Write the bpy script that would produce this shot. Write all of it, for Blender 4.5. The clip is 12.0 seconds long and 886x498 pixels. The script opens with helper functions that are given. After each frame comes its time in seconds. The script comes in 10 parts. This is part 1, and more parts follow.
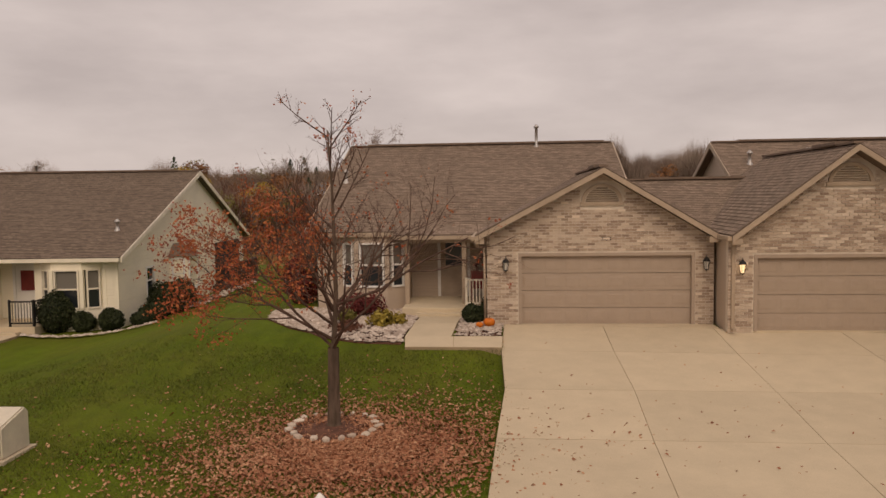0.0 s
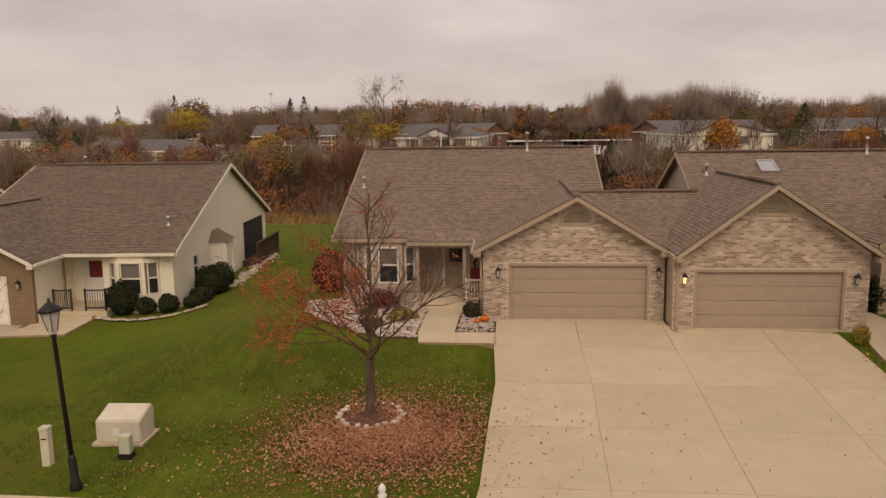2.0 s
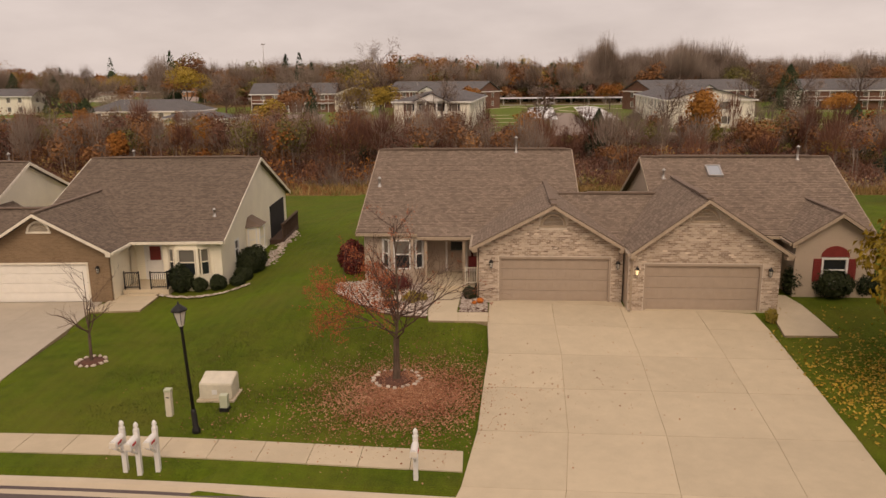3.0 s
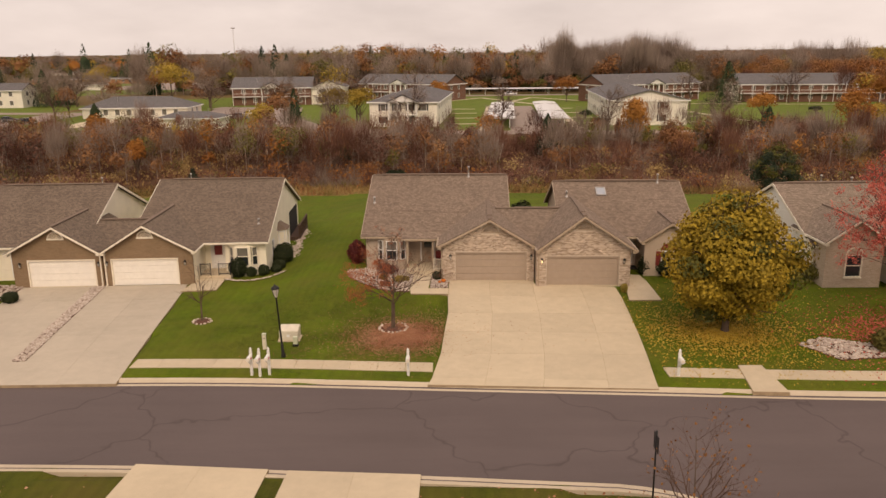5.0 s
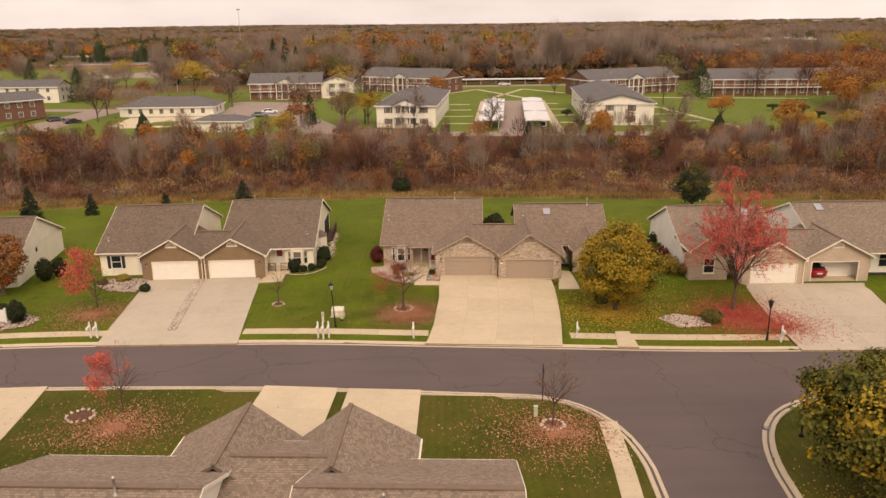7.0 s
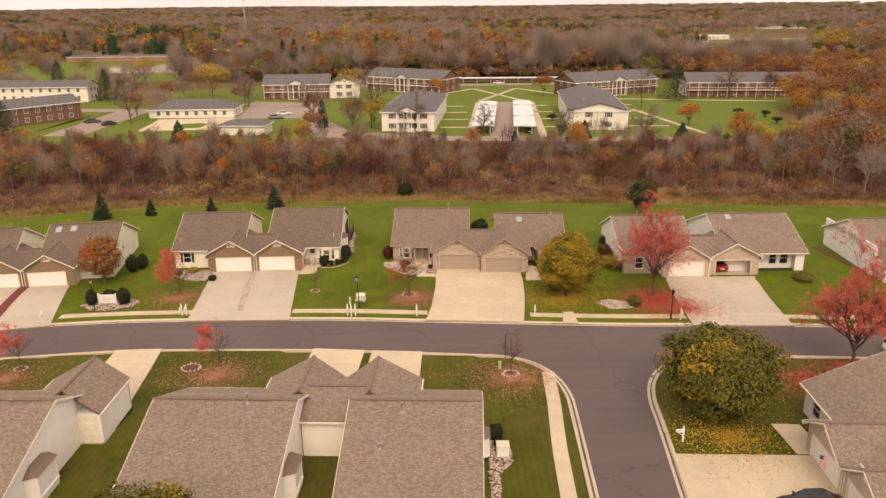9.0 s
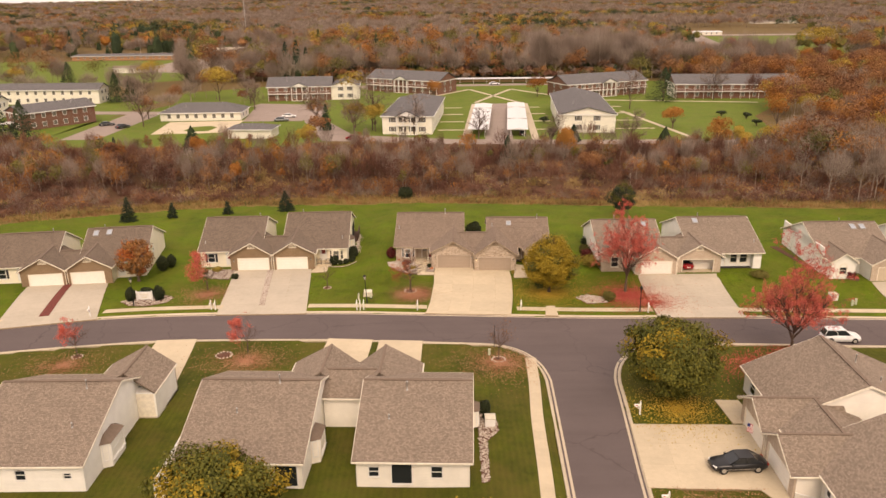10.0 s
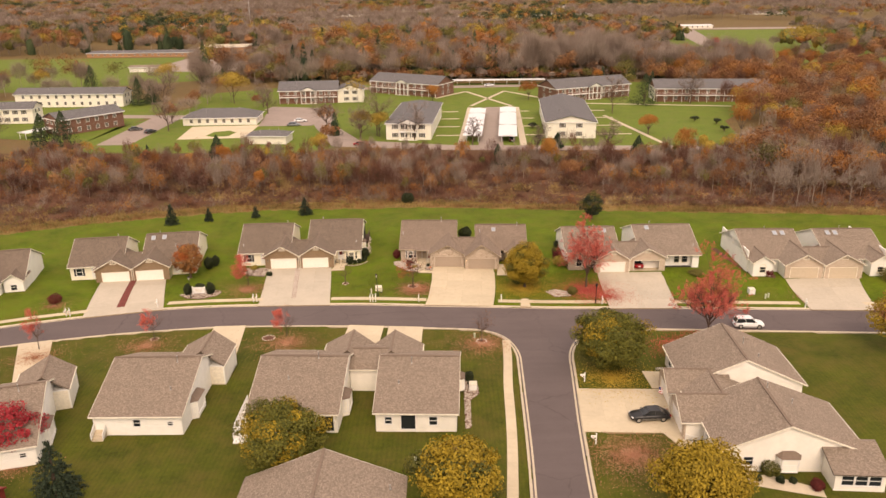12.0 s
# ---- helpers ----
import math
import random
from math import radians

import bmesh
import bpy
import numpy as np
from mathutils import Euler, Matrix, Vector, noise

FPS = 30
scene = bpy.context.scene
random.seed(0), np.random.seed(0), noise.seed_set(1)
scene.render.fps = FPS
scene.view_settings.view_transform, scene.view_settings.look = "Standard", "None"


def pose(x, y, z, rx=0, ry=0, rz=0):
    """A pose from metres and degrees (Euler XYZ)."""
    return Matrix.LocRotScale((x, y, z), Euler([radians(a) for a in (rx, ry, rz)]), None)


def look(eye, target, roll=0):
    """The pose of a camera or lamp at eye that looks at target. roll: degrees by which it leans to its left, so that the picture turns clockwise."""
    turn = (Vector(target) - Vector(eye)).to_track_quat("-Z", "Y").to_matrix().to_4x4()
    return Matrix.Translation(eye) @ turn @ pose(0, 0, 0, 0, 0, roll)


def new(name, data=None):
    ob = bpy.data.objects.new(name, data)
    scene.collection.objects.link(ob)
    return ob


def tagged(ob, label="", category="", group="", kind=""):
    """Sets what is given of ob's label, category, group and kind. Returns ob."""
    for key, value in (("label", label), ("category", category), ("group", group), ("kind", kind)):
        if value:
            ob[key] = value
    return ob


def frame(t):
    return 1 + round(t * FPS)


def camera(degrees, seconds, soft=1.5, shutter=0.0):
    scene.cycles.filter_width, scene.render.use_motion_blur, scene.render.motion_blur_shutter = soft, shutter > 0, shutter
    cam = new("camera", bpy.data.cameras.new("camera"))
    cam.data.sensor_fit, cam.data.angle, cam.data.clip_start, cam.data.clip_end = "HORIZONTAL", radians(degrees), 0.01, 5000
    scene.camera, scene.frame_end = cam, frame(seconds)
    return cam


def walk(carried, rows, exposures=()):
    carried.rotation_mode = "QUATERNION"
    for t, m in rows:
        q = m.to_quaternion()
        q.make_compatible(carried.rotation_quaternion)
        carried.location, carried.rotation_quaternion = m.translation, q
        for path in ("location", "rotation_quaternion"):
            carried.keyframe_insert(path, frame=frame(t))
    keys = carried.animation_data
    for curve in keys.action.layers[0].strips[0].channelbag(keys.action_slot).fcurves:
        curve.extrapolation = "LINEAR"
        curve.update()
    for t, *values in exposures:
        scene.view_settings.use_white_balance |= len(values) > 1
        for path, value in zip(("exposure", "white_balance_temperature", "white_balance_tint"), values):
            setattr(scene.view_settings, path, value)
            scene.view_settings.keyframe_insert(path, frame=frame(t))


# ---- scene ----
cam = camera(60.0, 12.0)
PATH = [
    (0, (-1.048, -22.008, 3.721), (-1.158, -20.038, 3.587), -0.8),
    (0.5, (-1.001, -22.974, 4.271), (-1.109, -21.006, 4.105), -0.8),
    (1, (-1.007, -24.002, 4.946), (-1.114, -22.037, 4.744), -0.8),
    (1.5, (-0.984, -25.006, 5.639), (-1.09, -23.046, 5.397), -0.8),
    (2, (-0.96, -26.973, 6.837), (-1.067, -25.023, 6.53), -0.7),
    (2.5, (-0.96, -30.024, 8.414), (-1.061, -28.085, 8.036), -0.7),
    (3, (-1.106, -33.48, 9.95), (-1.194, -31.552, 9.516), -0.5),
    (5, (-0.714, -51.56, 15.454), (-0.724, -49.643, 14.965), -0.5),
    (5.5, (-0.424, -57.505, 17.483), (-0.437, -55.592, 16.98), -0.5),
    (6, (-0.126, -63.711, 20.094), (-0.141, -61.804, 19.571), -0.6),
    (6.5, (0.135, -69.706, 22.645), (0.122, -67.804, 22.101), -0.6),
    (7, (0.304, -75.466, 25.184), (0.29, -73.569, 24.623), -0.7),
    (9, (0.951, -98.683, 34.648), (0.939, -96.8, 34.042), -0.5),
    (9.5, (1.05, -104.625, 37.179), (1.043, -102.745, 36.563), -0.5),
    (10, (1.117, -110.389, 39.871), (1.11, -108.512, 39.245), -0.6),
    (10.5, (1.35, -116.284, 42.482), (1.343, -114.41, 41.848), -0.6),
    (11, (1.532, -122.266, 45.329), (1.524, -120.395, 44.687), -0.6),
    (11.5, (1.656, -128.169, 48.213), (1.651, -126.302, 47.56), -0.6),
    (12, (1.826, -133.992, 51.427), (1.82, -132.128, 50.761), -0.6),
]
EXPOSURES = [(0, 0.0, 7600, 20), (2.5, 0.12, 7700, 20), (5, 0.43, 7800, 20), (7, 0.65, 7900, 20), (9.5, 0.86, 7850, 20), (12, 0.99, 7750, 20)]
walk(cam, [(t, look(eye, target, roll)) for t, eye, target, roll in PATH], EXPOSURES)

# ---- light ----
SUN_DIR = (0.10, -0.90, 0.85)          # where the light comes from
sun = new("sun", bpy.data.lights.new("sun", "SUN"))
sun.data.energy, sun.data.angle, sun.data.color = 1.15, radians(35), (1.0, 0.89, 0.74)
sun.matrix_world = look(SUN_DIR, (0, 0, 0))

world = bpy.data.worlds.new("overcast_sky")
scene.world = world
world.use_nodes = True
wt = world.node_tree
wn, wl = wt.nodes, wt.links
wn.clear()
w_out = wn.new("ShaderNodeOutputWorld")
w_sky = wn.new("ShaderNodeTexSky")
w_sky.sky_type, w_sky.sun_disc = "NISHITA", False
w_sky.sun_elevation = math.atan2(0.85, math.hypot(0.10, 0.90))
w_sky.sun_rotation = math.atan2(0.10, -0.90)
w_bg_sky = wn.new("ShaderNodeBackground")
w_bg_sky.inputs["Strength"].default_value = 0.05
wl.new(w_sky.outputs["Color"], w_bg_sky.inputs["Color"])
# the grey cloud sheet: soft noise stretched along the horizon
w_tc = wn.new("ShaderNodeTexCoord")
w_map = wn.new("ShaderNodeMapping")
w_map.inputs["Scale"].default_value = (1.3, 1.3, 4.2)
wl.new(w_tc.outputs["Generated"], w_map.inputs["Vector"])
w_noise = wn.new("ShaderNodeTexNoise")
w_noise.inputs["Scale"].default_value, w_noise.inputs["Detail"].default_value, w_noise.inputs["Roughness"].default_value = 2.6, 7.0, 0.55
wl.new(w_map.outputs["Vector"], w_noise.inputs["Vector"])
w_ramp = wn.new("ShaderNodeValToRGB")
w_ramp.color_ramp.elements[0].position, w_ramp.color_ramp.elements[0].color = 0.33, (0.505, 0.486, 0.494, 1)
w_ramp.color_ramp.elements[1].position, w_ramp.color_ramp.elements[1].color = 0.70, (0.675, 0.655, 0.662, 1)
wl.new(w_noise.outputs["Fac"], w_ramp.inputs["Fac"])
w_bg_cloud = wn.new("ShaderNodeBackground")
w_bg_cloud.inputs["Strength"].default_value = 0.95
# an overcast sky is brighter overhead than at the horizon
w_sep = wn.new("ShaderNodeSeparateXYZ")
wl.new(w_tc.outputs["Generated"], w_sep.inputs[0])
w_up = wn.new("ShaderNodeMapRange")
w_up.inputs["From Min"].default_value, w_up.inputs["From Max"].default_value = 0.25, 1.0
w_up.inputs["To Min"].default_value, w_up.inputs["To Max"].default_value = 1.0, 1.22
wl.new(w_sep.outputs[2], w_up.inputs["Value"])
w_gain = wn.new("ShaderNodeVectorMath")
w_gain.operation = "SCALE"
wl.new(w_ramp.outputs["Color"], w_gain.inputs[0])
wl.new(w_up.outputs["Result"], w_gain.inputs["Scale"])
wl.new(w_gain.outputs[0], w_bg_cloud.inputs["Color"])
w_add = wn.new("ShaderNodeMixShader")
w_add.inputs["Fac"].default_value = 0.92
wl.new(w_bg_sky.outputs["Background"], w_add.inputs[1])
wl.new(w_bg_cloud.outputs["Background"], w_add.inputs[2])
wl.new(w_add.outputs["Shader"], w_out.inputs["Surface"])


# ---- materials ----
class Mat:
    """A small builder of node materials."""

    def __init__(self, name, rough=0.8, metal=0.0, spec=0.3):
        self.m = bpy.data.materials.new(name)
        self.m.use_nodes = True
        self.t = self.m.node_tree
        self.n, self.l = self.t.nodes, self.t.links
        self.b = self.n["Principled BSDF"]
        self.b.inputs["Roughness"].default_value = rough
        self.b.inputs["Metallic"].default_value = metal
        self.b.inputs["Specular IOR Level"].default_value = spec
        self.geo = self.n.new("ShaderNodeNewGeometry")
        self.tc = self.n.new("ShaderNodeTexCoord")

    def noise(self, scale, detail=4.0, rough=0.55, coords=None, stretch=None):
        node = self.n.new("ShaderNodeTexNoise")
        node.inputs["Scale"].default_value, node.inputs["Detail"].default_value, node.inputs["Roughness"].default_value = scale, detail, rough
        src = coords or self.geo.outputs["Position"]
        if stretch:
            mp = self.n.new("ShaderNodeMapping")
            mp.inputs["Scale"].default_value = stretch
            self.l.new(src, mp.inputs["Vector"])
            src = mp.outputs["Vector"]
        self.l.new(src, node.inputs["Vector"])
        return node.outputs["Fac"]

    def ramp(self, fac, stops):
        node = self.n.new("ShaderNodeValToRGB")
        els = node.color_ramp.elements
        while len(els) < len(stops):
            els.new(0.5)
        for el, (p, c) in zip(els, stops):
            el.position, el.color = p, (*c, 1)
        self.l.new(fac, node.inputs["Fac"])
        return node.outputs["Color"]

    def mix(self, fac, a, b, kind="MIX"):
        node = self.n.new("ShaderNodeMixRGB")
        node.blend_type = kind
        for value, slot in ((fac, "Fac"), (a, "Color1"), (b, "Color2")):
            if isinstance(value, (int, float)):
                node.inputs[slot].default_value = value
            elif isinstance(value, tuple):
                node.inputs[slot].default_value = (*value, 1)
            else:
                self.l.new(value, node.inputs[slot])
        return node.outputs["Color"]

    def math(self, op, a, b=0.0, c=0.0):
        node = self.n.new("ShaderNodeMath")
        node.operation = op
        for i, value in enumerate((a, b, c)):
            if isinstance(value, (int, float)):
                node.inputs[i].default_value = value
            else:
                self.l.new(value, node.inputs[i])
        return node.outputs[0]

    def axis(self, i, coords=None):
        node = self.n.new("ShaderNodeSeparateXYZ")
        self.l.new(coords or self.geo.outputs["Position"], node.inputs[0])
        return node.outputs[i]

    def color(self, c):
        if isinstance(c, tuple):
            self.b.inputs["Base Color"].default_value = (*c, 1)
        else:
            self.l.new(c, self.b.inputs["Base Color"])
        return self

    def bump(self, height, strength=0.3, dist=0.02):
        node = self.n.new("ShaderNodeBump")
        node.inputs["Strength"].default_value, node.inputs["Distance"].default_value = strength, dist
        self.l.new(height, node.inputs["Height"])
        self.l.new(node.outputs["Normal"], self.b.inputs["Normal"])
        return self

    def island(self):
        return self.geo.outputs["Random Per Island"]

    def chance(self):
        node = self.n.new("ShaderNodeObjectInfo")
        return node.outputs["Random"]


def shade(c, k):
    return tuple(min(1.0, v * k) for v in c)


def plain(name, c, rough=0.7, metal=0.0, vary=0.12, scale=3.0, spec=0.3):
    m = Mat(name, rough, metal, spec)
    f = m.noise(scale, 5)
    g = m.noise(scale * 14, 3)
    col = m.ramp(f, [(0.3, shade(c, 1 - vary)), (0.7, shade(c, 1 + vary))])
    m.color(m.mix(0.12, col, m.ramp(g, [(0.35, shade(c, 0.75)), (0.65, shade(c, 1.2))])))
    m.bump(g, 0.12, 0.01)
    return m.m


def siding_mat(name, c):
    m = Mat(name, 0.55)
    f = m.noise(0.8, 4)
    g = m.noise(9, 3, stretch=(0.4, 0.4, 3))
    col = m.ramp(f, [(0.3, shade(c, 0.93)), (0.7, shade(c, 1.05))])
    col = m.mix(0.15, col, m.ramp(g, [(0.3, shade(c, 0.8)), (0.7, shade(c, 1.1))]))
    m.color(col)
    m.bump(g, 0.1, 0.004)
    return m.m


def shingle_mat(name, c):
    m = Mat(name, 0.92, spec=0.15)
    br = m.n.new("ShaderNodeTexBrick")
    br.offset = 0.5
    br.inputs["Scale"].default_value = 1.0
    br.inputs["Brick Width"].default_value, br.inputs["Row Height"].default_value = 0.19, 0.14
    br.inputs["Mortar Size"].default_value, br.inputs["Bias"].default_value = 0.008, 0.0
    br.inputs["Color1"].default_value = (*shade(c, 0.50), 1)
    br.inputs["Color2"].default_value = (*shade(c, 1.52), 1)
    br.inputs["Mortar"].default_value = (*shade(c, 0.3), 1)
    m.l.new(m.tc.outputs["UV"], br.inputs["Vector"])
    big = m.noise(0.35, 5)
    fine = m.noise(38, 3)
    streak = m.noise(1.2, 4, coords=m.tc.outputs["UV"], stretch=(3.0, 0.25, 1))
    col = m.mix(0.22, br.outputs["Color"], m.ramp(big, [(0.3, shade(c, 0.86)), (0.7, shade(c, 1.14))]))
    col = m.mix(0.3, col, m.ramp(fine, [(0.3, shade(c, 0.5)), (0.7, shade(c, 1.5))]))
    col = m.mix(0.07, col, m.ramp(streak, [(0.35, shade(c, 0.7)), (0.65, shade(c, 1.25))]))
    m.color(col)
    m.bump(br.outputs["Fac"], 0.35, -0.01)
    return m.m


def brick_mat(name, lo, mid, hi, by_object=False):
    m = Mat(name, 0.9, spec=0.2)
    r = m.chance() if by_object else m.island()
    col = m.ramp(r, [(0.0, lo), (0.28, mid), (0.55, hi), (0.75, mid), (0.84, lo), (1.0, shade(hi, 1.25))])
    g = m.noise(30, 4)
    w = m.noise(0.8, 5, 0.65)
    col = m.mix(0.13, col, m.ramp(g, [(0.3, shade(lo, 0.9)), (0.7, shade(hi, 1.2))]))
    col = m.mix(0.16, col, m.ramp(w, [(0.35, mid), (0.68, shade(hi, 1.35))]))
    m.color(col)
    m.bump(g, 0.3, 0.01)
    return m.m


def brick_tex_mat(name, lo, hi, mortar):
    """For far brick walls, where single bricks are too small to tell apart."""
    m = Mat(name, 0.9, spec=0.2)
    x, y, z = (m.axis(i, m.tc.outputs["Object"]) for i in range(3))
    cmb = m.n.new("ShaderNodeCombineXYZ")
    m.l.new(m.math("ADD", x, y), cmb.inputs[0])
    m.l.new(z, cmb.inputs[1])
    br = m.n.new("ShaderNodeTexBrick")
    br.inputs["Scale"].default_value = 1.0
    br.inputs["Brick Width"].default_value, br.inputs["Row Height"].default_value, br.inputs["Mortar Size"].default_value = 0.21, 0.075, 0.008
    br.inputs["Color1"].default_value, br.inputs["Color2"].default_value, br.inputs["Mortar"].default_value = (*lo, 1), (*hi, 1), (*mortar, 1)
    m.l.new(cmb.outputs[0], br.inputs["Vector"])
    w = m.noise(0.9, 4)
    m.color(m.mix(0.35, br.outputs["Color"], m.ramp(w, [(0.3, lo), (0.7, shade(hi, 1.1))])))
    m.bump(br.outputs["Fac"], 0.4, -0.006)
    return m.m


def leaf_mat(name, stops, rough=0.65):
    m = Mat(name, rough, spec=0.2)
    col = m.ramp(m.island(), stops)
    f = m.noise(0.6, 3)
    m.color(m.mix(0.3, col, m.ramp(f, [(0.3, shade(stops[0][1], 0.8)), (0.7, shade(stops[-1][1], 1.1))])))
    m.b.inputs["Subsurface Weight"].default_value = 0.0
    return m.m


def bark_mat(name, c):
    m = Mat(name, 0.95, spec=0.1)
    f = m.noise(7, 5, stretch=(1.5, 1.5, 0.3))
    m.color(m.ramp(f, [(0.3, shade(c, 0.6)), (0.7, shade(c, 1.35))]))
    m.bump(f, 0.6, 0.03)
    return m.m


def concrete_mat(name, c, by_object=True):
    m = Mat(name, 0.88, spec=0.2)
    big = m.noise(0.25, 6, 0.6)
    mid = m.noise(1.8, 5, 0.6)
    fine = m.noise(55, 3)
    col = m.ramp(big, [(0.30, shade(c, 0.76)), (0.70, shade(c, 1.16))])
    col = m.mix(0.42, col, m.ramp(mid, [(0.3, shade(c, 0.70)), (0.7, shade(c, 1.16))]))
    spot = m.noise(5.5, 4, 0.7)
    col = m.mix(m.ramp(spot, [(0.62, (0, 0, 0)), (0.76, (0.35, 0.35, 0.35))]), col, shade(c, 0.55))
    col = m.mix(0.22, col, m.ramp(fine, [(0.3, shade(c, 0.6)), (0.7, shade(c, 1.25))]))
    if by_object:
        col = m.mix(0.35, col, m.ramp(m.chance(), [(0.0, shade(c, 0.86)), (1.0, shade(c, 1.12))]))
    m.color(col)
    m.bump(fine, 0.15, 0.006)
    return m.m


def asphalt_mat(name, c):
    m = Mat(name, 0.85, spec=0.25)
    big = m.noise(0.12, 6, 0.62)
    along = m.noise(0.5, 5, 0.6, stretch=(0.12, 1.2, 1))
    fine = m.noise(70, 3)
    crack = m.n.new("ShaderNodeTexVoronoi")
    crack.feature = "DISTANCE_TO_EDGE"
    crack.inputs["Scale"].default_value = 0.085
    wob = m.mix(0.5, m.geo.outputs["Position"], (0, 0, 0))
    nz = m.n.new("ShaderNodeTexNoise")
    nz.inputs["Scale"].default_value = 0.6
    m.l.new(m.geo.outputs["Position"], nz.inputs["Vector"])
    add = m.n.new("ShaderNodeVectorMath")
    add.operation = "MULTIPLY_ADD"
    m.l.new(nz.outputs["Color"], add.inputs[0])
    add.inputs[1].default_value = (2.5, 2.5, 0)
    m.l.new(m.geo.outputs["Position"], add.inputs[2])
    m.l.new(add.outputs[0], crack.inputs["Vector"])
    line = m.ramp(crack.outputs["Distance"], [(0.0, (1, 1, 1)), (0.007, (0, 0, 0))])
    col = m.ramp(big, [(0.3, shade(c, 0.85)), (0.7, shade(c, 1.18))])
    col = m.mix(0.3, col, m.ramp(along, [(0.3, shade(c, 0.72)), (0.7, shade(c, 1.3))]))
    col = m.mix(0.25, col, m.ramp(fine, [(0.3, shade(c, 0.5)), (0.7, shade(c, 1.6))]))
    col = m.mix(m.math("MULTIPLY", line, 0.55), col, shade(c, 0.45))
    m.color(col)
    m.bump(fine, 0.2, 0.006)
    return m.m


def grass_mat(name, a, b, c, mown=0.03):
    m = Mat(name, 0.9, spec=0.12)
    big = m.noise(0.16, 5, 0.6)
    mid = m.noise(1.4, 5, 0.65)
    fine = m.noise(26, 4, 0.7)
    wave = m.n.new("ShaderNodeTexWave")
    wave.inputs["Scale"].default_value, wave.inputs["Distortion"].default_value, wave.inputs["Detail"].default_value = 0.55, 1.2, 1.0
    m.l.new(m.geo.outputs["Position"], wave.inputs["Vector"])
    col = m.ramp(big, [(0.36, a), (0.64, b)])
    col = m.mix(0.42, col, m.ramp(mid, [(0.3, shade(a, 0.7)), (0.6, b), (0.78, c)]))
    worn = m.noise(0.22, 7, 0.72)
    col = m.mix(m.ramp(worn, [(0.43, (0, 0, 0)), (0.66, (0.75, 0.75, 0.75))]), col, c)
    col = m.mix(0.4, col, m.ramp(fine, [(0.3, shade(a, 0.45)), (0.7, shade(b, 1.5))]))
    col = m.mix(mown, col, m.ramp(wave.outputs["Fac"], [(0.3, shade(a, 0.8)), (0.7, shade(b, 1.2))]))
    m.color(col)
    m.bump(fine, 0.6, 0.05)
    return m.m


def glass_mat(name):
    m = Mat(name, 0.05, spec=0.5)
    m.color((0.02, 0.024, 0.028))
    m.b.inputs["Roughness"].default_value = 0.06
    return m.m


M_GRASS = grass_mat("lawn_grass", (0.026, 0.043, 0.004), (0.122, 0.174, 0.010), (0.150, 0.120, 0.024), 0.045)
# South lots: more olive grass, with shade put into its darker colour.
M_GRASS_S = grass_mat("south_lawn_painted_shade", (0.020, 0.028, 0.005), (0.098, 0.108, 0.012), (0.140, 0.094, 0.028), 0.07)
M_ROUGH = grass_mat("rough_meadow", (0.14, 0.085, 0.035), (0.24, 0.15, 0.055), (0.16, 0.16, 0.04))
M_BRUSHFLOOR = grass_mat("woodland_floor", (0.080, 0.038, 0.023), (0.135, 0.070, 0.040), (0.10, 0.075, 0.028))
M_FARLAND = grass_mat("far_land", (0.13, 0.075, 0.035), (0.19, 0.12, 0.05), (0.10, 0.11, 0.04))
M_ASPHALT = asphalt_mat("asphalt", (0.120, 0.093, 0.089))
# Paler asphalt for the roads and yards beyond the creek.
M_ASPHALT_FAR = asphalt_mat("far_asphalt", (0.30, 0.235, 0.20))
M_CONCRETE = concrete_mat("driveway_concrete", (0.58, 0.482, 0.342))
M_CONCRETE_OLD = concrete_mat("weathered_concrete", (0.50, 0.435, 0.345))
M_KERB = concrete_mat("kerb_concrete", (0.56, 0.47, 0.35))
M_SHINGLE = shingle_mat("brown_shingles", (0.240, 0.180, 0.138))
M_SHINGLE_W = shingle_mat("taupe_shingles", (0.188, 0.143, 0.110))
M_SHINGLE_S = shingle_mat("tan_shingles", (0.262, 0.204, 0.158))
M_SHINGLE_GREY = shingle_mat("grey_shingles", (0.15, 0.14, 0.14))
M_CAP = plain("ridge_cap_shingle", (0.195, 0.142, 0.108), 0.95)
M_TRIM_TAN = plain("tan_trim", (0.41, 0.32, 0.235), 0.5)
M_TRIM_CREAM = plain("cream_trim", (0.80, 0.73, 0.60), 0.5)
M_SIDING_TAN = siding_mat("tan_siding", (0.50, 0.40, 0.31))
M_SIDING_CREAM = siding_mat("cream_siding", (0.88, 0.81, 0.65))
M_SIDING_WHITE = siding_mat("white_siding", (0.87, 0.84, 0.77))
M_SIDING_BEIGE = siding_mat("beige_siding", (0.87, 0.82, 0.73))
M_MORTAR = plain("mortar", (0.66, 0.58, 0.48), 0.95)
M_BRICK = brick_mat("pinkish_brick", (0.21, 0.138, 0.098), (0.44, 0.335, 0.25), (0.66, 0.56, 0.455))
M_BRICK_ONE = brick_mat("pinkish_brick_single", (0.21, 0.138, 0.098), (0.44, 0.335, 0.25), (0.66, 0.56, 0.455), True)
M_BRICK_BROWN = brick_tex_mat("brown_brick", (0.20, 0.13, 0.075), (0.28, 0.19, 0.115), (0.30, 0.23, 0.16))
M_BRICK_GREY = brick_tex_mat("tan_grey_brick", (0.40, 0.305, 0.225), (0.56, 0.45, 0.35), (0.58, 0.50, 0.41))
M_BRICK_RED = brick_tex_mat("red_brick", (0.15, 0.068, 0.048), (0.22, 0.105, 0.07), (0.24, 0.18, 0.14))
M_GDOOR_TAN = plain("tan_garage_door", (0.395, 0.312, 0.243), 0.45, vary=0.05)
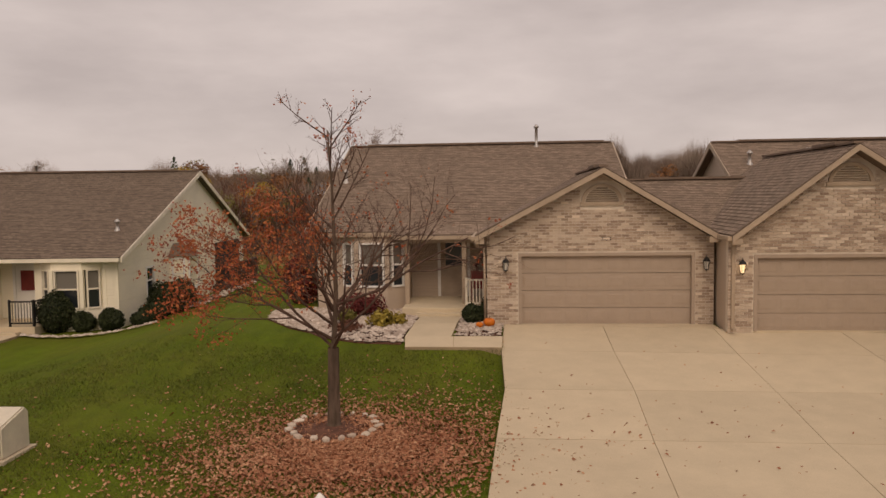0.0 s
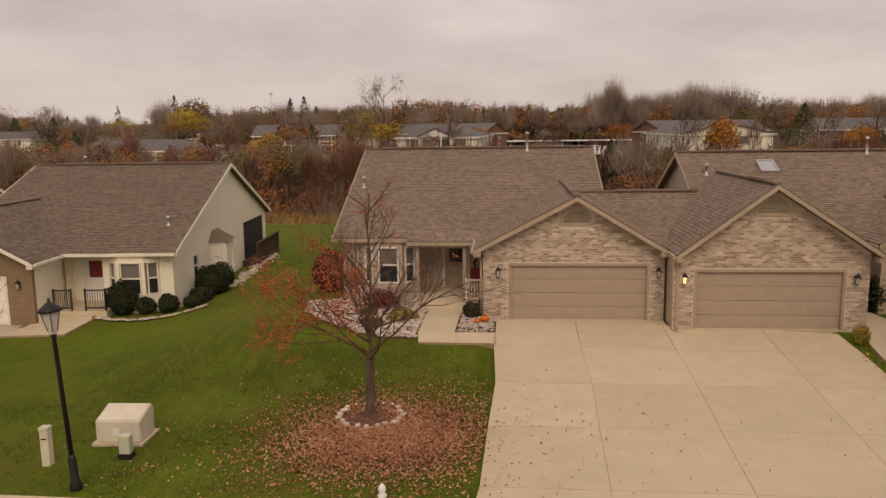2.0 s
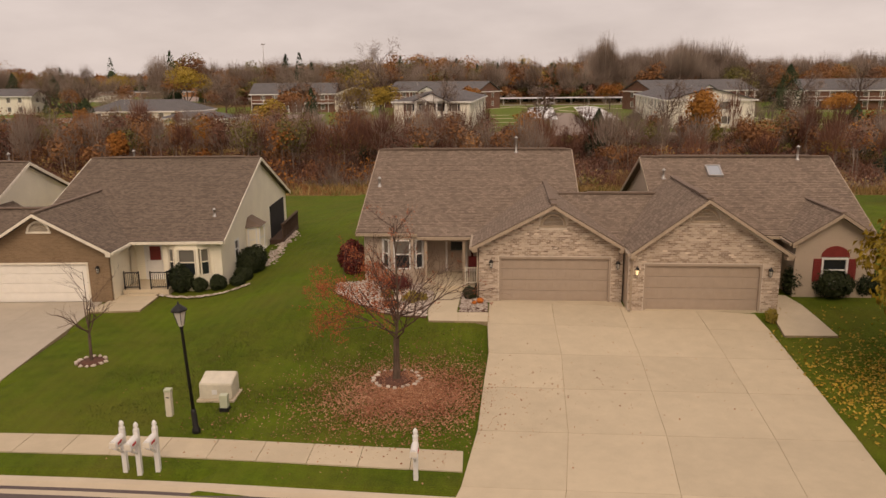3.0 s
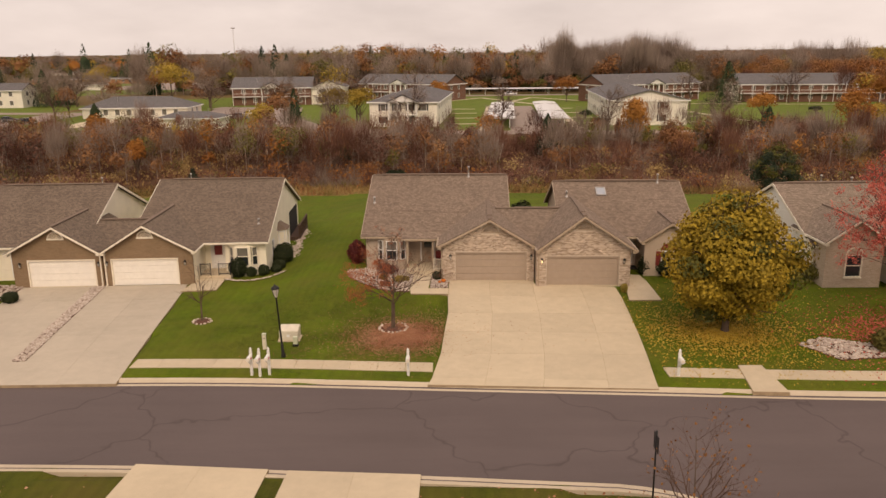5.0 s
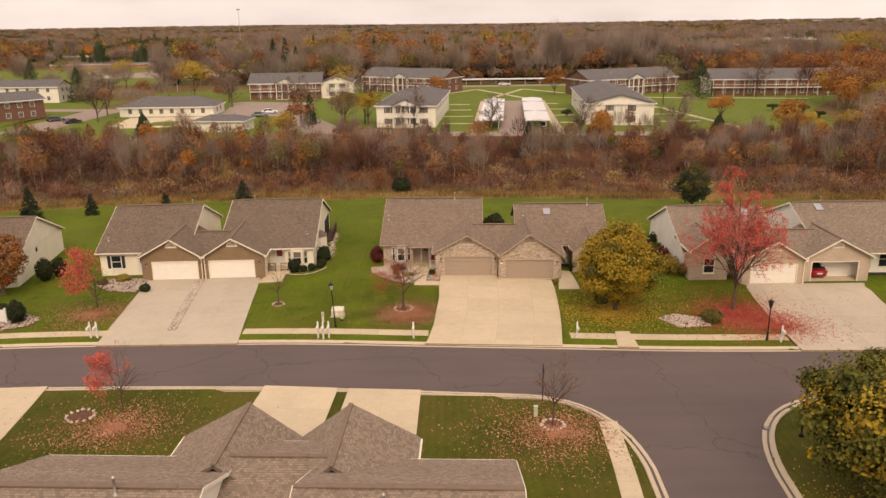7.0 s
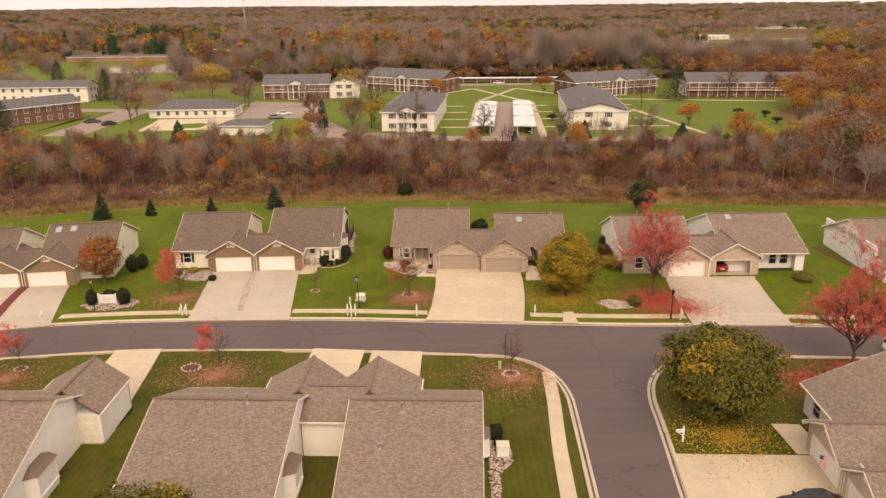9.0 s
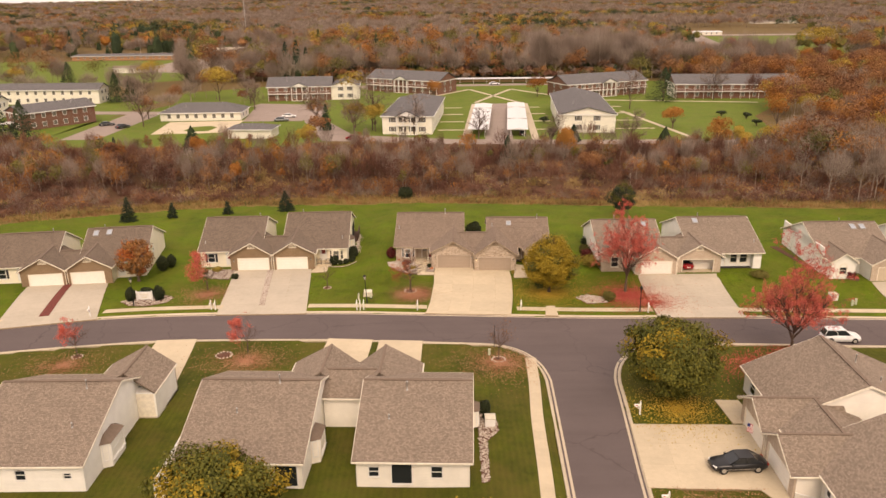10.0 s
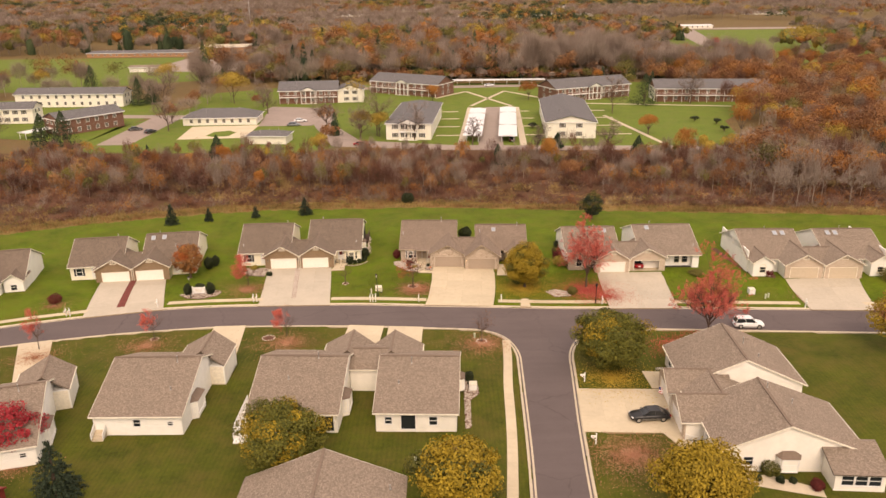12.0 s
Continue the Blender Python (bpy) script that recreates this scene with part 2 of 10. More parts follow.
M_GDOOR_CREAM = plain("cream_garage_door", (0.86, 0.82, 0.74), 0.45, vary=0.04)
M_GDOOR_BEIGE = plain("beige_garage_door", (0.56, 0.46, 0.34), 0.45, vary=0.04)
M_WHITE = plain("white_paint", (0.80, 0.78, 0.74), 0.45, vary=0.04)
M_BLACK = plain("black_metal", (0.018, 0.017, 0.017), 0.45, vary=0.2)
M_DARK = plain("dark_interior", (0.03, 0.027, 0.025), 0.9)
M_GLASS = glass_mat("window_glass")
# Bay window blinds; on far blocks, reflected sky put into the pane colour.
m_bl = Mat("blind_and_painted_sky", 0.12, spec=0.5)
m_bl.color((0.17, 0.155, 0.135))
M_BLIND_SKY = m_bl.m
M_JOINT = plain("joint_sand", (0.36, 0.27, 0.17), 0.95, vary=0.25)
M_REDPAINT = plain("dark_red_paint", (0.22, 0.035, 0.03), 0.5)
M_SHUTTER = plain("black_shutter", (0.03, 0.03, 0.035), 0.55)
M_STEEL = plain("galvanised_steel", (0.45, 0.43, 0.41), 0.4, 0.6)
M_WOOD_DARK = plain("dark_deck_wood", (0.085, 0.05, 0.035), 0.8)
M_STONE = brick_mat("field_stone", (0.36, 0.27, 0.21), (0.50, 0.41, 0.33), (0.62, 0.54, 0.45))
M_STONE_ONE = brick_mat("field_stone_single", (0.36, 0.27, 0.21), (0.50, 0.41, 0.33), (0.62, 0.54, 0.45), True)
M_GRAVEL = brick_mat("pale_gravel", (0.24, 0.18, 0.145), (0.42, 0.345, 0.285), (0.58, 0.50, 0.43))
M_MULCH = plain("brown_mulch", (0.13, 0.06, 0.04), 0.95, vary=0.4, scale=6)
M_BARK = bark_mat("grey_brown_bark", (0.13, 0.092, 0.068))
M_BARK_PALE = bark_mat("pale_bark", (0.30, 0.24, 0.19))
M_TWIG = bark_mat("twig_bark", (0.115, 0.072, 0.056))
L_ORANGE = leaf_mat("orange_leaf", [(0.0, (0.24, 0.045, 0.015)), (0.5, (0.38, 0.09, 0.022)), (1.0, (0.48, 0.17, 0.03))])
L_RED = leaf_mat("red_leaf", [(0.0, (0.40, 0.055, 0.045)), (0.5, (0.58, 0.11, 0.085)), (1.0, (0.68, 0.20, 0.14))])
L_RUSSET = leaf_mat("russet_leaf", [(0.0, (0.25, 0.048, 0.026)), (0.5, (0.40, 0.095, 0.045)), (1.0, (0.48, 0.18, 0.06))])
L_YELLOW = leaf_mat("yellow_green_leaf", [(0.0, (0.19, 0.135, 0.014)), (0.5, (0.29, 0.195, 0.018)), (1.0, (0.40, 0.27, 0.028))])
L_GREEN = leaf_mat("green_leaf", [(0.0, (0.030, 0.038, 0.010)), (0.5, (0.075, 0.080, 0.015)), (1.0, (0.16, 0.135, 0.024))])
L_OLIVE = leaf_mat("olive_leaf", [(0.0, (0.044, 0.053, 0.010)), (0.5, (0.098, 0.102, 0.016)), (1.0, (0.19, 0.165, 0.026))])
L_EVER = leaf_mat("evergreen_needle", [(0.0, (0.012, 0.022, 0.012)), (0.5, (0.022, 0.038, 0.020)), (1.0, (0.045, 0.06, 0.03))])
L_BUSH = leaf_mat("dark_bush_leaf", [(0.0, (0.012, 0.018, 0.008)), (0.5, (0.024, 0.033, 0.013)), (1.0, (0.05, 0.06, 0.022))])
L_BROWN = leaf_mat("brown_leaf", [(0.0, (0.16, 0.065, 0.022)), (0.5, (0.26, 0.11, 0.035)), (1.0, (0.34, 0.16, 0.05))])
L_LITTER = leaf_mat("fallen_leaf", [(0.0, (0.20, 0.062, 0.030)), (0.45, (0.37, 0.140, 0.072)), (0.8, (0.49, 0.235, 0.130)), (1.0, (0.58, 0.36, 0.22))])
L_LITTER_Y = leaf_mat("fallen_yellow_leaf", [(0.0, (0.30, 0.17, 0.02)), (0.6, (0.48, 0.30, 0.03)), (1.0, (0.55, 0.40, 0.08))])
L_LITTER_R = leaf_mat("fallen_red_leaf", [(0.0, (0.30, 0.04, 0.03)), (0.6, (0.48, 0.085, 0.06)), (1.0, (0.58, 0.18, 0.12))])
L_MAGENTA = leaf_mat("crimson_leaf", [(0.0, (0.22, 0.015, 0.02)), (1.0, (0.45, 0.04, 0.05))])


# ---- plan of the ground ----
def sm(a, b, x):
    t = max(0.0, min(1.0, (x - a) / (b - a)))
    return t * t * (3 - 2 * t)


def zs(x):
    """Height of the lawns along the street."""
    return -0.80 - 0.12 * sm(0, -35, x) + 0.10 * sm(14, 35, x)


def level_from(x):
    """How near to the street the house lots stay level."""
    return -1.2 - 3.3 * sm(14, 26, x) - 3.0 * sm(45, 58, x)


def h_north(x):
    return -1.0 * sm(-9, -15, x) - 0.4 * sm(-35, -50, x)


def table(rows, x):
    """Smooth curve through the rows (x, y)."""
    xs = [r[0] for r in rows]
    i = max(0, min(len(rows) - 2, int(np.searchsorted(xs, x)) - 1))
    (x0, y0), (x1, y1) = rows[i], rows[i + 1]
    xa, ya = rows[i - 1] if i else (2 * x0 - x1, 2 * y0 - y1)
    xb, yb = rows[i + 2] if i + 2 < len(rows) else (2 * x1 - x0, 2 * y1 - y0)
    m0, m1 = (y1 - ya) / (x1 - xa), (yb - y0) / (xb - x0)
    w = x1 - x0
    t = (x - x0) / w
    return (2 * t**3 - 3 * t**2 + 1) * y0 + (t**3 - 2 * t**2 + t) * w * m0 + (3 * t**2 - 2 * t**3) * y1 + (t**3 - t**2) * w * m1


KERB_N = [(-140.28, -55.37), (-99.36, -36.71), (-84.76, -29.08), (-68.87, -22.39), (-61.09, -19.85), (-52.81, -17.51), (-45.72, -15.95), (-34.99, -14.89), (-18.16, -14.73), (-10.96, -14.93), (-1.09, -15.69), (9.47, -16.40), (21.59, -17.22), (40.16, -17.79), (58.42, -18.65), (73.55, -19.32), (203.86, -24.89)]
KERB_S = [(-140.34, -62.85), (-100.30, -44.42), (-84.54, -36.75), (-65.28, -29.61), (-57.83, -27.42), (-49.96, -25.55), (-41.58, -24.17), (-33.00, -23.19), (-14.98, -23.42), (-2.01, -24.44), (7.25, -25.18), (32.75, -25.81), (52.42, -26.96), (69.15, -27.96), (202.82, -34.52)]
SIDE_L = [(-139.14, 6.18), (-67.01, 10.84), (-58.16, 11.35), (-45.38, 11.85), (-36.83, 12.18), (-21.40, 12.84)]    # y, x
SIDE_R = [(-139.15, 12.97), (-67.00, 17.21), (-54.21, 18.11), (-45.37, 18.91), (-37.78, 19.60), (-21.27, 20.87)]


def y_n(x):
    return table(KERB_N, x)


def y_s(x):
    return table(KERB_S, x)


def corner_left(n=14):
    """Kerb round the corner from the main street into the side street."""
    a, c, b = (4.8, y_s(4.8)), (11.93, -25.30), (table(SIDE_L, -35), -35.0)
    return [((1 - t)**2 * a[0] + 2 * t * (1 - t) * c[0] + t * t * b[0], (1 - t)**2 * a[1] + 2 * t * (1 - t) * c[1] + t * t * b[1]) for t in np.linspace(0, 1, n)]


def corner_right(n=14):
    a, c, b = (table(SIDE_R, -36), -36.0), (20.98, -25.76), (29.0, y_s(29.0))
    return [((1 - t)**2 * a[0] + 2 * t * (1 - t) * c[0] + t * t * b[0], (1 - t)**2 * a[1] + 2 * t * (1 - t) * c[1] + t * t * b[1]) for t in np.linspace(0, 1, n)]


LINE_N = [(x, y_n(x)) for x in np.arange(-138, 199, 2.0)]
LINE_SL = [(x, y_s(x)) for x in np.arange(-138, 4.5, 2.0)] + corner_left() + [(table(SIDE_L, y), y) for y in np.arange(-37, -139, -3.0)]
LINE_SR = [(table(SIDE_R, y), y) for y in np.arange(-138, -37, 3.0)] + corner_right() + [(x, y_s(x)) for x in np.arange(31, 199, 3.0)]


def on_road(x, y, out=0.0):
    """Whether a place lies between the kerbs, or within out metres of them."""
    if not -138 < x < 198:
        return False
    if y_s(x) - out < y < y_n(x) + out:
        return True
    if -138 < y < -23 and table(SIDE_L, y) - out < x < table(SIDE_R, y) + out:
        return True
    if -36 < y < -22 and 4.8 < x < 29.0:
        for line, sign in ((corner_left(), 1), (corner_right(), -1)):
            for (x0, y0), (x1, y1) in zip(line, line[1:]):
                if min(y0, y1) <= y <= max(y0, y1):
                    xe = x0 + (x1 - x0) * (y - y0) / (y1 - y0 or 1)
                    if sign > 0 and xe - out < x < 16 or sign < 0 and 16 <= x < xe + out:
                        return True
    return False


def ground(x, y):
    b = level_from(x)
    if y > b:
        z = h_north(x)
    elif y > -14.4:
        z = zs(x) + (h_north(x) - zs(x)) * ((y + 14.4) / (14.4 + b)) ** 3
    elif y > -25:
        z = zs(x)
    else:
        z = zs(x) + (-0.45 + 0.15 * sm(-4, 8, x) + 0.1 * sm(20, 30, x) - zs(x)) * sm(-25, -43, y)
    if y > 20:
        z += (-2.6 - z) * sm(20, 60, y)
    if y > 85:
        z = -2.6 + 2.3 * sm(85, 102, y)
    return z


def road_z(x, y):
    return ground(x, min(y, -14.5)) - 0.13


def lawn_edge(x):
    """Where the mown lawn behind the houses ends."""
    return table([(-200, -10), (-130, 8), (-94, 27), (-74, 36), (-50, 43.5), (-23, 45.5), (3.6, 44), (30, 40), (55, 36.6), (99, 31), (200, 12)], x)


# ---- small builders ----
def part(name, bm, mat, parent=None, label=""):
    """Links a bmesh as one mesh object, under a thing or under a part."""
    me = bpy.data.meshes.new(name)
    if name in ("wall", "roof", "window", "door"):
        bmesh.ops.remove_doubles(bm, verts=bm.verts[:], dist=0.0004)
    bm.normal_update()
    bm.to_mesh(me)
    bm.free()
    for mm in (mat if isinstance(mat, (list, tuple)) else [mat]):
        me.materials.append(mm)
    ob = new(name, me)
    ob.parent = parent
    if label:
        ob["label"] = label
    return ob


def thing(name, m, label, category, group="", kind=""):
    ob = new(name)
    ob.empty_display_size = 0.3
    ob.matrix_basis = m
    return tagged(ob, label, category, group, kind)


def box(bm, x0, x1, y0, y1, z0, z1, bevel=0.0, mi=0):
    vs = [bm.verts.new((x, y, z)) for z in (z0, z1) for y in (y0, y1) for x in (x0, x1)]
    fs = [bm.faces.new([vs[i] for i in f]) for f in ((0, 2, 3, 1), (4, 5, 7, 6), (0, 1, 5, 4), (2, 6, 7, 3), (0, 4, 6, 2), (1, 3, 7, 5))]
    for f in fs:
        f.material_index = mi
    if bevel:
        es = list({e for f in fs for e in f.edges})
        bmesh.ops.bevel(bm, geom=es, offset=bevel, segments=2, affect="EDGES", profile=0.6)
    return bm


def bx(*a, **k):
    return box(bmesh.new(), *a, **k)


def prism(bm, outline, depth_axis, d0, d1, mi=0):
    """A flat outline pushed from d0 to d1 along an axis. outline: pairs in the two other axes, in order."""
    def place(p, d):
        return {0: (d, p[0], p[1]), 1: (p[0], d, p[1]), 2: (p[0], p[1], d)}[depth_axis]
    a = [bm.verts.new(place(p, d0)) for p in outline]
    b = [bm.verts.new(place(p, d1)) for p in outline]
    fs = [bm.faces.new(a), bm.faces.new(b[::-1])]
    n = len(a)
    for i in range(n):
        fs.append(bm.faces.new((a[i], b[i], b[(i + 1) % n], a[(i + 1) % n])))
    for f in fs:
        f.material_index = mi
    bmesh.ops.recalc_face_normals(bm, faces=fs)
    return bm


def tube(bm, pts, radii, sides=6, cap=True, mi=0):
    """A tapered tube along points."""
    rings = []
    for i, p in enumerate(pts):
        p = Vector(p)
        d = (Vector(pts[min(i + 1, len(pts) - 1)]) - Vector(pts[max(i - 1, 0)])).normalized()
        s = d.orthogonal().normalized()
        t = d.cross(s)
        rings.append([bm.verts.new(p + radii[i] * (math.cos(a) * s + math.sin(a) * t)) for a in np.linspace(0, 2 * math.pi, sides, endpoint=False)])
    for r0, r1 in zip(rings, rings[1:]):
        for k in range(sides):
            j = min(range(sides), key=lambda q: (r1[q].co - r0[0].co).length) if k == 0 else j
            f = bm.faces.new((r0[k], r0[(k + 1) % sides], r1[(k + 1 + j) % sides], r1[(k + j) % sides]))
            f.material_index, f.smooth = mi, True
    if cap:
        bm.faces.new(rings[0][::-1]).material_index = mi
        bm.faces.new(rings[-1]).material_index = mi
    return bm


def lathe(bm, profile, sides=16, cx=0.0, cy=0.0, mi=0, smooth=True):
    """A round form from (radius, height) pairs."""
    rings = [[bm.verts.new((cx + max(r, 1e-4) * math.cos(a), cy + max(r, 1e-4) * math.sin(a), z)) for a in np.linspace(0, 2 * math.pi, sides, endpoint=False)] for r, z in profile]
    for r0, r1 in zip(rings, rings[1:]):
        for k in range(sides):
            f = bm.faces.new((r0[k], r0[(k + 1) % sides], r1[(k + 1) % sides], r1[k]))
            f.material_index, f.smooth = mi, smooth
    bm.faces.new(rings[0][::-1]).material_index = mi
    bm.faces.new(rings[-1]).material_index = mi
    return bm


def soup(name, verts, faces, mats, index=None, parent=None, smooth=False):
    """One mesh from arrays."""
    me = bpy.data.meshes.new(name)
    me.from_pydata(np.asarray(verts).tolist(), [], faces.tolist() if hasattr(faces, "tolist") else faces)
    for mm in mats:
        me.materials.append(mm)
    if index is not None:
        me.polygons.foreach_set("material_index", np.asarray(index, dtype=np.int32))
    me.update()
    ob = new(name, me)
    ob.parent = parent
    return ob


DRIVES = [((-0.54, -0.01), (10.87, -1.64), (10.37, -16.85), (-1.29, -16.14)), ((-31.85, 2.25), (-19.95, 2.95), (-17.76, -15.23), (-29.87, -15.22)), ((29.45, -3.70), (41.25, -3.60), (40.26, -18.19), (28.96, -17.92)), ((-61.53, -3.26), (-50.34, -0.85), (-45.53, -16.35), (-57.80, -19.38)), ((62.10, -7.56), (75.37, -6.94), (72.13, -19.72), (61.57, -19.24)), ((30.72, -45.14), (29.73, -55.46), (18.21, -54.80), (19.01, -44.58))]


def under_drive(x, y):
    """Whether a place lies well inside a driveway, where the soil is dug out."""
    for q in DRIVES:
        if all((b[0] - a[0]) * (y - a[1]) - (b[1] - a[1]) * (x - a[0]) < -0.15 * math.hypot(b[0] - a[0], b[1] - a[1]) for a, b in zip(q, q[1:] + q[:1])):
            return True
    return False


# ---- ground sheet ----
def make_ground():
    xs = np.concatenate([[-5000, -3000, -1800, -1100, -700, -450, -300, -220, -165, -130, -112], np.arange(-102, 106, 0.8), [112, 130, 165, 220, 300, 450, 700, 1100, 1800, 3000, 5000]])
    ys = np.concatenate([[-2500, -1200, -600, -350, -220, -160, -130, -110, -95, -85], np.arange(-78, 54, 0.8), np.arange(56, 120, 4.0), [130, 160, 220, 320, 480, 700, 1100, 1800, 3000, 5200]])
    rng = np.random.RandomState(3)
    verts = []
    for y in ys:
        for x in xs:
            z = ground(x, y)
            near = -80 < y < 54 and -102 < x < 106
            if on_road(x, y, 0.25):
                z = road_z(x, y) - 0.12
            elif near and under_drive(x, y):
                z -= 0.2
            elif near:
                z += 0.02 * noise.noise((x * 0.4, y * 0.4, 0.0))
            if y > 900 or abs(x) > 900:
                z += 10 * sm(900, 4000, max(y, abs(x))) * (0.7 + 0.3 * math.sin(x * 0.002 + y * 0.001))
            verts.append((x, y, z))
    nx = len(xs)
    faces, index = [], []
    for j in range(len(ys) - 1):
        for i in range(nx - 1):
            faces.append((j * nx + i, j * nx + i + 1, (j + 1) * nx + i + 1, (j + 1) * nx + i))
            x, y = (xs[i] + xs[i + 1]) / 2, (ys[j] + ys[j + 1]) / 2
            e = lawn_edge(x) + 1.6 * noise.noise((x * 0.25, y * 0.25, 3.0))
            # 4: south lots, whose grass colour carries the shade
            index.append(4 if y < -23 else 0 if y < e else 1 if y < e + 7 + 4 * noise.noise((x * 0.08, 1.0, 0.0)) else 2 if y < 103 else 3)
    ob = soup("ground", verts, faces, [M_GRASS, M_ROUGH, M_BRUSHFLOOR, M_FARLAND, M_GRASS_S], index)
    tagged(ob, "mown green lawns running into brown brushland and far fields", "ground", kind="structure")
    return ob


make_ground()


def make_road():
    bm = bmesh.new()
    out = LINE_N + LINE_SR[::-1] + LINE_SL[::-1]
    vs = [bm.verts.new((x, y, road_z(x, y) + 0.005)) for x, y in out]
    bm.faces.new(vs)
    bmesh.ops.triangulate(bm, faces=bm.faces[:])
    bmesh.ops.recalc_face_normals(bm, faces=bm.faces[:])
    if sum(f.normal.z for f in bm.faces) < 0:
        bmesh.ops.reverse_faces(bm, faces=bm.faces[:])
    tagged(part("road", bm, M_ASPHALT), "dark weathered asphalt street with fine cracks", "road", kind="structure")


make_road()


def make_kerb(name, line, side):
    """Concrete gutter and low kerb; side: +1 where the lawn lies to the left of the line."""
    bm = bmesh.new()
    prof = [(-0.40, -0.30), (-0.40, 0.012), (0.0, 0.0), (0.10, 0.12), (0.30, 0.15), (0.34, 0.12), (0.34, -0.30)]
    rings = []
    for i, (x, y) in enumerate(line):
        a, b = line[max(i - 1, 0)], line[min(i + 1, len(line) - 1)]
        d = Vector((b[0] - a[0], b[1] - a[1], 0)).normalized()
        nrm = Vector((-d.y, d.x, 0)) * side
        z = road_z(x, y)
        rings.append([bm.verts.new((x + nrm.x * o, y + nrm.y * o, z + h)) for o, h in prof])
    for r0, r1 in zip(rings, rings[1:]):
        for k in range(len(prof) - 1):
            bm.faces.new((r0[k], r1[k], r1[k + 1], r0[k + 1]))
    bmesh.ops.recalc_face_normals(bm, faces=bm.faces[:])
    tagged(part(name, bm, M_KERB), "pale concrete kerb and gutter along the street", "kerb", kind="structure")


make_kerb("kerb_north", LINE_N, 1)
make_kerb("kerb_south_west", LINE_SL, -1)
make_kerb("kerb_south_east", LINE_SR, -1)


def slab(bm, quad, thick=0.12, lift=0.03, gap=0.012, seg=1):
    """A concrete slab lying on the ground, from four corners (x, y) in order."""
    c = (sum(p[0] for p in quad) / 4, sum(p[1] for p in quad) / 4)
    q = []
    for p in quad:
        d = math.hypot(p[0] - c[0], p[1] - c[1])
        k = 1 - gap / d
        q.append((c[0] + (p[0] - c[0]) * k, c[1] + (p[1] - c[1]) * k))
    top = [bm.verts.new((x, y, ground(x, y) + lift)) for x, y in q]
    low = [bm.verts.new((v.co.x, v.co.y, v.co.z - thick)) for v in top]
    bm.faces.new(top)
    for i in range(4):
        bm.faces.new((top[i], low[i], low[(i + 1) % 4], top[(i + 1) % 4]))
    bmesh.ops.recalc_face_normals(bm, faces=bm.faces[:])
    if bm.faces[0].normal.z < 0:
        bmesh.ops.reverse_faces(bm, faces=bm.faces[:])
    return bm


def lerp(a, b, t):
    return (a[0] + (b[0] - a[0]) * t, a[1] + (b[1] - a[1]) * t)


def paved(name, label, a0, a1, b0, b1, us, vs, mat=None, bend=None):
    """A driveway or path of slabs: edge a0-a1 at the house, b0-b1 at the street, joints at us across and vs along."""
    top = thing(name, Matrix.Identity(4), label, "driveway" if "drive" in name else "path", kind="structure")
    for u0, u1 in zip(us, us[1:]):
        for v0, v1 in zip(vs, vs[1:]):
            up = 0.03 if "drive" in name else 0.085

            def at(u, v):
                p = lerp(lerp(a0, a1, u), lerp(b0, b1, u), v)
                return p
            part("slab", slab(bmesh.new(), [at(u0, v0), at(u1, v0), at(u1, v1), at(u0, v1)], thick=0.2, lift=up, gap=0.008), mat or M_CONCRETE, top)
            part("joint_bed", slab(bmesh.new(), [at(u0, v0), at(u1, v0), at(u1, v1), at(u0, v1)], thick=0.2, lift=up - 0.01, gap=-0.001), M_JOINT, top)
    return top


def thirds(n):
    return [i / n for i in range(n + 1)]


# centre driveway, with the two garages' slabs
drive_c = thing("driveway_centre", Matrix.Identity(4), "wide pale concrete driveway in square slabs with scattered leaves", "driveway", kind="structure")
EDGE_L = [(-0.54, -0.01), (-0.67, -2.60), (-0.66, -5.33), (-0.89, -8.23), (-1.09, -11.48), (-1.53, -14.82), (-1.73, -15.65)]
EDGE_R = [(10.72, -1.64), (10.83, -3.18), (10.77, -5.73), (10.60, -8.66), (10.29, -11.93), (9.87, -15.34), (9.77, -16.35)]
for k in range(6):
    for u0, u1 in ((0, 0.245), (0.245, 0.505), (0.505, 0.787), (0.787, 1.0)):
        part("slab", slab(bmesh.new(), [lerp(EDGE_L[k], EDGE_R[k], u0), lerp(EDGE_L[k], EDGE_R[k], u1), lerp(EDGE_L[k + 1], EDGE_R[k + 1], u1), lerp(EDGE_L[k + 1], EDGE_R[k + 1], u0)], gap=0.010), M_CONCRETE, drive_c)
    part("joint_bed", slab(bmesh.new(), [EDGE_L[k], EDGE_R[k], EDGE_R[k + 1], EDGE_L[k + 1]], lift=0.018, gap=-0.001), M_JOINT, drive_c)
part("slab", slab(bmesh.new(), [(-0.52, 0.05), (5.34, -0.12), (5.32, -0.84), (0.21, -0.12)], lift=0.034), M_CONCRETE, drive_c)
paved("driveway_west_1", "concrete driveway of the cream duplex", (-31.85, 2.25), (-26.55, 2.55), (-29.87, -15.22), (-24.41, -15.22), [0, 0.5, 1], thirds(5), M_CONCRETE_OLD)
paved("driveway_west_2", "concrete driveway beside a strip of gravel", (-26.00, 2.65), (-19.95, 2.95), (-24.01, -15.22), (-17.76, -15.18), [0, 0.5, 1], thirds(5), M_CONCRETE_OLD)
paved("driveway_apron_west", "concrete apron between the two driveways", (-24.80, -12.05), (-24.10, -12.05), (-24.41, -15.20), (-24.01, -15.20), [0, 1], [0, 1], M_CONCRETE_OLD)
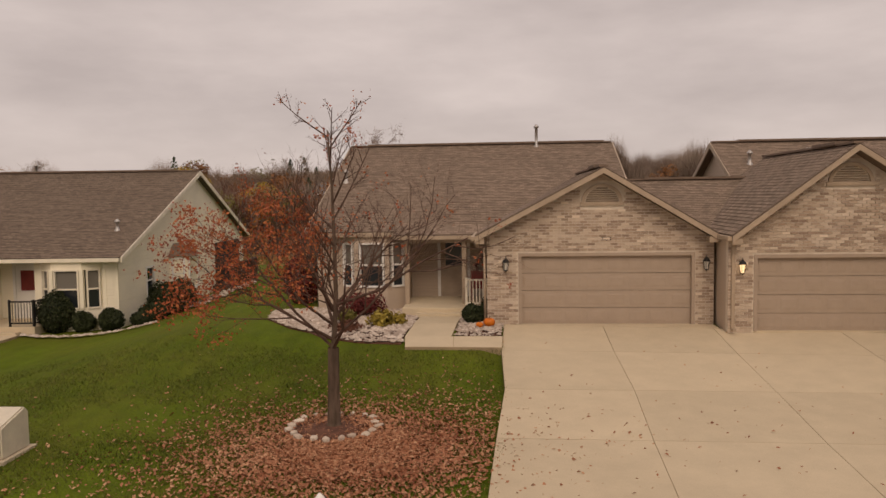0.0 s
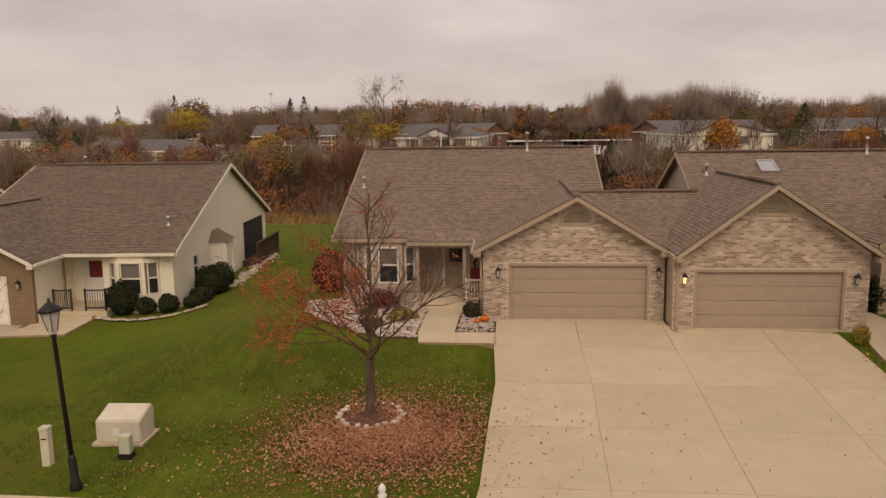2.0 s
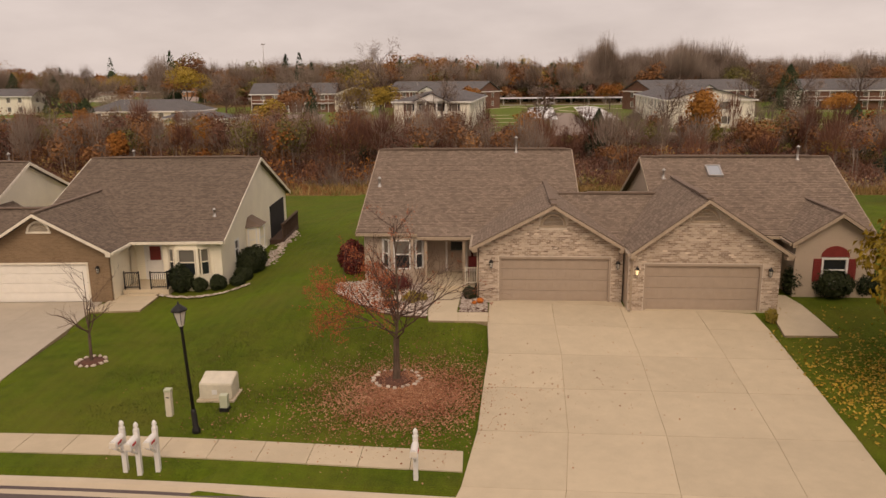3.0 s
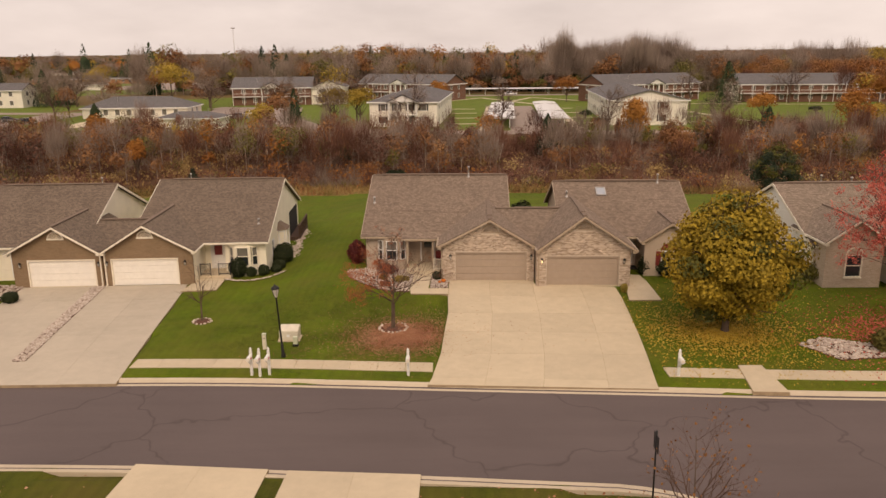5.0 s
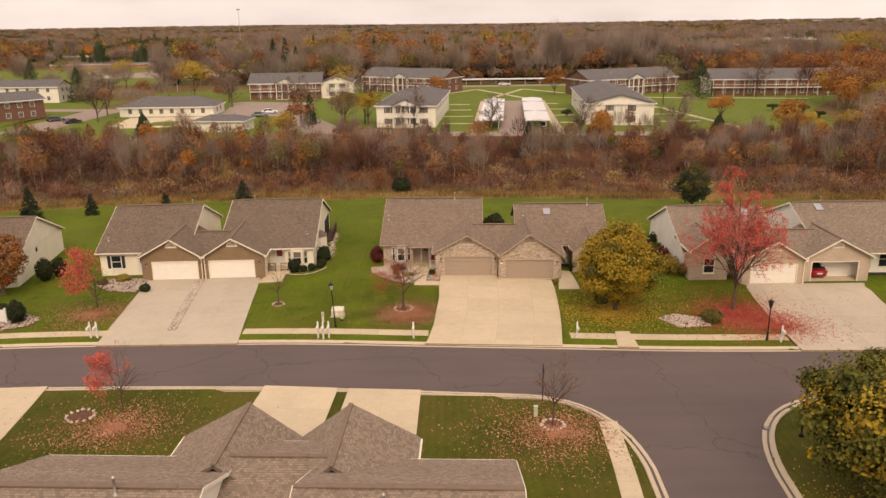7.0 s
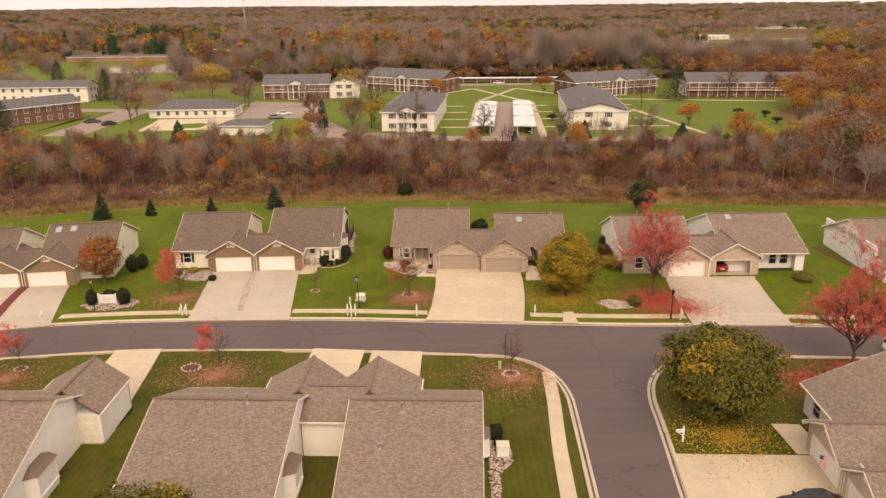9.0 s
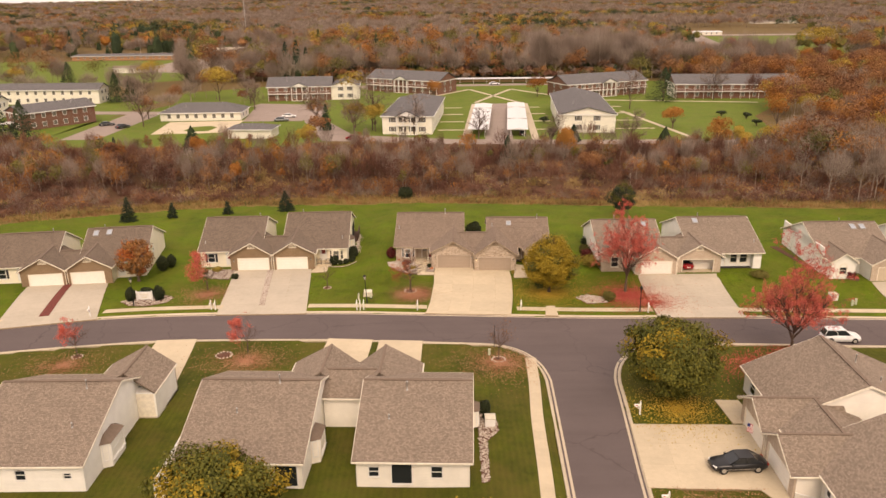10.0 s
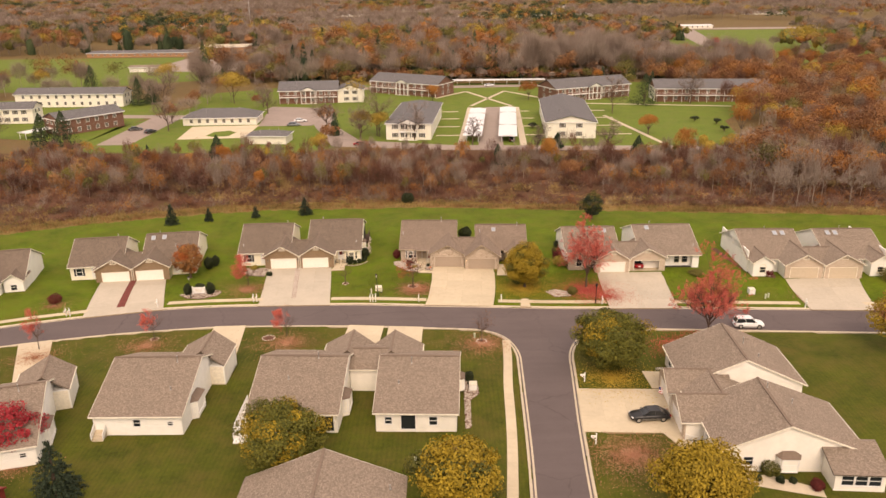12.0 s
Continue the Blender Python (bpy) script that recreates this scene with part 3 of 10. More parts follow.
paved("driveway_far_west", "concrete driveway split by a red mulch strip", (-61.53, -3.26), (-50.34, -0.85), (-57.80, -19.38), (-45.53, -16.35), [0, 0.45, 0.54, 1], thirds(4), M_CONCRETE_OLD)
paved("driveway_east_1", "concrete driveway strewn with red leaves", (29.45, -3.70), (41.25, -3.60), (28.96, -17.92), (40.26, -18.19), [0, 0.42, 0.52, 1], thirds(4), M_CONCRETE_OLD)
paved("driveway_east_2", "concrete driveways of the tan duplex", (62.10, -7.56), (75.37, -6.94), (61.57, -19.24), (72.13, -19.72), [0, 0.44, 0.56, 1], thirds(4), M_CONCRETE_OLD)
paved("driveway_south_1", "concrete driveway running down to the street", (-14.59, -37.06), (-8.61, -37.06), (-13.58, -23.18), (-7.99, -23.71), [0, 0.5, 1], thirds(4))
paved("driveway_south_2", "concrete driveway running down to the street", (-7.81, -37.06), (-2.03, -37.04), (-7.19, -23.81), (-1.81, -24.19), [0, 0.5, 1], thirds(4))
paved("driveway_south_west", "concrete driveway of a house on the south side", (-34.50, -37.07), (-28.53, -37.06), (-35.00, -23.12), (-30.09, -22.86), [0, 0.5, 1], thirds(4))
paved("driveway_south_far", "concrete driveway of a house on the south side", (-57.30, -41.91), (-52.30, -43.85), (-63.29, -28.86), (-58.73, -27.47), [0, 0.5, 1], thirds(4))
paved("driveway_corner", "wide concrete driveway on the corner lot", (30.72, -45.14), (29.73, -55.46), (19.01, -44.58), (18.21, -54.80), [0, 0.33, 0.66, 1], thirds(4))


def sidewalk(name, stretches, near, far, step=1.52):
    top = thing(name, Matrix.Identity(4), "narrow concrete pavement slabs between lawn and street", "pavement", kind="structure")
    for x0, x1 in stretches:
        n = max(1, round((x1 - x0) / step))
        for i in range(n):
            a, b = x0 + (x1 - x0) * i / n, x0 + (x1 - x0) * (i + 1) / n
            part("slab", slab(bmesh.new(), [(a, y_n(a) + near), (b, y_n(b) + near), (b, y_n(b) + far), (a, y_n(a) + far)], lift=0.035), M_CONCRETE, top)


sidewalk("pavement_north", [(-96, -58.0), (-45.6, -29.7), (-17.9, -1.5), (10.7, 28.8), (39.9, 60.8), (71.2, 100)], 1.62, 2.82)
side_top = thing("pavement_side", Matrix.Identity(4), "concrete pavement slabs along the side street", "pavement", kind="structure")
for k in range(62):
    ya, yb = -29.2 - 1.5 * k, -29.2 - 1.5 * (k + 1)
    xa, xb = table(SIDE_L, ya) - 0.95 - 0.30 * sm(-34, -45, ya) - 0.40 * sm(-50, -75, ya), table(SIDE_L, yb) - 0.95 - 0.30 * sm(-34, -45, yb) - 0.40 * sm(-50, -75, yb)
    part("slab", slab(bmesh.new(), [(xa - 1.25, ya), (xa, ya), (xb, yb), (xb - 1.25, yb)], lift=0.035), M_CONCRETE, side_top)


# ---- houses ----
COURSE = 0.145


def roof_slope(bm, e0, e1, r0, r1, thick=0.16, stepped=True):
    """One roof slope with its shingle courses stepped like real laps. e0, e1: eave; r0, r1: ridge above them."""
    uvl = bm.loops.layers.uv.verify()
    e0, e1, r0, r1 = map(Vector, (e0, e1, r0, r1))
    n = (e1 - e0).cross(r0 - e0).normalized()
    if n.z < 0:
        n = -n
    length = max((r0 - e0).length, (r1 - e1).length)
    k = max(1, round(length / COURSE)) if stepped else 1
    wide = (e1 - e0).length

    def quad(a, b, c, d, uv):
        f = bm.faces.new([bm.verts.new(p) for p in (a, b, c, d)])
        if f.calc_center_median() is not None:
            f.normal_update()
        for lp, q in zip(f.loops, uv):
            lp[uvl].uv = q
        return f

    for i in range(k):
        t0, t1 = i / k, (i + 1) / k
        a, b, c, d = e0.lerp(r0, t0) + n * 0.014, e1.lerp(r1, t0) + n * 0.014, e1.lerp(r1, t1) + n * 0.002, e0.lerp(r0, t1) + n * 0.002
        v0, v1 = length * t0, length * t1
        uv = [(0, v0), (wide, v0), (wide, v1), (0, v1)]
        f = quad(a, b, c, d, uv)
        if f.normal.z < 0:
            f.normal_flip()
        if stepped and i:
            quad(e0.lerp(r0, t0) + n * 0.002, e1.lerp(r1, t0) + n * 0.002, b, a, [(0, v0)] * 4)
    low = [p - n * thick for p in (e0, e1, r1, r0)]
    up = [e0 + n * 0.014, e1 + n * 0.014, r1 + n * 0.002, r0 + n * 0.002]
    for i in range(4):
        j = (i + 1) % 4
        quad(up[i], up[j], low[j], low[i], [(0, 0)] * 4)
    f = quad(*low, [(0, 0)] * 4)
    if f.normal.z > 0:
        f.normal_flip()


def beam(bm, a, b, w, h):
    """A board from a to b, its top edge on the line; w thick sideways, h high."""
    a, b = Vector(a), Vector(b)
    d = (b - a).normalized()
    s = d.cross(Vector((0, 0, 1))).normalized() * w / 2
    u = Vector((0, 0, -h))
    vs = [bm.verts.new(p) for p in (a - s, a + s, b + s, b - s, a - s + u, a + s + u, b + s + u, b - s + u)]
    fs = [bm.faces.new([vs[i] for i in f]) for f in ((0, 1, 2, 3), (7, 6, 5, 4), (0, 4, 5, 1), (1, 5, 6, 2), (2, 6, 7, 3), (3, 7, 4, 0))]
    bmesh.ops.recalc_face_normals(bm, faces=fs)
    return bm


def gable_x(parent, mat, trim, x0, x1, yf, yr, yb, zf, zr, zb, caps=(0.12, 0.88), ends=(True, True)):
    """A gable roof with its ridge along x. Returns the roof part."""
    bm = bmesh.new()
    roof_slope(bm, (x0, yf, zf), (x1, yf, zf), (x0, yr, zr), (x1, yr, zr))
    roof_slope(bm, (x1, yb, zb), (x0, yb, zb), (x1, yr, zr), (x0, yr, zr))
    roof = part("roof", bm, mat, parent)
    cap = bmesh.new()
    beam(cap, (x0 + 0.02, yr, zr + 0.05), (x1 - 0.02, yr, zr + 0.05), 0.26, 0.06)
    a, b = x0 + (x1 - x0) * caps[0], x0 + (x1 - x0) * caps[1]
    beam(cap, (a, yr, zr + 0.085), (b, yr, zr + 0.085), 0.34, 0.07)
    part("ridge_cap", cap, M_CAP, roof)
    for x, on in ((x0, ends[0]), (x1, ends[1])):
        if on:
            s = 0.03 if x == x1 else -0.03
            part("rake_board", beam(bmesh.new(), (x + s, yf, zf), (x + s, yr, zr), 0.04, 0.2), trim, roof)
            part("rake_board", beam(bmesh.new(), (x + s, yb, zb), (x + s, yr, zr), 0.04, 0.2), trim, roof)
    for y, z, s in ((yf, zf, -1), (yb, zb, 1)):
        bm = bmesh.new()
        box(bm, x0 + 0.02, x1 - 0.02, min(y, y + s * 0.11), max(y, y + s * 0.11), z - 0.16, z - 0.03)
        part("gutter", bm, trim, roof)
    return roof


def gable_y(parent, mat, trim, x0, xr, x1, y0, y1, z0, zr, y_cap=None):
    """A gable roof with its ridge along y, its gable facing the street at y0."""
    bm = bmesh.new()
    roof_slope(bm, (x0, y1, z0), (x0, y0, z0), (xr, y1, zr), (xr, y0, zr))
    roof_slope(bm, (x1, y0, z0), (x1, y1, z0), (xr, y0, zr), (xr, y1, zr))
    roof = part("roof", bm, mat, parent)
    part("ridge_cap", beam(bmesh.new(), (xr, y0 + 0.02, zr + 0.05), (xr, y1, zr + 0.05), 0.26, 0.06), M_CAP, roof)
    if y_cap:
        part("ridge_vent", beam(bmesh.new(), (xr, y_cap[0], zr + 0.1), (xr, y_cap[1], zr + 0.1), 0.34, 0.08), M_CAP, roof)
    for x in (x0, x1):
        part("rake_board", beam(bmesh.new(), (x, y0 - 0.03, z0 - 0.035), (xr, y0 - 0.03, zr - 0.035), 0.05, 0.15), trim, roof)
        s = -1 if x == x0 else 1
        part("eave_return", bx(min(x, x - s * 0.26), max(x, x - s * 0.26), y0 - 0.02, y0 + 0.36, z0 - 0.24, z0 - 0.08), trim, roof)
        part("gutter", bx(min(x, x + s * 0.11), max(x, x + s * 0.11), y0 + 0.05, y1, z0 - 0.15, z0 - 0.03), trim, roof)
    return roof


LAP = [False]       # whether the walls now being built are clad in lapped boards
BOARD = 0.115


def lap_strip(bm, axis, face, out, rows):
    """Lapped siding boards as one folded sheet. rows: (z, a, b) from the foot up, one for each board's lower edge and the top."""
    def pair(d, z, a, b):
        return [bm.verts.new((u, face + out * d, z) if axis == 1 else (face + out * d, u, z)) for u in (a, b)]
    last = pair(0.0, *rows[0])
    for (z0, a0, b0), (z1, a1, b1) in zip(rows, rows[1:]):
        k = max(0.0, 1 - 0.013 / (z1 - z0))
        am, bm_, zm = a0 + (a1 - a0) * k, b0 + (b1 - b0) * k, z0 + (z1 - z0) * k
        lip, brow = pair(0.026, z0, a0, b0), pair(0.020, zm, am, bm_)
        groove, edge = pair(0.001, zm + 0.003, am, bm_), pair(0.001, z1, a1, b1)
        for p, q in ((last, lip), (lip, brow), (brow, groove), (groove, edge)):
            f = bm.faces.new((p[0], p[1], q[1], q[0]))
            f.normal_update()
            if f.normal[axis] * out < -1e-4 or (abs(f.normal[axis]) < 1e-4 and f.normal.z > 0 and p is last):
                f.normal_flip()
        last = edge


def lap_levels(c, d):
    k = math.floor(c / BOARD) + 1
    zs_ = [c]
    while k * BOARD < d - 0.02:
        if k * BOARD > c + 0.02:
            zs_.append(k * BOARD)
        k += 1
    return zs_ + [d]


def lap_wall(bm, axis, face, out, a, b, c, d):
    lap_strip(bm, axis, face, out, [(z, a, b) for z in lap_levels(c, d)])


def lap_gable(bm, axis, face, out, pts):
    """Boards over a convex gable outline of points (u, z)."""
    def span(z):
        us = []
        for (u0, z0), (u1, z1) in zip(pts, pts[1:] + pts[:1]):
            if abs(z1 - z0) > 1e-6 and min(z0, z1) - 1e-6 <= z <= max(z0, z1) + 1e-6:
                us.append(u0 + (u1 - u0) * (z - z0) / (z1 - z0))
        return (min(us), max(us))
    lo, hi = min(p[1] for p in pts), max(p[1] for p in pts)
    lap_strip(bm, axis, face, out, [(z, *span(z)) for z in lap_levels(lo, hi - 0.04)])


def wall_x(bm, x0, x1, y, z0, z1, holes=(), th=0.18, s=1):
    """A wall along x whose outer face is at y; s: +1 where the room lies towards +y. holes: (x0, x1, z0, z1)."""
    us = sorted({x0, x1, *(h[0] for h in holes), *(h[1] for h in holes)})
    zz = sorted({z0, z1, *(h[2] for h in holes), *(h[3] for h in holes)})
    ya, yb = min(y, y + s * th), max(y, y + s * th)
    for a, b in zip(us, us[1:]):
        for c, d in zip(zz, zz[1:]):
            m, k = (a + b) / 2, (c + d) / 2
            if not any(h[0] < m < h[1] and h[2] < k < h[3] for h in holes):
                box(bm, a, b, ya, yb, c, d)
                if LAP[0]:
                    lap_wall(bm, 1, y, -s, a, b, c, d)
    if LAP[0]:
        bmesh.ops.remove_doubles(bm, verts=bm.verts[:], dist=0.0005)
    return bm


def wall_y(bm, y0, y1, x, z0, z1, holes=(), th=0.18, s=1):
    us = sorted({y0, y1, *(h[0] for h in holes), *(h[1] for h in holes)})
    zz = sorted({z0, z1, *(h[2] for h in holes), *(h[3] for h in holes)})
    xa, xb = min(x, x + s * th), max(x, x + s * th)
    for a, b in zip(us, us[1:]):
        for c, d in zip(zz, zz[1:]):
            m, k = (a + b) / 2, (c + d) / 2
            if not any(h[0] < m < h[1] and h[2] < k < h[3] for h in holes):
                box(bm, xa, xb, a, b, c, d)
                if LAP[0]:
                    lap_wall(bm, 0, x, -s, a, b, c, d)
    if LAP[0]:
        bmesh.ops.remove_doubles(bm, verts=bm.verts[:], dist=0.0005)
    return bm


def turned(bm, m):
    bmesh.ops.transform(bm, matrix=m, verts=bm.verts[:])
    return bm


def window(parent, m, w, h, trim=None, shutters=None, sash=True, arch=False, sill=True, t=0.085, upper=None):
    """A window facing -y at the pose m, its middle bottom at the origin of m."""
    trim = trim or M_WHITE
    fr = bmesh.new()
    box(fr, -w / 2 - t, -w / 2, -0.05, 0.1, -t, h + t)
    box(fr, w / 2, w / 2 + t, -0.05, 0.1, -t, h + t)
    box(fr, -w / 2, w / 2, -0.05, 0.1, -t, 0)
    if arch:
        n = 12
        ring_o = [((w / 2 + t) * math.cos(a), h + (w / 2 + t) * math.sin(a)) for a in np.linspace(0, math.pi, n)]
        ring_i = [((w / 2) * math.cos(a), h + (w / 2) * math.sin(a)) for a in np.linspace(math.pi, 0, n)]
        prism(fr, ring_o + ring_i, 1, -0.05, 0.1)
        box(fr, -w / 2, w / 2, -0.04, 0.08, h - 0.03, h + 0.03)
    else:
        box(fr, -w / 2, w / 2, -0.05, 0.1, h, h + t)
    if sash:
        box(fr, -w / 2, w / 2, 0.0, 0.07, h / 2 - 0.03, h / 2 + 0.03)
    win = part("window", turned(fr, m), trim, parent)
    gl = bmesh.new()
    if arch:
        prism(gl, [(-w / 2, 0), (w / 2, 0)] + [((w / 2) * math.cos(a), h + (w / 2) * math.sin(a)) for a in np.linspace(0, math.pi, 12)], 1, 0.04, 0.055)
    elif sash:
        box(gl, -w / 2, w / 2, 0.03, 0.045, 0, h / 2 - 0.03)
        part("pane", turned(gl, m), M_GLASS, win)
        gl = bmesh.new()
        box(gl, -w / 2, w / 2, 0.05, 0.065, h / 2 + 0.03, h)
    else:
        box(gl, -w / 2, w / 2, 0.04, 0.055, 0, h)
    part("pane", turned(gl, m), upper or M_GLASS, win)
    if sill:
        part("sill", turned(bx(-w / 2 - 0.12, w / 2 + 0.12, -0.1, 0.02, -t - 0.05, -t), m), trim, win)
    if shutters:
        for s in (-1, 1):
            c = s * (w / 2 + t + 0.19)
            sh = bmesh.new()
            box(sh, c - 0.17, c + 0.17, -0.045, -0.004, -0.03, h + 0.03)
            leaf = part("shutter", turned(sh, m), shutters, parent)
            for q in range(8):
                zq = 0.06 + q * (h - 0.12) / 8
                part("slat", turned(bx(c - 0.13, c + 0.13, -0.06, -0.045, zq, zq + (h - 0.12) / 8 * 0.6), m), shutters, leaf)
    return win


def door(parent, m, w=0.92, h=2.05, mat=None, glass=True, trim=None, pane=None):
    """A house door facing -y at the pose m, its middle foot at the origin of m."""
    trim = trim or M_WHITE
    fr = bmesh.new()
    box(fr, -w / 2 - 0.1, -w / 2, -0.03, 0.1, 0, h + 0.1)
    box(fr, w / 2, w / 2 + 0.1, -0.03, 0.1, 0, h + 0.1)
    box(fr, -w / 2, w / 2, -0.03, 0.1, h, h + 0.1)
    ob = part("door", turned(fr, m), trim, parent)
    lf = bmesh.new()
    wall_x(lf, -w / 2, w / 2, 0.03, 0.0, h, [(-w * 0.32, w * 0.32, h * 0.52, h * 0.9)] if glass else [], th=0.045)
    for z0, z1 in ((0.12, 0.5), (0.56, 0.98)):
        box(lf, -w * 0.34, w * 0.34, 0.015, 0.03, z0, z1, bevel=0.01)
    part("leaf", turned(lf, m), mat or M_WHITE, ob)
    if glass:
        part("pane", turned(bx(-w * 0.32, w * 0.32, 0.045, 0.06, h * 0.52, h * 0.9), m), pane or M_GLASS, ob)
    kn = bmesh.new()
    tube(kn, [(w * 0.42, 0.03, 1.0), (w * 0.42, -0.05, 1.0)], [0.025, 0.03], 8)
    part("handle", turned(kn, m), M_STEEL, ob)
    return ob


def garage_door(parent, x0, x1, y, h, mat, rows=4, cols=8):
    """A sectional garage door: sections with raised panels."""
    ob = None
    for r in range(rows):
        bm = bmesh.new()
        a, b = h * r / rows + 0.006, h * (r + 1) / rows - 0.006
        box(bm, x0, x1, y, y + 0.05, a, b)
        for c in range(cols):
            ca, cb = x0 + (x1 - x0) * (c + 0.09) / cols, x0 + (x1 - x0) * (c + 0.91) / cols
            za, zb = a + (b - a) * 0.18, b - (b - a) * 0.18
            # a raised field inside a grooved edge
            v = [bm.verts.new(p) for p in ((ca, y - 0.002, za), (cb, y - 0.002, za), (cb, y - 0.002, zb), (ca, y - 0.002, zb), (ca + 0.05, y - 0.009, za + 0.05), (cb - 0.05, y - 0.009, za + 0.05), (cb - 0.05, y - 0.009, zb - 0.05), (ca + 0.05, y - 0.009, zb - 0.05))]
            for i in range(4):
                j = (i + 1) % 4
                bm.faces.new((v[i], v[j], v[4 + j], v[4 + i]))
            bm.faces.new(v[4:])
        bmesh.ops.recalc_face_normals(bm, faces=bm.faces[:])
        if ob is None:
            ob = part("garage_door", bm, mat, parent)
        else:
            part("door_section", bm, mat, ob)
    return ob


def attic_vent(parent, cx, y, z, w, trim):
    """Half-round louvred vent."""
    r = w / 2
    fr = bmesh.new()
    n = 14
    prism(fr, [((r + 0.1) * math.cos(a), z + (r + 0.1) * math.sin(a) * 0.9) for a in np.linspace(0, math.pi, n)] + [(r * math.cos(a), z + r * math.sin(a) * 0.9) for a in np.linspace(math.pi, 0, n)], 1, y - 0.05, y + 0.03)
    box(fr, -r - 0.14, r + 0.14, y - 0.06, y + 0.03, z - 0.1, z)
    bmesh.ops.translate(fr, vec=(cx, 0, 0), verts=fr.verts[:])
    ob = part("attic_vent", fr, trim, parent)
    k = 7
    for i in range(k):
        zz = z + 0.9 * r * i / k
        half = math.sqrt(max(0.0, r * r - ((zz + 0.03 - z) / 0.9) ** 2)) - 0.02
        if half > 0.05:
            bm = bmesh.new()
            v = [bm.verts.new(p) for p in ((cx - half, y + 0.02, zz + 0.06), (cx + half, y + 0.02, zz + 0.06), (cx + half, y - 0.03, zz), (cx - half, y - 0.03, zz))]
            bm.faces.new(v)
            bmesh.ops.solidify(bm, geom=bm.faces[:], thickness=0.012)
            part("slat", bm, trim, ob)
    return ob


def downspout(parent, x, y, z0, z1, mat, kick=-0.25):
    bm = bmesh.new()
    box(bm, x - 0.045, x + 0.045, y - 0.09, y - 0.015, z0 + 0.12, z1)
    box(bm, x - 0.045, x + 0.045, y + kick, y - 0.03, z0 + 0.05, z0 + 0.13)
    part("downspout", bm, mat, parent)


def roof_pipe(parent, x, y, z, h, r=0.06, mat=None, cap=True):
    bm = bmesh.new()
    prof = [(r * 2.2, z - 0.15), (r * 2.0, z), (r, z + 0.05), (r, z + h)]
    if cap:
        prof += [(r * 1.7, z + h), (r * 1.7, z + h + 0.06), (r * 0.5, z + h + 0.14)]
    lathe(bm, prof, 10, x, y)
    part("vent_pipe", bm, mat or M_STEEL, parent)


def gable_fill(bm, x0, x1, yf, yr, yb, zf, zr, zb, xa, th, z_low, holes=()):
    """The upper part of an end wall, under a gable with its ridge along x."""
    prism(bm, [(yf, z_low), (yf, zf), (yr, zr), (yb, zb), (yb, z_low)], 0, xa, xa + th)


def slope_z(u, yf):
    """Height of a unit's front slope at the depth y."""
    return u["zf"] + (yf - u["yf"]) * (u["zr"] - u["zf"]) / (u["yr"] - u["yf"])


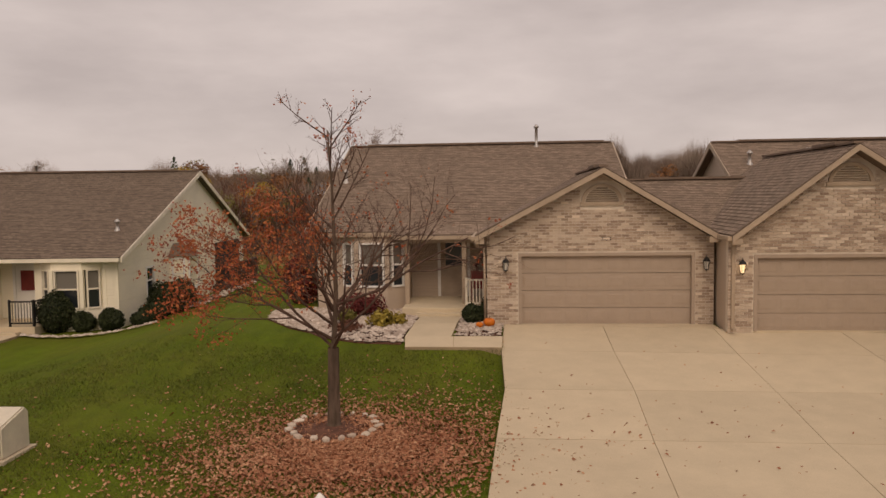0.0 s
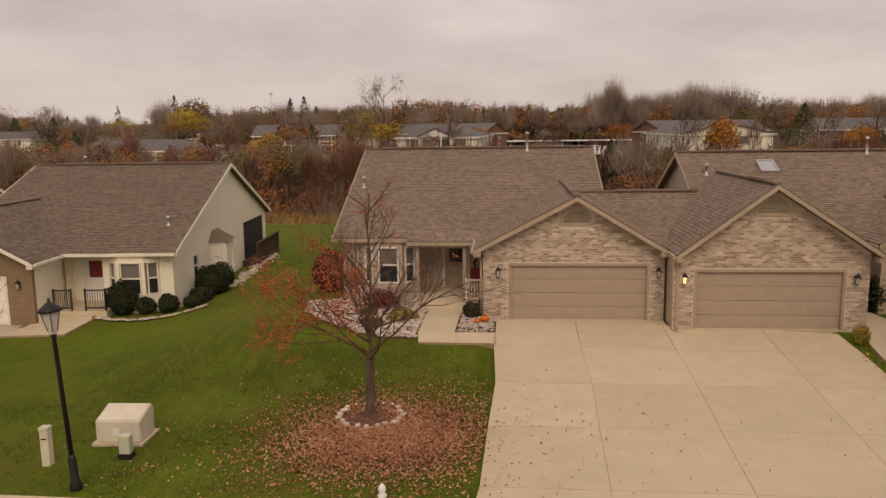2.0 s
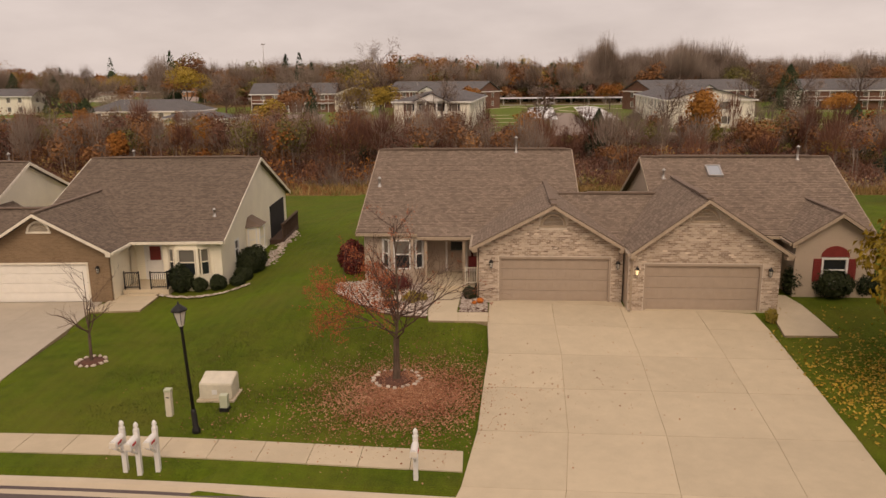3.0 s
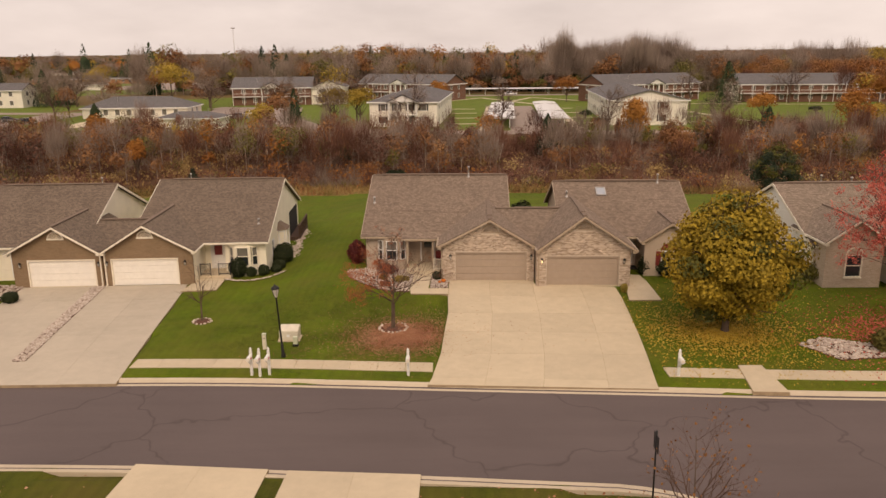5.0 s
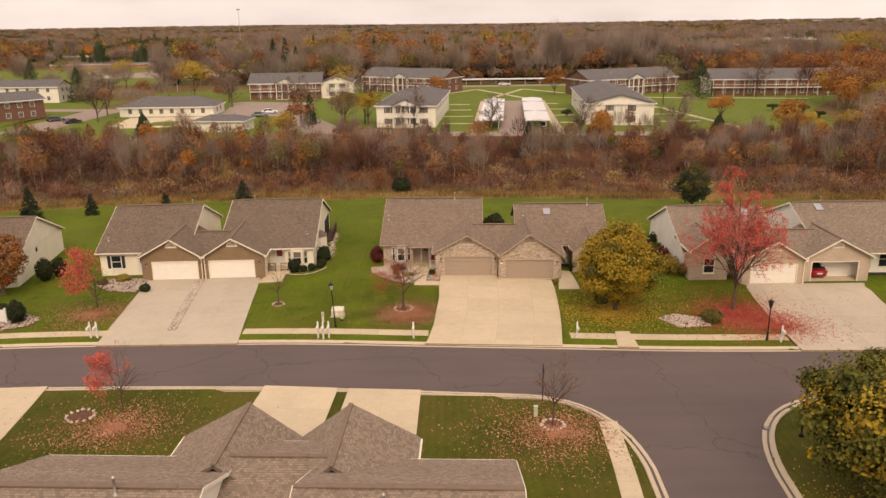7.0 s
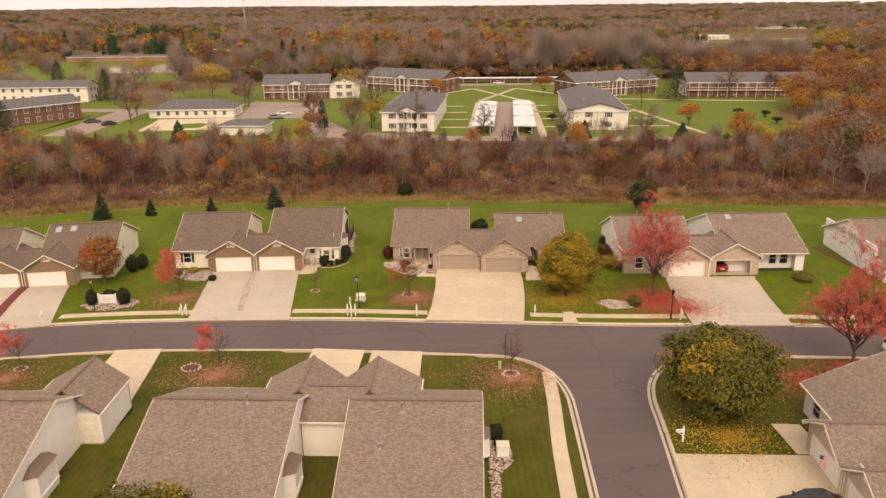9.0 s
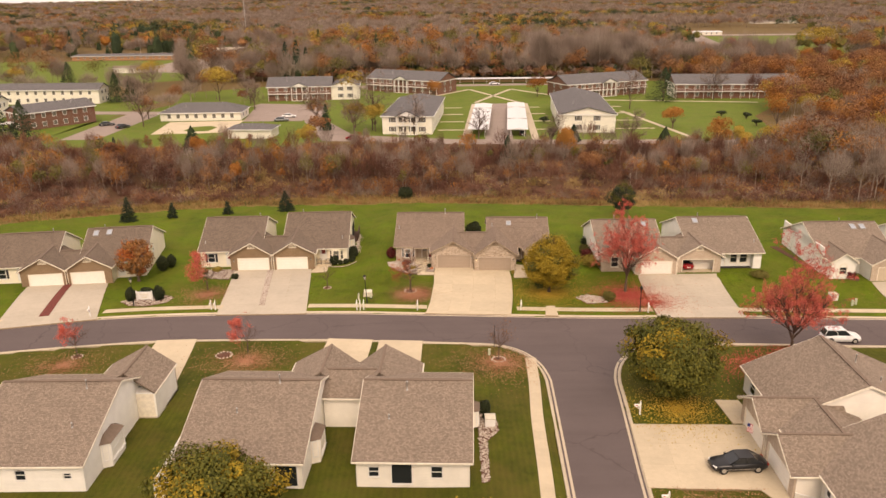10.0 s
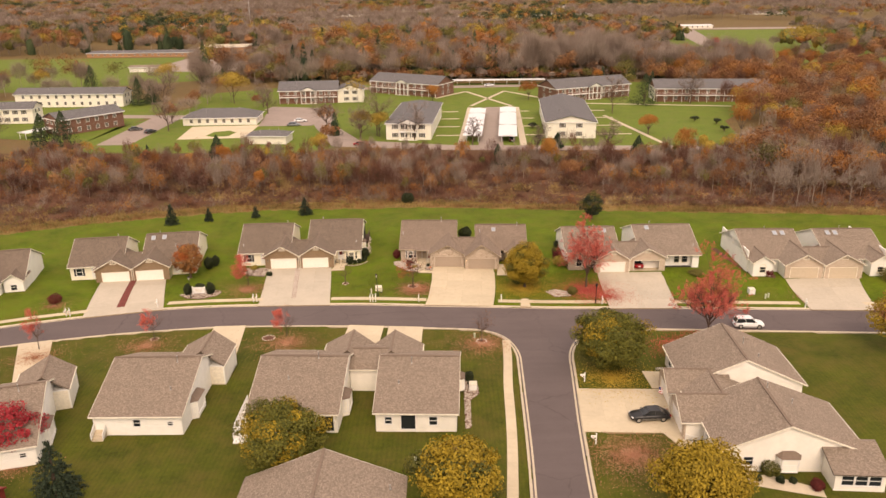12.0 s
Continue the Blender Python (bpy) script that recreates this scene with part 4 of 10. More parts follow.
def duplex(origin, rot, label, st, left, right):
    """A pair of units that share a wall between their garages. Local: x along the street, y into the lot."""
    home = thing("house", pose(*origin, 0, 0, rot), label, "house", "duplex houses along the street")
    for s, u in ((-1, left), (1, right)):
        if not u:
            continue
        g0, g1, gy, gp, ge, gz = u["g0"], u["g1"], u["gy"], u["gp"], u["ge"], u["gz"]
        d0, d1, dh = u["d0"], u["d1"], u.get("dh", 2.08)

        def X(a, b):
            return (min(s * a, s * b), max(s * a, s * b))
        # garage box
        xa, xb = X(g0, g1)
        da, db = X(d0, d1)
        back = u["gb"]
        wb = bmesh.new()
        wall_x(wb, xa, xb, gy, 0, ge, [(da, db, -1, dh)], 0.2)
        part("gable", prism(bmesh.new(), [(xa, ge), (xb, ge), (s * gp, gz - 0.05)], 1, gy, gy + 0.2), u.get("front", st["front"]), home)
        part("wall", wb, u.get("front", st["front"]), home, u.get("front_label", ""))
        for x, q in ((xa, 1), (xb, -1)):
            part("wall", wall_y(bmesh.new(), gy + 0.2, back, x, -0.4, ge, (), 0.18, q), u.get("side", st["siding"]), home)
        part("ceiling", bx(xa + 0.18, xb - 0.18, gy + 0.2, back, ge - 0.12, ge), M_WHITE, home)
        part("garage_floor", bx(xa, xb, gy + 0.02, back, -0.3, 0.03), M_CONCRETE, home)
        part("back_wall", bx(xa + 0.18, xb - 0.18, back - 0.1, back, 0.03, ge - 0.12), M_TRIM_CREAM, home)
        # trim round the garage door
        tb = bmesh.new()
        tc = st["door_trim"]
        box(tb, da, da + 0.09, gy - 0.02, gy + 0.16, 0.03, dh)
        box(tb, db - 0.09, db, gy - 0.02, gy + 0.16, 0.03, dh)
        box(tb, da + 0.09, db - 0.09, gy - 0.02, gy + 0.16, dh - 0.09, dh)
        part("door_trim", tb, tc, home)
        if not u.get("open"):
            garage_door(home, da + 0.09, db - 0.09, gy + 0.11, dh - 0.09, u.get("gdoor", st["gdoor"]))
        xo, xi = s * (g1 + 0.32), s * (g0 - 0.02)
        ra, rb = min(xo, xi), max(xo, xi)
        gable_y(home, st["roof"], st["trim"], ra, s * gp, rb, gy - 0.45, u["gr"], ge, gz, (gy + 0.6, gy + 2.2) if st.get("vents") else None)
        attic_vent(home, s * gp, gy, gz - 0.98, 0.95, st["vent"])
        # main body
        LAP[0] = True
        m0, m1, yf, yr, yb, zf, zr, zb = (u[k] for k in ("m0", "m1", "yf", "yr", "yb", "zf", "zr", "zb"))
        xa, xb = X(m0, m1)
        wf, wk = yf + 0.45, yb - 0.45      # front and back walls
        zwf = zf + 0.45 * (zr - zf) / (yr - yf) - 0.12
        zwb = zb + 0.45 * (zr - zb) / (yb - yr) - 0.12
        gable_x(home, st["roof"], st["trim"], xa - 0.3, xb + 0.3, yf, yr, yb, zf, zr, zb, caps=u.get("caps", (0.1, 0.9)))
        base = u.get("base", -0.5)
        for x, q in ((xa, 1), (xb, -1)):
            outer = (q == 1) == (s == -1)
            wl_ = bmesh.new()
            holes = [(h[0] - h[2] / 2, h[0] + h[2] / 2, h[1], h[1] + h[3]) for h in u.get("side_windows", ())] if outer else ()
            wall_y(wl_, wf, wk, x, base, min(zwf, zwb), holes, 0.18, q)
            lowz = min(zwf, zwb)
            outline = [(wf, lowz)] + ([(wf, zwf)] if zwf > lowz + 0.01 else []) + [(yr, zr - 0.14)] + ([(wk, zwb)] if zwb > lowz + 0.01 else []) + [(wk, lowz)]
            gb = prism(bmesh.new(), outline, 0, min(x, x + q * 0.18), max(x, x + q * 0.18))
            lap_gable(gb, 0, x, -q, outline)
            bmesh.ops.remove_doubles(gb, verts=gb.verts[:], dist=0.0005)
            part("gable", gb, u.get("gable", st["siding"]), home)
            part("wall", wl_, u.get("gable", st["siding"]), home)
            if outer:
                for yy, zz, w, h in u.get("side_windows", ()):
                    window(home, Matrix.Translation((x, yy, zz)) @ pose(0, 0, 0, 0, 0, -90 * q), w, h, st["wtrim"])
        fh, fw = [], []
        for kind, cu, z, w, h in u.get("front_items", ()):
            fh.append((s * cu - w / 2, s * cu + w / 2, z, z + h))
        rec = u.get("porch")            # (u0, u1, depth) of a recessed entry
        if rec:
            p0, p1 = X(rec[0], rec[1])
            for a, b in ((xa + 0.18, p0), (p1, xb - 0.18)):
                if b - a > 0.05:
                    part("wall", wall_x(bmesh.new(), a, b, wf, base, zwf, [h for h in fh if a < (h[0] + h[1]) / 2 < b]), st["siding"], home)
            part("wall", wall_x(bmesh.new(), p0, p1, wf + rec[2], base, zwf, [h for h in fh if p0 < (h[0] + h[1]) / 2 < p1]), st["siding"], home)
            for x, q in ((p0, -1), (p1, 1)):
                part("wall", wall_y(bmesh.new(), wf + 0.18, wf + rec[2], x, base, zwf, (), 0.14, q), st["siding"], home)
        else:
            part("wall", wall_x(bmesh.new(), xa + 0.18, xb - 0.18, wf, base, zwf, fh), st["siding"], home)
        for kind, cu, z, w, h in u.get("front_items", ()):
            inside = rec and rec[0] < cu < rec[1]
            m = Matrix.Translation((s * cu, wf + (rec[2] if inside else 0), z))
            if kind == "door":
                door(home, m, w - 0.2, h - 0.1, st.get("door"), True, st["wtrim"], st.get("door_pane"))
            elif kind == "shut":
                window(home, m, w, h, st["wtrim"], st.get("shutter", M_SHUTTER))
            else:
                window(home, m, w, h, st["wtrim"])
        bb = bmesh.new()
        bw = u.get("back_windows", ())
        wall_x(bb, xa + 0.18, xb - 0.18, wk, u.get("back_base", base), zwb, [(s * h[0] - h[2] / 2, s * h[0] + h[2] / 2, h[1], h[1] + h[3]) for h in bw], 0.18, -1)
        part("wall", bb, st["siding"], home)
        for cu, z, w, h in bw:
            window(home, Matrix.Translation((s * cu, wk, z)) @ pose(0, 0, 0, 0, 0, 180), w, h, st["wtrim"], sash=h < 1.6)
        LAP[0] = False
        part("floor", bx(xa + 0.18, xb - 0.18, wf + 0.18, wk - 0.18, base, 0.05), M_DARK, home)
        part("foundation", bx(xa + 0.02, xb - 0.02, wf + 0.02, wk - 0.02, base - 1.2, base), M_KERB, home)
        # fittings
        for x, y, h in u.get("pipes", ()):
            z = zf + (y - yf) * (zr - zf) / (yr - yf) if y < yr else zb + (yb - y) * (zr - zb) / (yb - yr)
            roof_pipe(home, s * x, y, z, h)
        for x, y, w, d in u.get("skylights", ()):
            k = (zr - zf) / (yr - yf) if y < yr else -(zr - zb) / (yb - yr)
            z = (zf + (y - yf) * k) if y < yr else zb + (yb - y) * (zr - zb) / (yb - yr)
            m = Matrix.Translation((s * x, y, z)) @ Matrix.Rotation(math.atan(k), 4, "X")
            fr = bmesh.new()
            for a in ((-w / 2, -w / 2 + 0.07, -d / 2, d / 2), (w / 2 - 0.07, w / 2, -d / 2, d / 2), (-w / 2 + 0.07, w / 2 - 0.07, -d / 2, -d / 2 + 0.07), (-w / 2 + 0.07, w / 2 - 0.07, d / 2 - 0.07, d / 2)):
                box(fr, *a, 0, 0.14)
            sk = part("skylight", turned(fr, m), M_STEEL, home)
            part("pane", turned(bx(-w / 2 + 0.07, w / 2 - 0.07, -d / 2 + 0.07, d / 2 - 0.07, 0.09, 0.11), m), M_SKYGLASS, sk)
        if not u.get("no_spout"):
            downspout(home, s * (g0 + 0.12), gy, 0, ge - 0.15, st["trim"])
        if u.get("bay"):
            bay(home, s, u, st, wf, base, zwf)
        if u.get("entry"):
            entry_gable(home, s, u, st, wf, base)
        if u.get("side_bay"):
            side_bay(home, s, u, st, xb if s > 0 else xa, base)
        if u.get("inner_bay"):
            side_bay(home, -s, dict(side_bay=u["inner_bay"], bay_down=True), st, xa if s > 0 else xb, base)
    if st.get("mid"):
        a, b, y, z, run, drop = st["mid"]
        gable_x(home, st["roof"], st["trim"], a, b, y - run, y, y + run, z - drop, z, z - drop, caps=(0.25, 0.85), ends=(False, False))
        part("wall", bx(a + 0.6, b - 0.6, y + run - 0.6, y + run - 0.42, -0.5, z - drop + 0.05), st["siding"], home)
    return home


def bay(home, s, u, st, wf, base, ztop):
    """A canted bay window on the front wall: three windows, siding below and above."""
    ztop = u["zf"] - 0.02
    c, half, out, cant = u["bay"]
    y = wf - out
    pts = [(s * (c - half - cant), wf), (s * (c - half), y), (s * (c + half), y), (s * (c + half + cant), wf)]
    z0, z1 = u.get("bay_z", (0.85, 2.25))
    low, top = bmesh.new(), bmesh.new()
    prism(low, pts, 2, base, z0)
    prism(top, pts, 2, z1, ztop)
    part("wall", low, st["siding"], home)
    part("wall", top, st["siding"], home)
    # Added dark block inside the bay stands in for the unlit room.
    inner = bmesh.new()
    prism(inner, [(p[0] * 0.5 + s * c * 0.5, p[1] * 0.5 + wf * 0.5) for p in pts], 2, z0, z1)
    part("dark_room_block", inner, M_DARK, home)
    for a, b in zip(pts, pts[1:]):
        a, b = Vector((*a, 0)), Vector((*b, 0))
        mid, d = (a + b) / 2, b - a
        ang = math.degrees(math.atan2(d.y, d.x))
        if s < 0:
            ang += 180
        window(home, pose(mid.x, mid.y, z0 + 0.02, 0, 0, ang), d.length - (0.3 if abs(d.y) < 0.05 else 0.42), z1 - z0 - 0.06, st.get("bay_trim", st["wtrim"]), sill=False, t=0.055, upper=M_BLIND_SKY)
    for p in pts:
        part("corner_post", bx(p[0] - 0.07, p[0] + 0.07, p[1] - 0.05, p[1] + 0.09, z0, z1), st["siding"], home)


def entry_gable(home, s, u, st, wf, base):
    """A projecting room with its own gable and an arched window."""
    c, half, out, ze, zp, shut = u["entry"]
    y = wf - out
    xa, xb = s * c - half, s * c + half
    bm = bmesh.new()
    wh = max(1.0, ze - 1.75)
    wall_x(bm, xa, xb, y, base, ze, [(s * c - 0.5, s * c + 0.5, 0.75, 0.75 + wh)], 0.18)
    part("wall", bm, u.get("entry_mat", st["siding"]), home)
    part("gable", prism(bmesh.new(), [(xa, ze), (xb, ze), (s * c, zp - 0.1)], 1, y, y + 0.18), u.get("entry_mat", st["siding"]), home)
    for x, q in ((xa, 1), (xb, -1)):
        part("wall", wall_y(bmesh.new(), y + 0.18, wf, x, base, ze, (), 0.18, q), u.get("entry_mat", st["siding"]), home)
    gable_y(home, st["roof"], st["trim"], xa - 0.3, s * c, xb + 0.3, y - 0.4, wf + 3.2, ze, zp)
    window(home, Matrix.Translation((s * c, y, 0.78)), 0.98, wh, st["wtrim"], shut, True, not shut)
    if shut:
        n = 12
        ar = bmesh.new()
        prism(ar, [(s * c + 0.62 * math.cos(a), 1.9 + 0.5 * math.sin(a)) for a in np.linspace(0, math.pi, n)], 1, y - 0.05, y - 0.004)
        part("arch_panel", ar, shut, home)


def side_bay(home, s, u, st, x, base):
    """A small boxed bay with its own shed roof on a side wall."""
    y, w, out, z0, z1 = u["side_bay"]
    xo = x + s * out
    bm = bmesh.new()
    prism(bm, [(x, y - w / 2), (xo, y - w / 2 + 0.35), (xo, y + w / 2 - 0.35), (x, y + w / 2)], 2, base if u.get("bay_down") else z0 - 0.25, z1)
    part("wall", bm, st["siding"], home)
    rf = bmesh.new()
    vs = [rf.verts.new(p) for p in ((x, y - w / 2 - 0.15, z1), (xo + s * 0.15, y - w / 2 + 0.3, z1), (xo + s * 0.15, y + w / 2 - 0.3, z1), (x, y + w / 2 + 0.15, z1), (x, y - w / 4, z1 + 0.55), (x, y + w / 4, z1 + 0.55))]
    for f in ((0, 1, 4), (1, 2, 5, 4), (2, 3, 5), (0, 3, 2, 1), (0, 4, 5, 3)):
        rf.faces.new([vs[i] for i in f])
    bmesh.ops.recalc_face_normals(rf, faces=rf.faces[:])
    part("bay_roof", rf, M_CAP, home)
    window(home, pose(xo + s * 0.02, y, z0, 0, 0, 90 * s), w - 1.0, z1 - z0 - 0.15, st["wtrim"])
    for q in (-1, 1):
        a = Vector((x, y + q * w / 2, 0))
        b = Vector((xo, y + q * (w / 2 - 0.35), 0))
        mid, d = (a + b) / 2, b - a
        ang = math.degrees(math.atan2(d.y, d.x)) + (0 if (q < 0) == (s > 0) else 180)
        window(home, pose(mid.x, mid.y - 0.0, z0, 0, 0, ang), 0.4, z1 - z0 - 0.15, st["wtrim"], sill=False)


m_sg = Mat("skylight_glass", 0.15, spec=0.6)
m_sg.color((0.35, 0.38, 0.42))
M_SKYGLASS = m_sg.m

ST_C = dict(front=M_MORTAR, siding=M_SIDING_TAN, trim=M_TRIM_TAN, roof=M_SHINGLE, gdoor=M_GDOOR_TAN, door_trim=M_GDOOR_TAN, vent=M_TRIM_TAN, wtrim=M_WHITE, door=M_TRIM_TAN, vents=True, mid=(-2.6, 3.2, 4.9, 4.2, 4.3, 1.75))
ST_W = dict(front=M_BRICK_BROWN, siding=M_SIDING_CREAM, trim=M_TRIM_CREAM, roof=M_SHINGLE_W, gdoor=M_GDOOR_CREAM, door_trim=M_TRIM_CREAM, vent=M_TRIM_CREAM, wtrim=M_WHITE, door_pane=M_REDPAINT, bay_trim=M_TRIM_CREAM, mid=(-3.0, 3.0, 4.9, 4.0, 4.0, 1.7))
ST_E = dict(front=M_BRICK_GREY, siding=M_SIDING_WHITE, trim=M_TRIM_CREAM, roof=M_SHINGLE_S, gdoor=M_GDOOR_CREAM, door_trim=M_TRIM_CREAM, vent=M_TRIM_CREAM, wtrim=M_TRIM_CREAM, mid=(-3.0, 3.0, 4.9, 4.2, 4.0, 1.7))
ST_S = dict(front=M_BRICK_GREY, siding=M_SIDING_BEIGE, trim=M_TRIM_CREAM, roof=M_SHINGLE_S, gdoor=M_GDOOR_CREAM, door_trim=M_TRIM_CREAM, vent=M_TRIM_CREAM, wtrim=M_WHITE, mid=(-3.0, 3.0, 4.6, 4.6, 3.6, 1.3))


def unit(**k):
    u = dict(g0=0.04, g1=6.4, gy=0.0, gp=3.14, ge=2.62, gz=4.5, gb=7.5, gr=7.6, d0=0.58, d1=5.5, m0=1.8, m1=12.1, yf=2.5, yr=10.4, yb=18.2, zf=2.62, zr=5.88, zb=2.62)
    u.update(k)
    return u


CX, CY, CROT = 5.378, -0.18, -1.69
u_cl = unit(porch=(6.4, 9.15, 1.3), front_items=[("door", 7.65, 0.3, 1.12, 2.15)], bay=(10.2, 0.5, 0.44, 0.62), pipes=[(11.85, 6.6, 0.35), (4.6, 10.1, 0.75)], d0=0.56, d1=5.5, caps=(0.07, 0.97), no_spout=True, gable=M_SIDING_TAN)
u_cr = unit(g1=6.35, gy=-1.10, gp=3.13, gz=4.95, gr=5.6, gb=5.5, d0=0.71, d1=5.61, m0=2.3, m1=11.5, yf=2.3, yr=8.45, yb=14.6, zf=2.65, zr=5.66, zb=2.9, entry=(9.55, 1.75, 1.5, 2.62, 3.95, M_REDPAINT), porch=(6.25, 7.8, 1.2), front_items=[("door", 7.0, 0.2, 1.12, 2.15)], pipes=[(2.9, 6.6, 0.35), (10.1, 8.2, 0.6)], skylights=[(5.55, 7.1, 0.75, 1.0)], gable=M_SIDING_TAN)
HOUSE_C = duplex((CX, CY, 0.0), CROT, "tan duplex with pinkish brick garages and brown shingle roofs", ST_C, u_cl, u_cr)

WZ = -1.0
u_w = dict(ge=2.68, gz=4.65, gp=3.2, g1=6.5, d0=0.55, d1=5.45, zf=2.7, zr=6.12, zb=2.7)
u_wl = unit(**u_w, yf=1.6, yr=9.4, yb=17.6, m0=2.2, m1=11.6, front_items=[("door", 7.1, 0.25, 1.1, 2.15), ("shut", 9.9, 0.85, 1.0, 1.35)], pipes=[(3.2, 9.6, 0.5), (11.0, 3.5, 0.3)])
u_wr = unit(**u_w, yf=2.0, yr=11.2, yb=19.8, m0=1.4, m1=11.4, porch=(6.5, 8.3, 0.9), front_items=[("door", 7.55, 0.3, 1.15, 2.15)], bay=(9.7, 0.55, 0.44, 0.65), pipes=[(3.6, 11.6, 0.5), (10.6, 4.4, 0.3)], side_bay=(8.6, 2.1, 0.7, 0.9, 2.3), side_windows=[(5.4, 1.0, 0.7, 1.0)])
HOUSE_W = duplex((-25.90, 2.55, WZ), 2.5, "cream duplex with brown brick gables and white garage doors", ST_W, u_wl, u_wr)

u_fl = unit(**u_w, yf=2.0, yr=8.6, yb=15.6, m0=2.4, m1=11.6, front_items=[("door", 7.3, 0.25, 1.1, 2.15), ("shut", 10.0, 0.85, 1.0, 1.35)], pipes=[(4, 9, 0.5)])
u_fr = unit(**u_w, yf=2.0, yr=9.4, yb=17.4, m0=1.4, m1=10.8, front_items=[("door", 7.3, 0.25, 1.1, 2.15)], pipes=[(3.6, 9.8, 0.5), (7.0, 6.0, 0.3)], skylights=[(2.6, 8.2, 0.8, 1.2), (4.6, 8.3, 0.8, 1.2)], side_windows=[(8.6, 2.2, 0.7, 0.9)])
HOUSE_FW = duplex((-55.80, -2.48, -1.4), 8, "cream duplex with brown brick gables and two roof skylights", ST_W, u_fl, u_fr)
ST_W2 = dict(ST_W, front=M_SIDING_WHITE, siding=M_SIDING_WHITE)
u_xr = unit(**u_w, yf=2.0, yr=8.0, yb=15.0, m0=1.4, m1=10.0, entry=(8.4, 1.6, 1.2, 2.6, 3.9, None), pipes=[(4, 9, 0.5)])
duplex((-82.76, -11.01, -1.4), 13, "pale siding duplex at the bend of the street", ST_W2, u_fl, u_xr)

u_el = unit(g1=6.2, gy=0.0, gp=3.1, d0=0.75, d1=5.4, m0=1.4, m1=11.0, yf=2.6, yr=9.6, yb=16.6, zr=5.75, entry=(9.0, 1.9, 1.6, 3.2, 4.75, None), entry_mat=M_BRICK_GREY, pipes=[(7.5, 10, 0.6), (5.0, 10.3, 0.5)], skylights=[(3.2, 8.4, 0.7, 1.1)])
u_er = unit(g1=6.6, gy=0.6, gp=3.3, d0=0.85, d1=5.6, open=True, m0=2.6, m1=13.2, yf=1.6, yr=10.0, yb=18.2, zr=5.9, front_items=[("door", 7.6, 0.2, 1.1, 2.15), ("win", 9.4, 0.7, 0.9, 1.5), ("win", 10.9, 0.7, 1.0, 1.5)], porch=(6.7, 12.0, 1.0), skylights=[(5.0, 9.0, 0.8, 1.2)], pipes=[(5.8, 10.3, 0.6), (12.6, 4.0, 0.3)])
HOUSE_E = duplex((35.35, -3.60, 0.0), 0.5, "white-sided duplex with grey brick front and one open garage", ST_E, u_el, u_er)
ST_E2 = dict(ST_E, gdoor=M_GDOOR_BEIGE)
u_2l = unit(g1=6.8, d0=0.9, d1=5.9, gp=3.4, gz=4.6, m0=2.0, m1=12.4, yf=2.8, yr=10.6, yb=18.0, zr=5.8, entry=(10.4, 1.7, 2.3, 2.7, 4.0, None), skylights=[(4.2, 9.4, 0.8, 1.2), (5.6, 9.4, 0.8, 1.2)], pipes=[(7, 11, 0.5)], side_windows=[(11.0, 3.0, 0.6, 1.0)])
HOUSE_E2 = duplex((68.84, -7.34, 0.0), -1.0, "beige duplex with brick gables and skylights", ST_E2, u_2l, u_2l)
duplex((105.30, -9.23, 0.0), -3.0, "beige duplex further along the street", ST_E2, u_2l, u_2l)

# south side, seen from behind
SB = -0.35
u_s = dict(gz=4.9, ge=2.75, g1=6.5, gp=2.9, zf=3.0, zr=5.8, zb=2.7, base=-0.7, gr=6.0, gb=6.0)
u_sr = unit(**u_s, m0=2.5, m1=13.2, yf=2.2, yr=9.2, yb=18.2, inner_bay=(12.6, 3.0, 0.8, 0.6, 2.3), back_windows=[(10.6, 1.1, 0.95, 1.0), (6.2, 1.1, 0.9, 1.0), (3.9, 0.15, 1.9, 2.0)], pipes=[(6.0, 9.6, 0.8), (9.2, 13.0, 0.35)], side_bay=(8.0, 2.2, 0.8, 0.9, 2.4))
u_sl = unit(**u_s, m0=2.1, m1=11.8, yf=2.2, yr=9.0, yb=17.8, back_windows=[(3.6, 1.0, 0.8, 0.9), (6.0, 0.3, 1.7, 1.9), (9.0, 0.9, 0.9, 1.1)], pipes=[(6.0, 10.2, 0.8), (4.6, 13.4, 0.35)], side_bay=(8.0, 2.2, 0.8, 0.9, 2.4))
HOUSE_S = duplex((-8.21, -36.66, SB), 178, "beige duplex with broad tan shingle roofs", ST_S, u_sl, u_sr)
u_s0 = unit(**u_s, m0=2.0, m1=12.6, yf=2.4, yr=9.1, yb=18.4, back_windows=[(7.4, 1.1, 0.8, 0.9), (3.4, 1.2, 0.6, 0.5)], pipes=[(4.6, 10.0, 0.8), (4.2, 14.4, 0.35)], inner_bay=(12.8, 3.6, 0.8, 0.6, 2.3))
ST_S0 = dict(ST_S, mid=None, siding=M_SIDING_WHITE)
HOUSE_S0 = duplex((-27.94, -36.46, SB), 180, "beige house with a tan gabled roof and rear steps", ST_S0, None, u_s0)
HOUSE_S00 = duplex((-47.89, -42.37, SB - 0.1), 197, "beige house with a tan roof at the bend", ST_S0, None, u_s0)

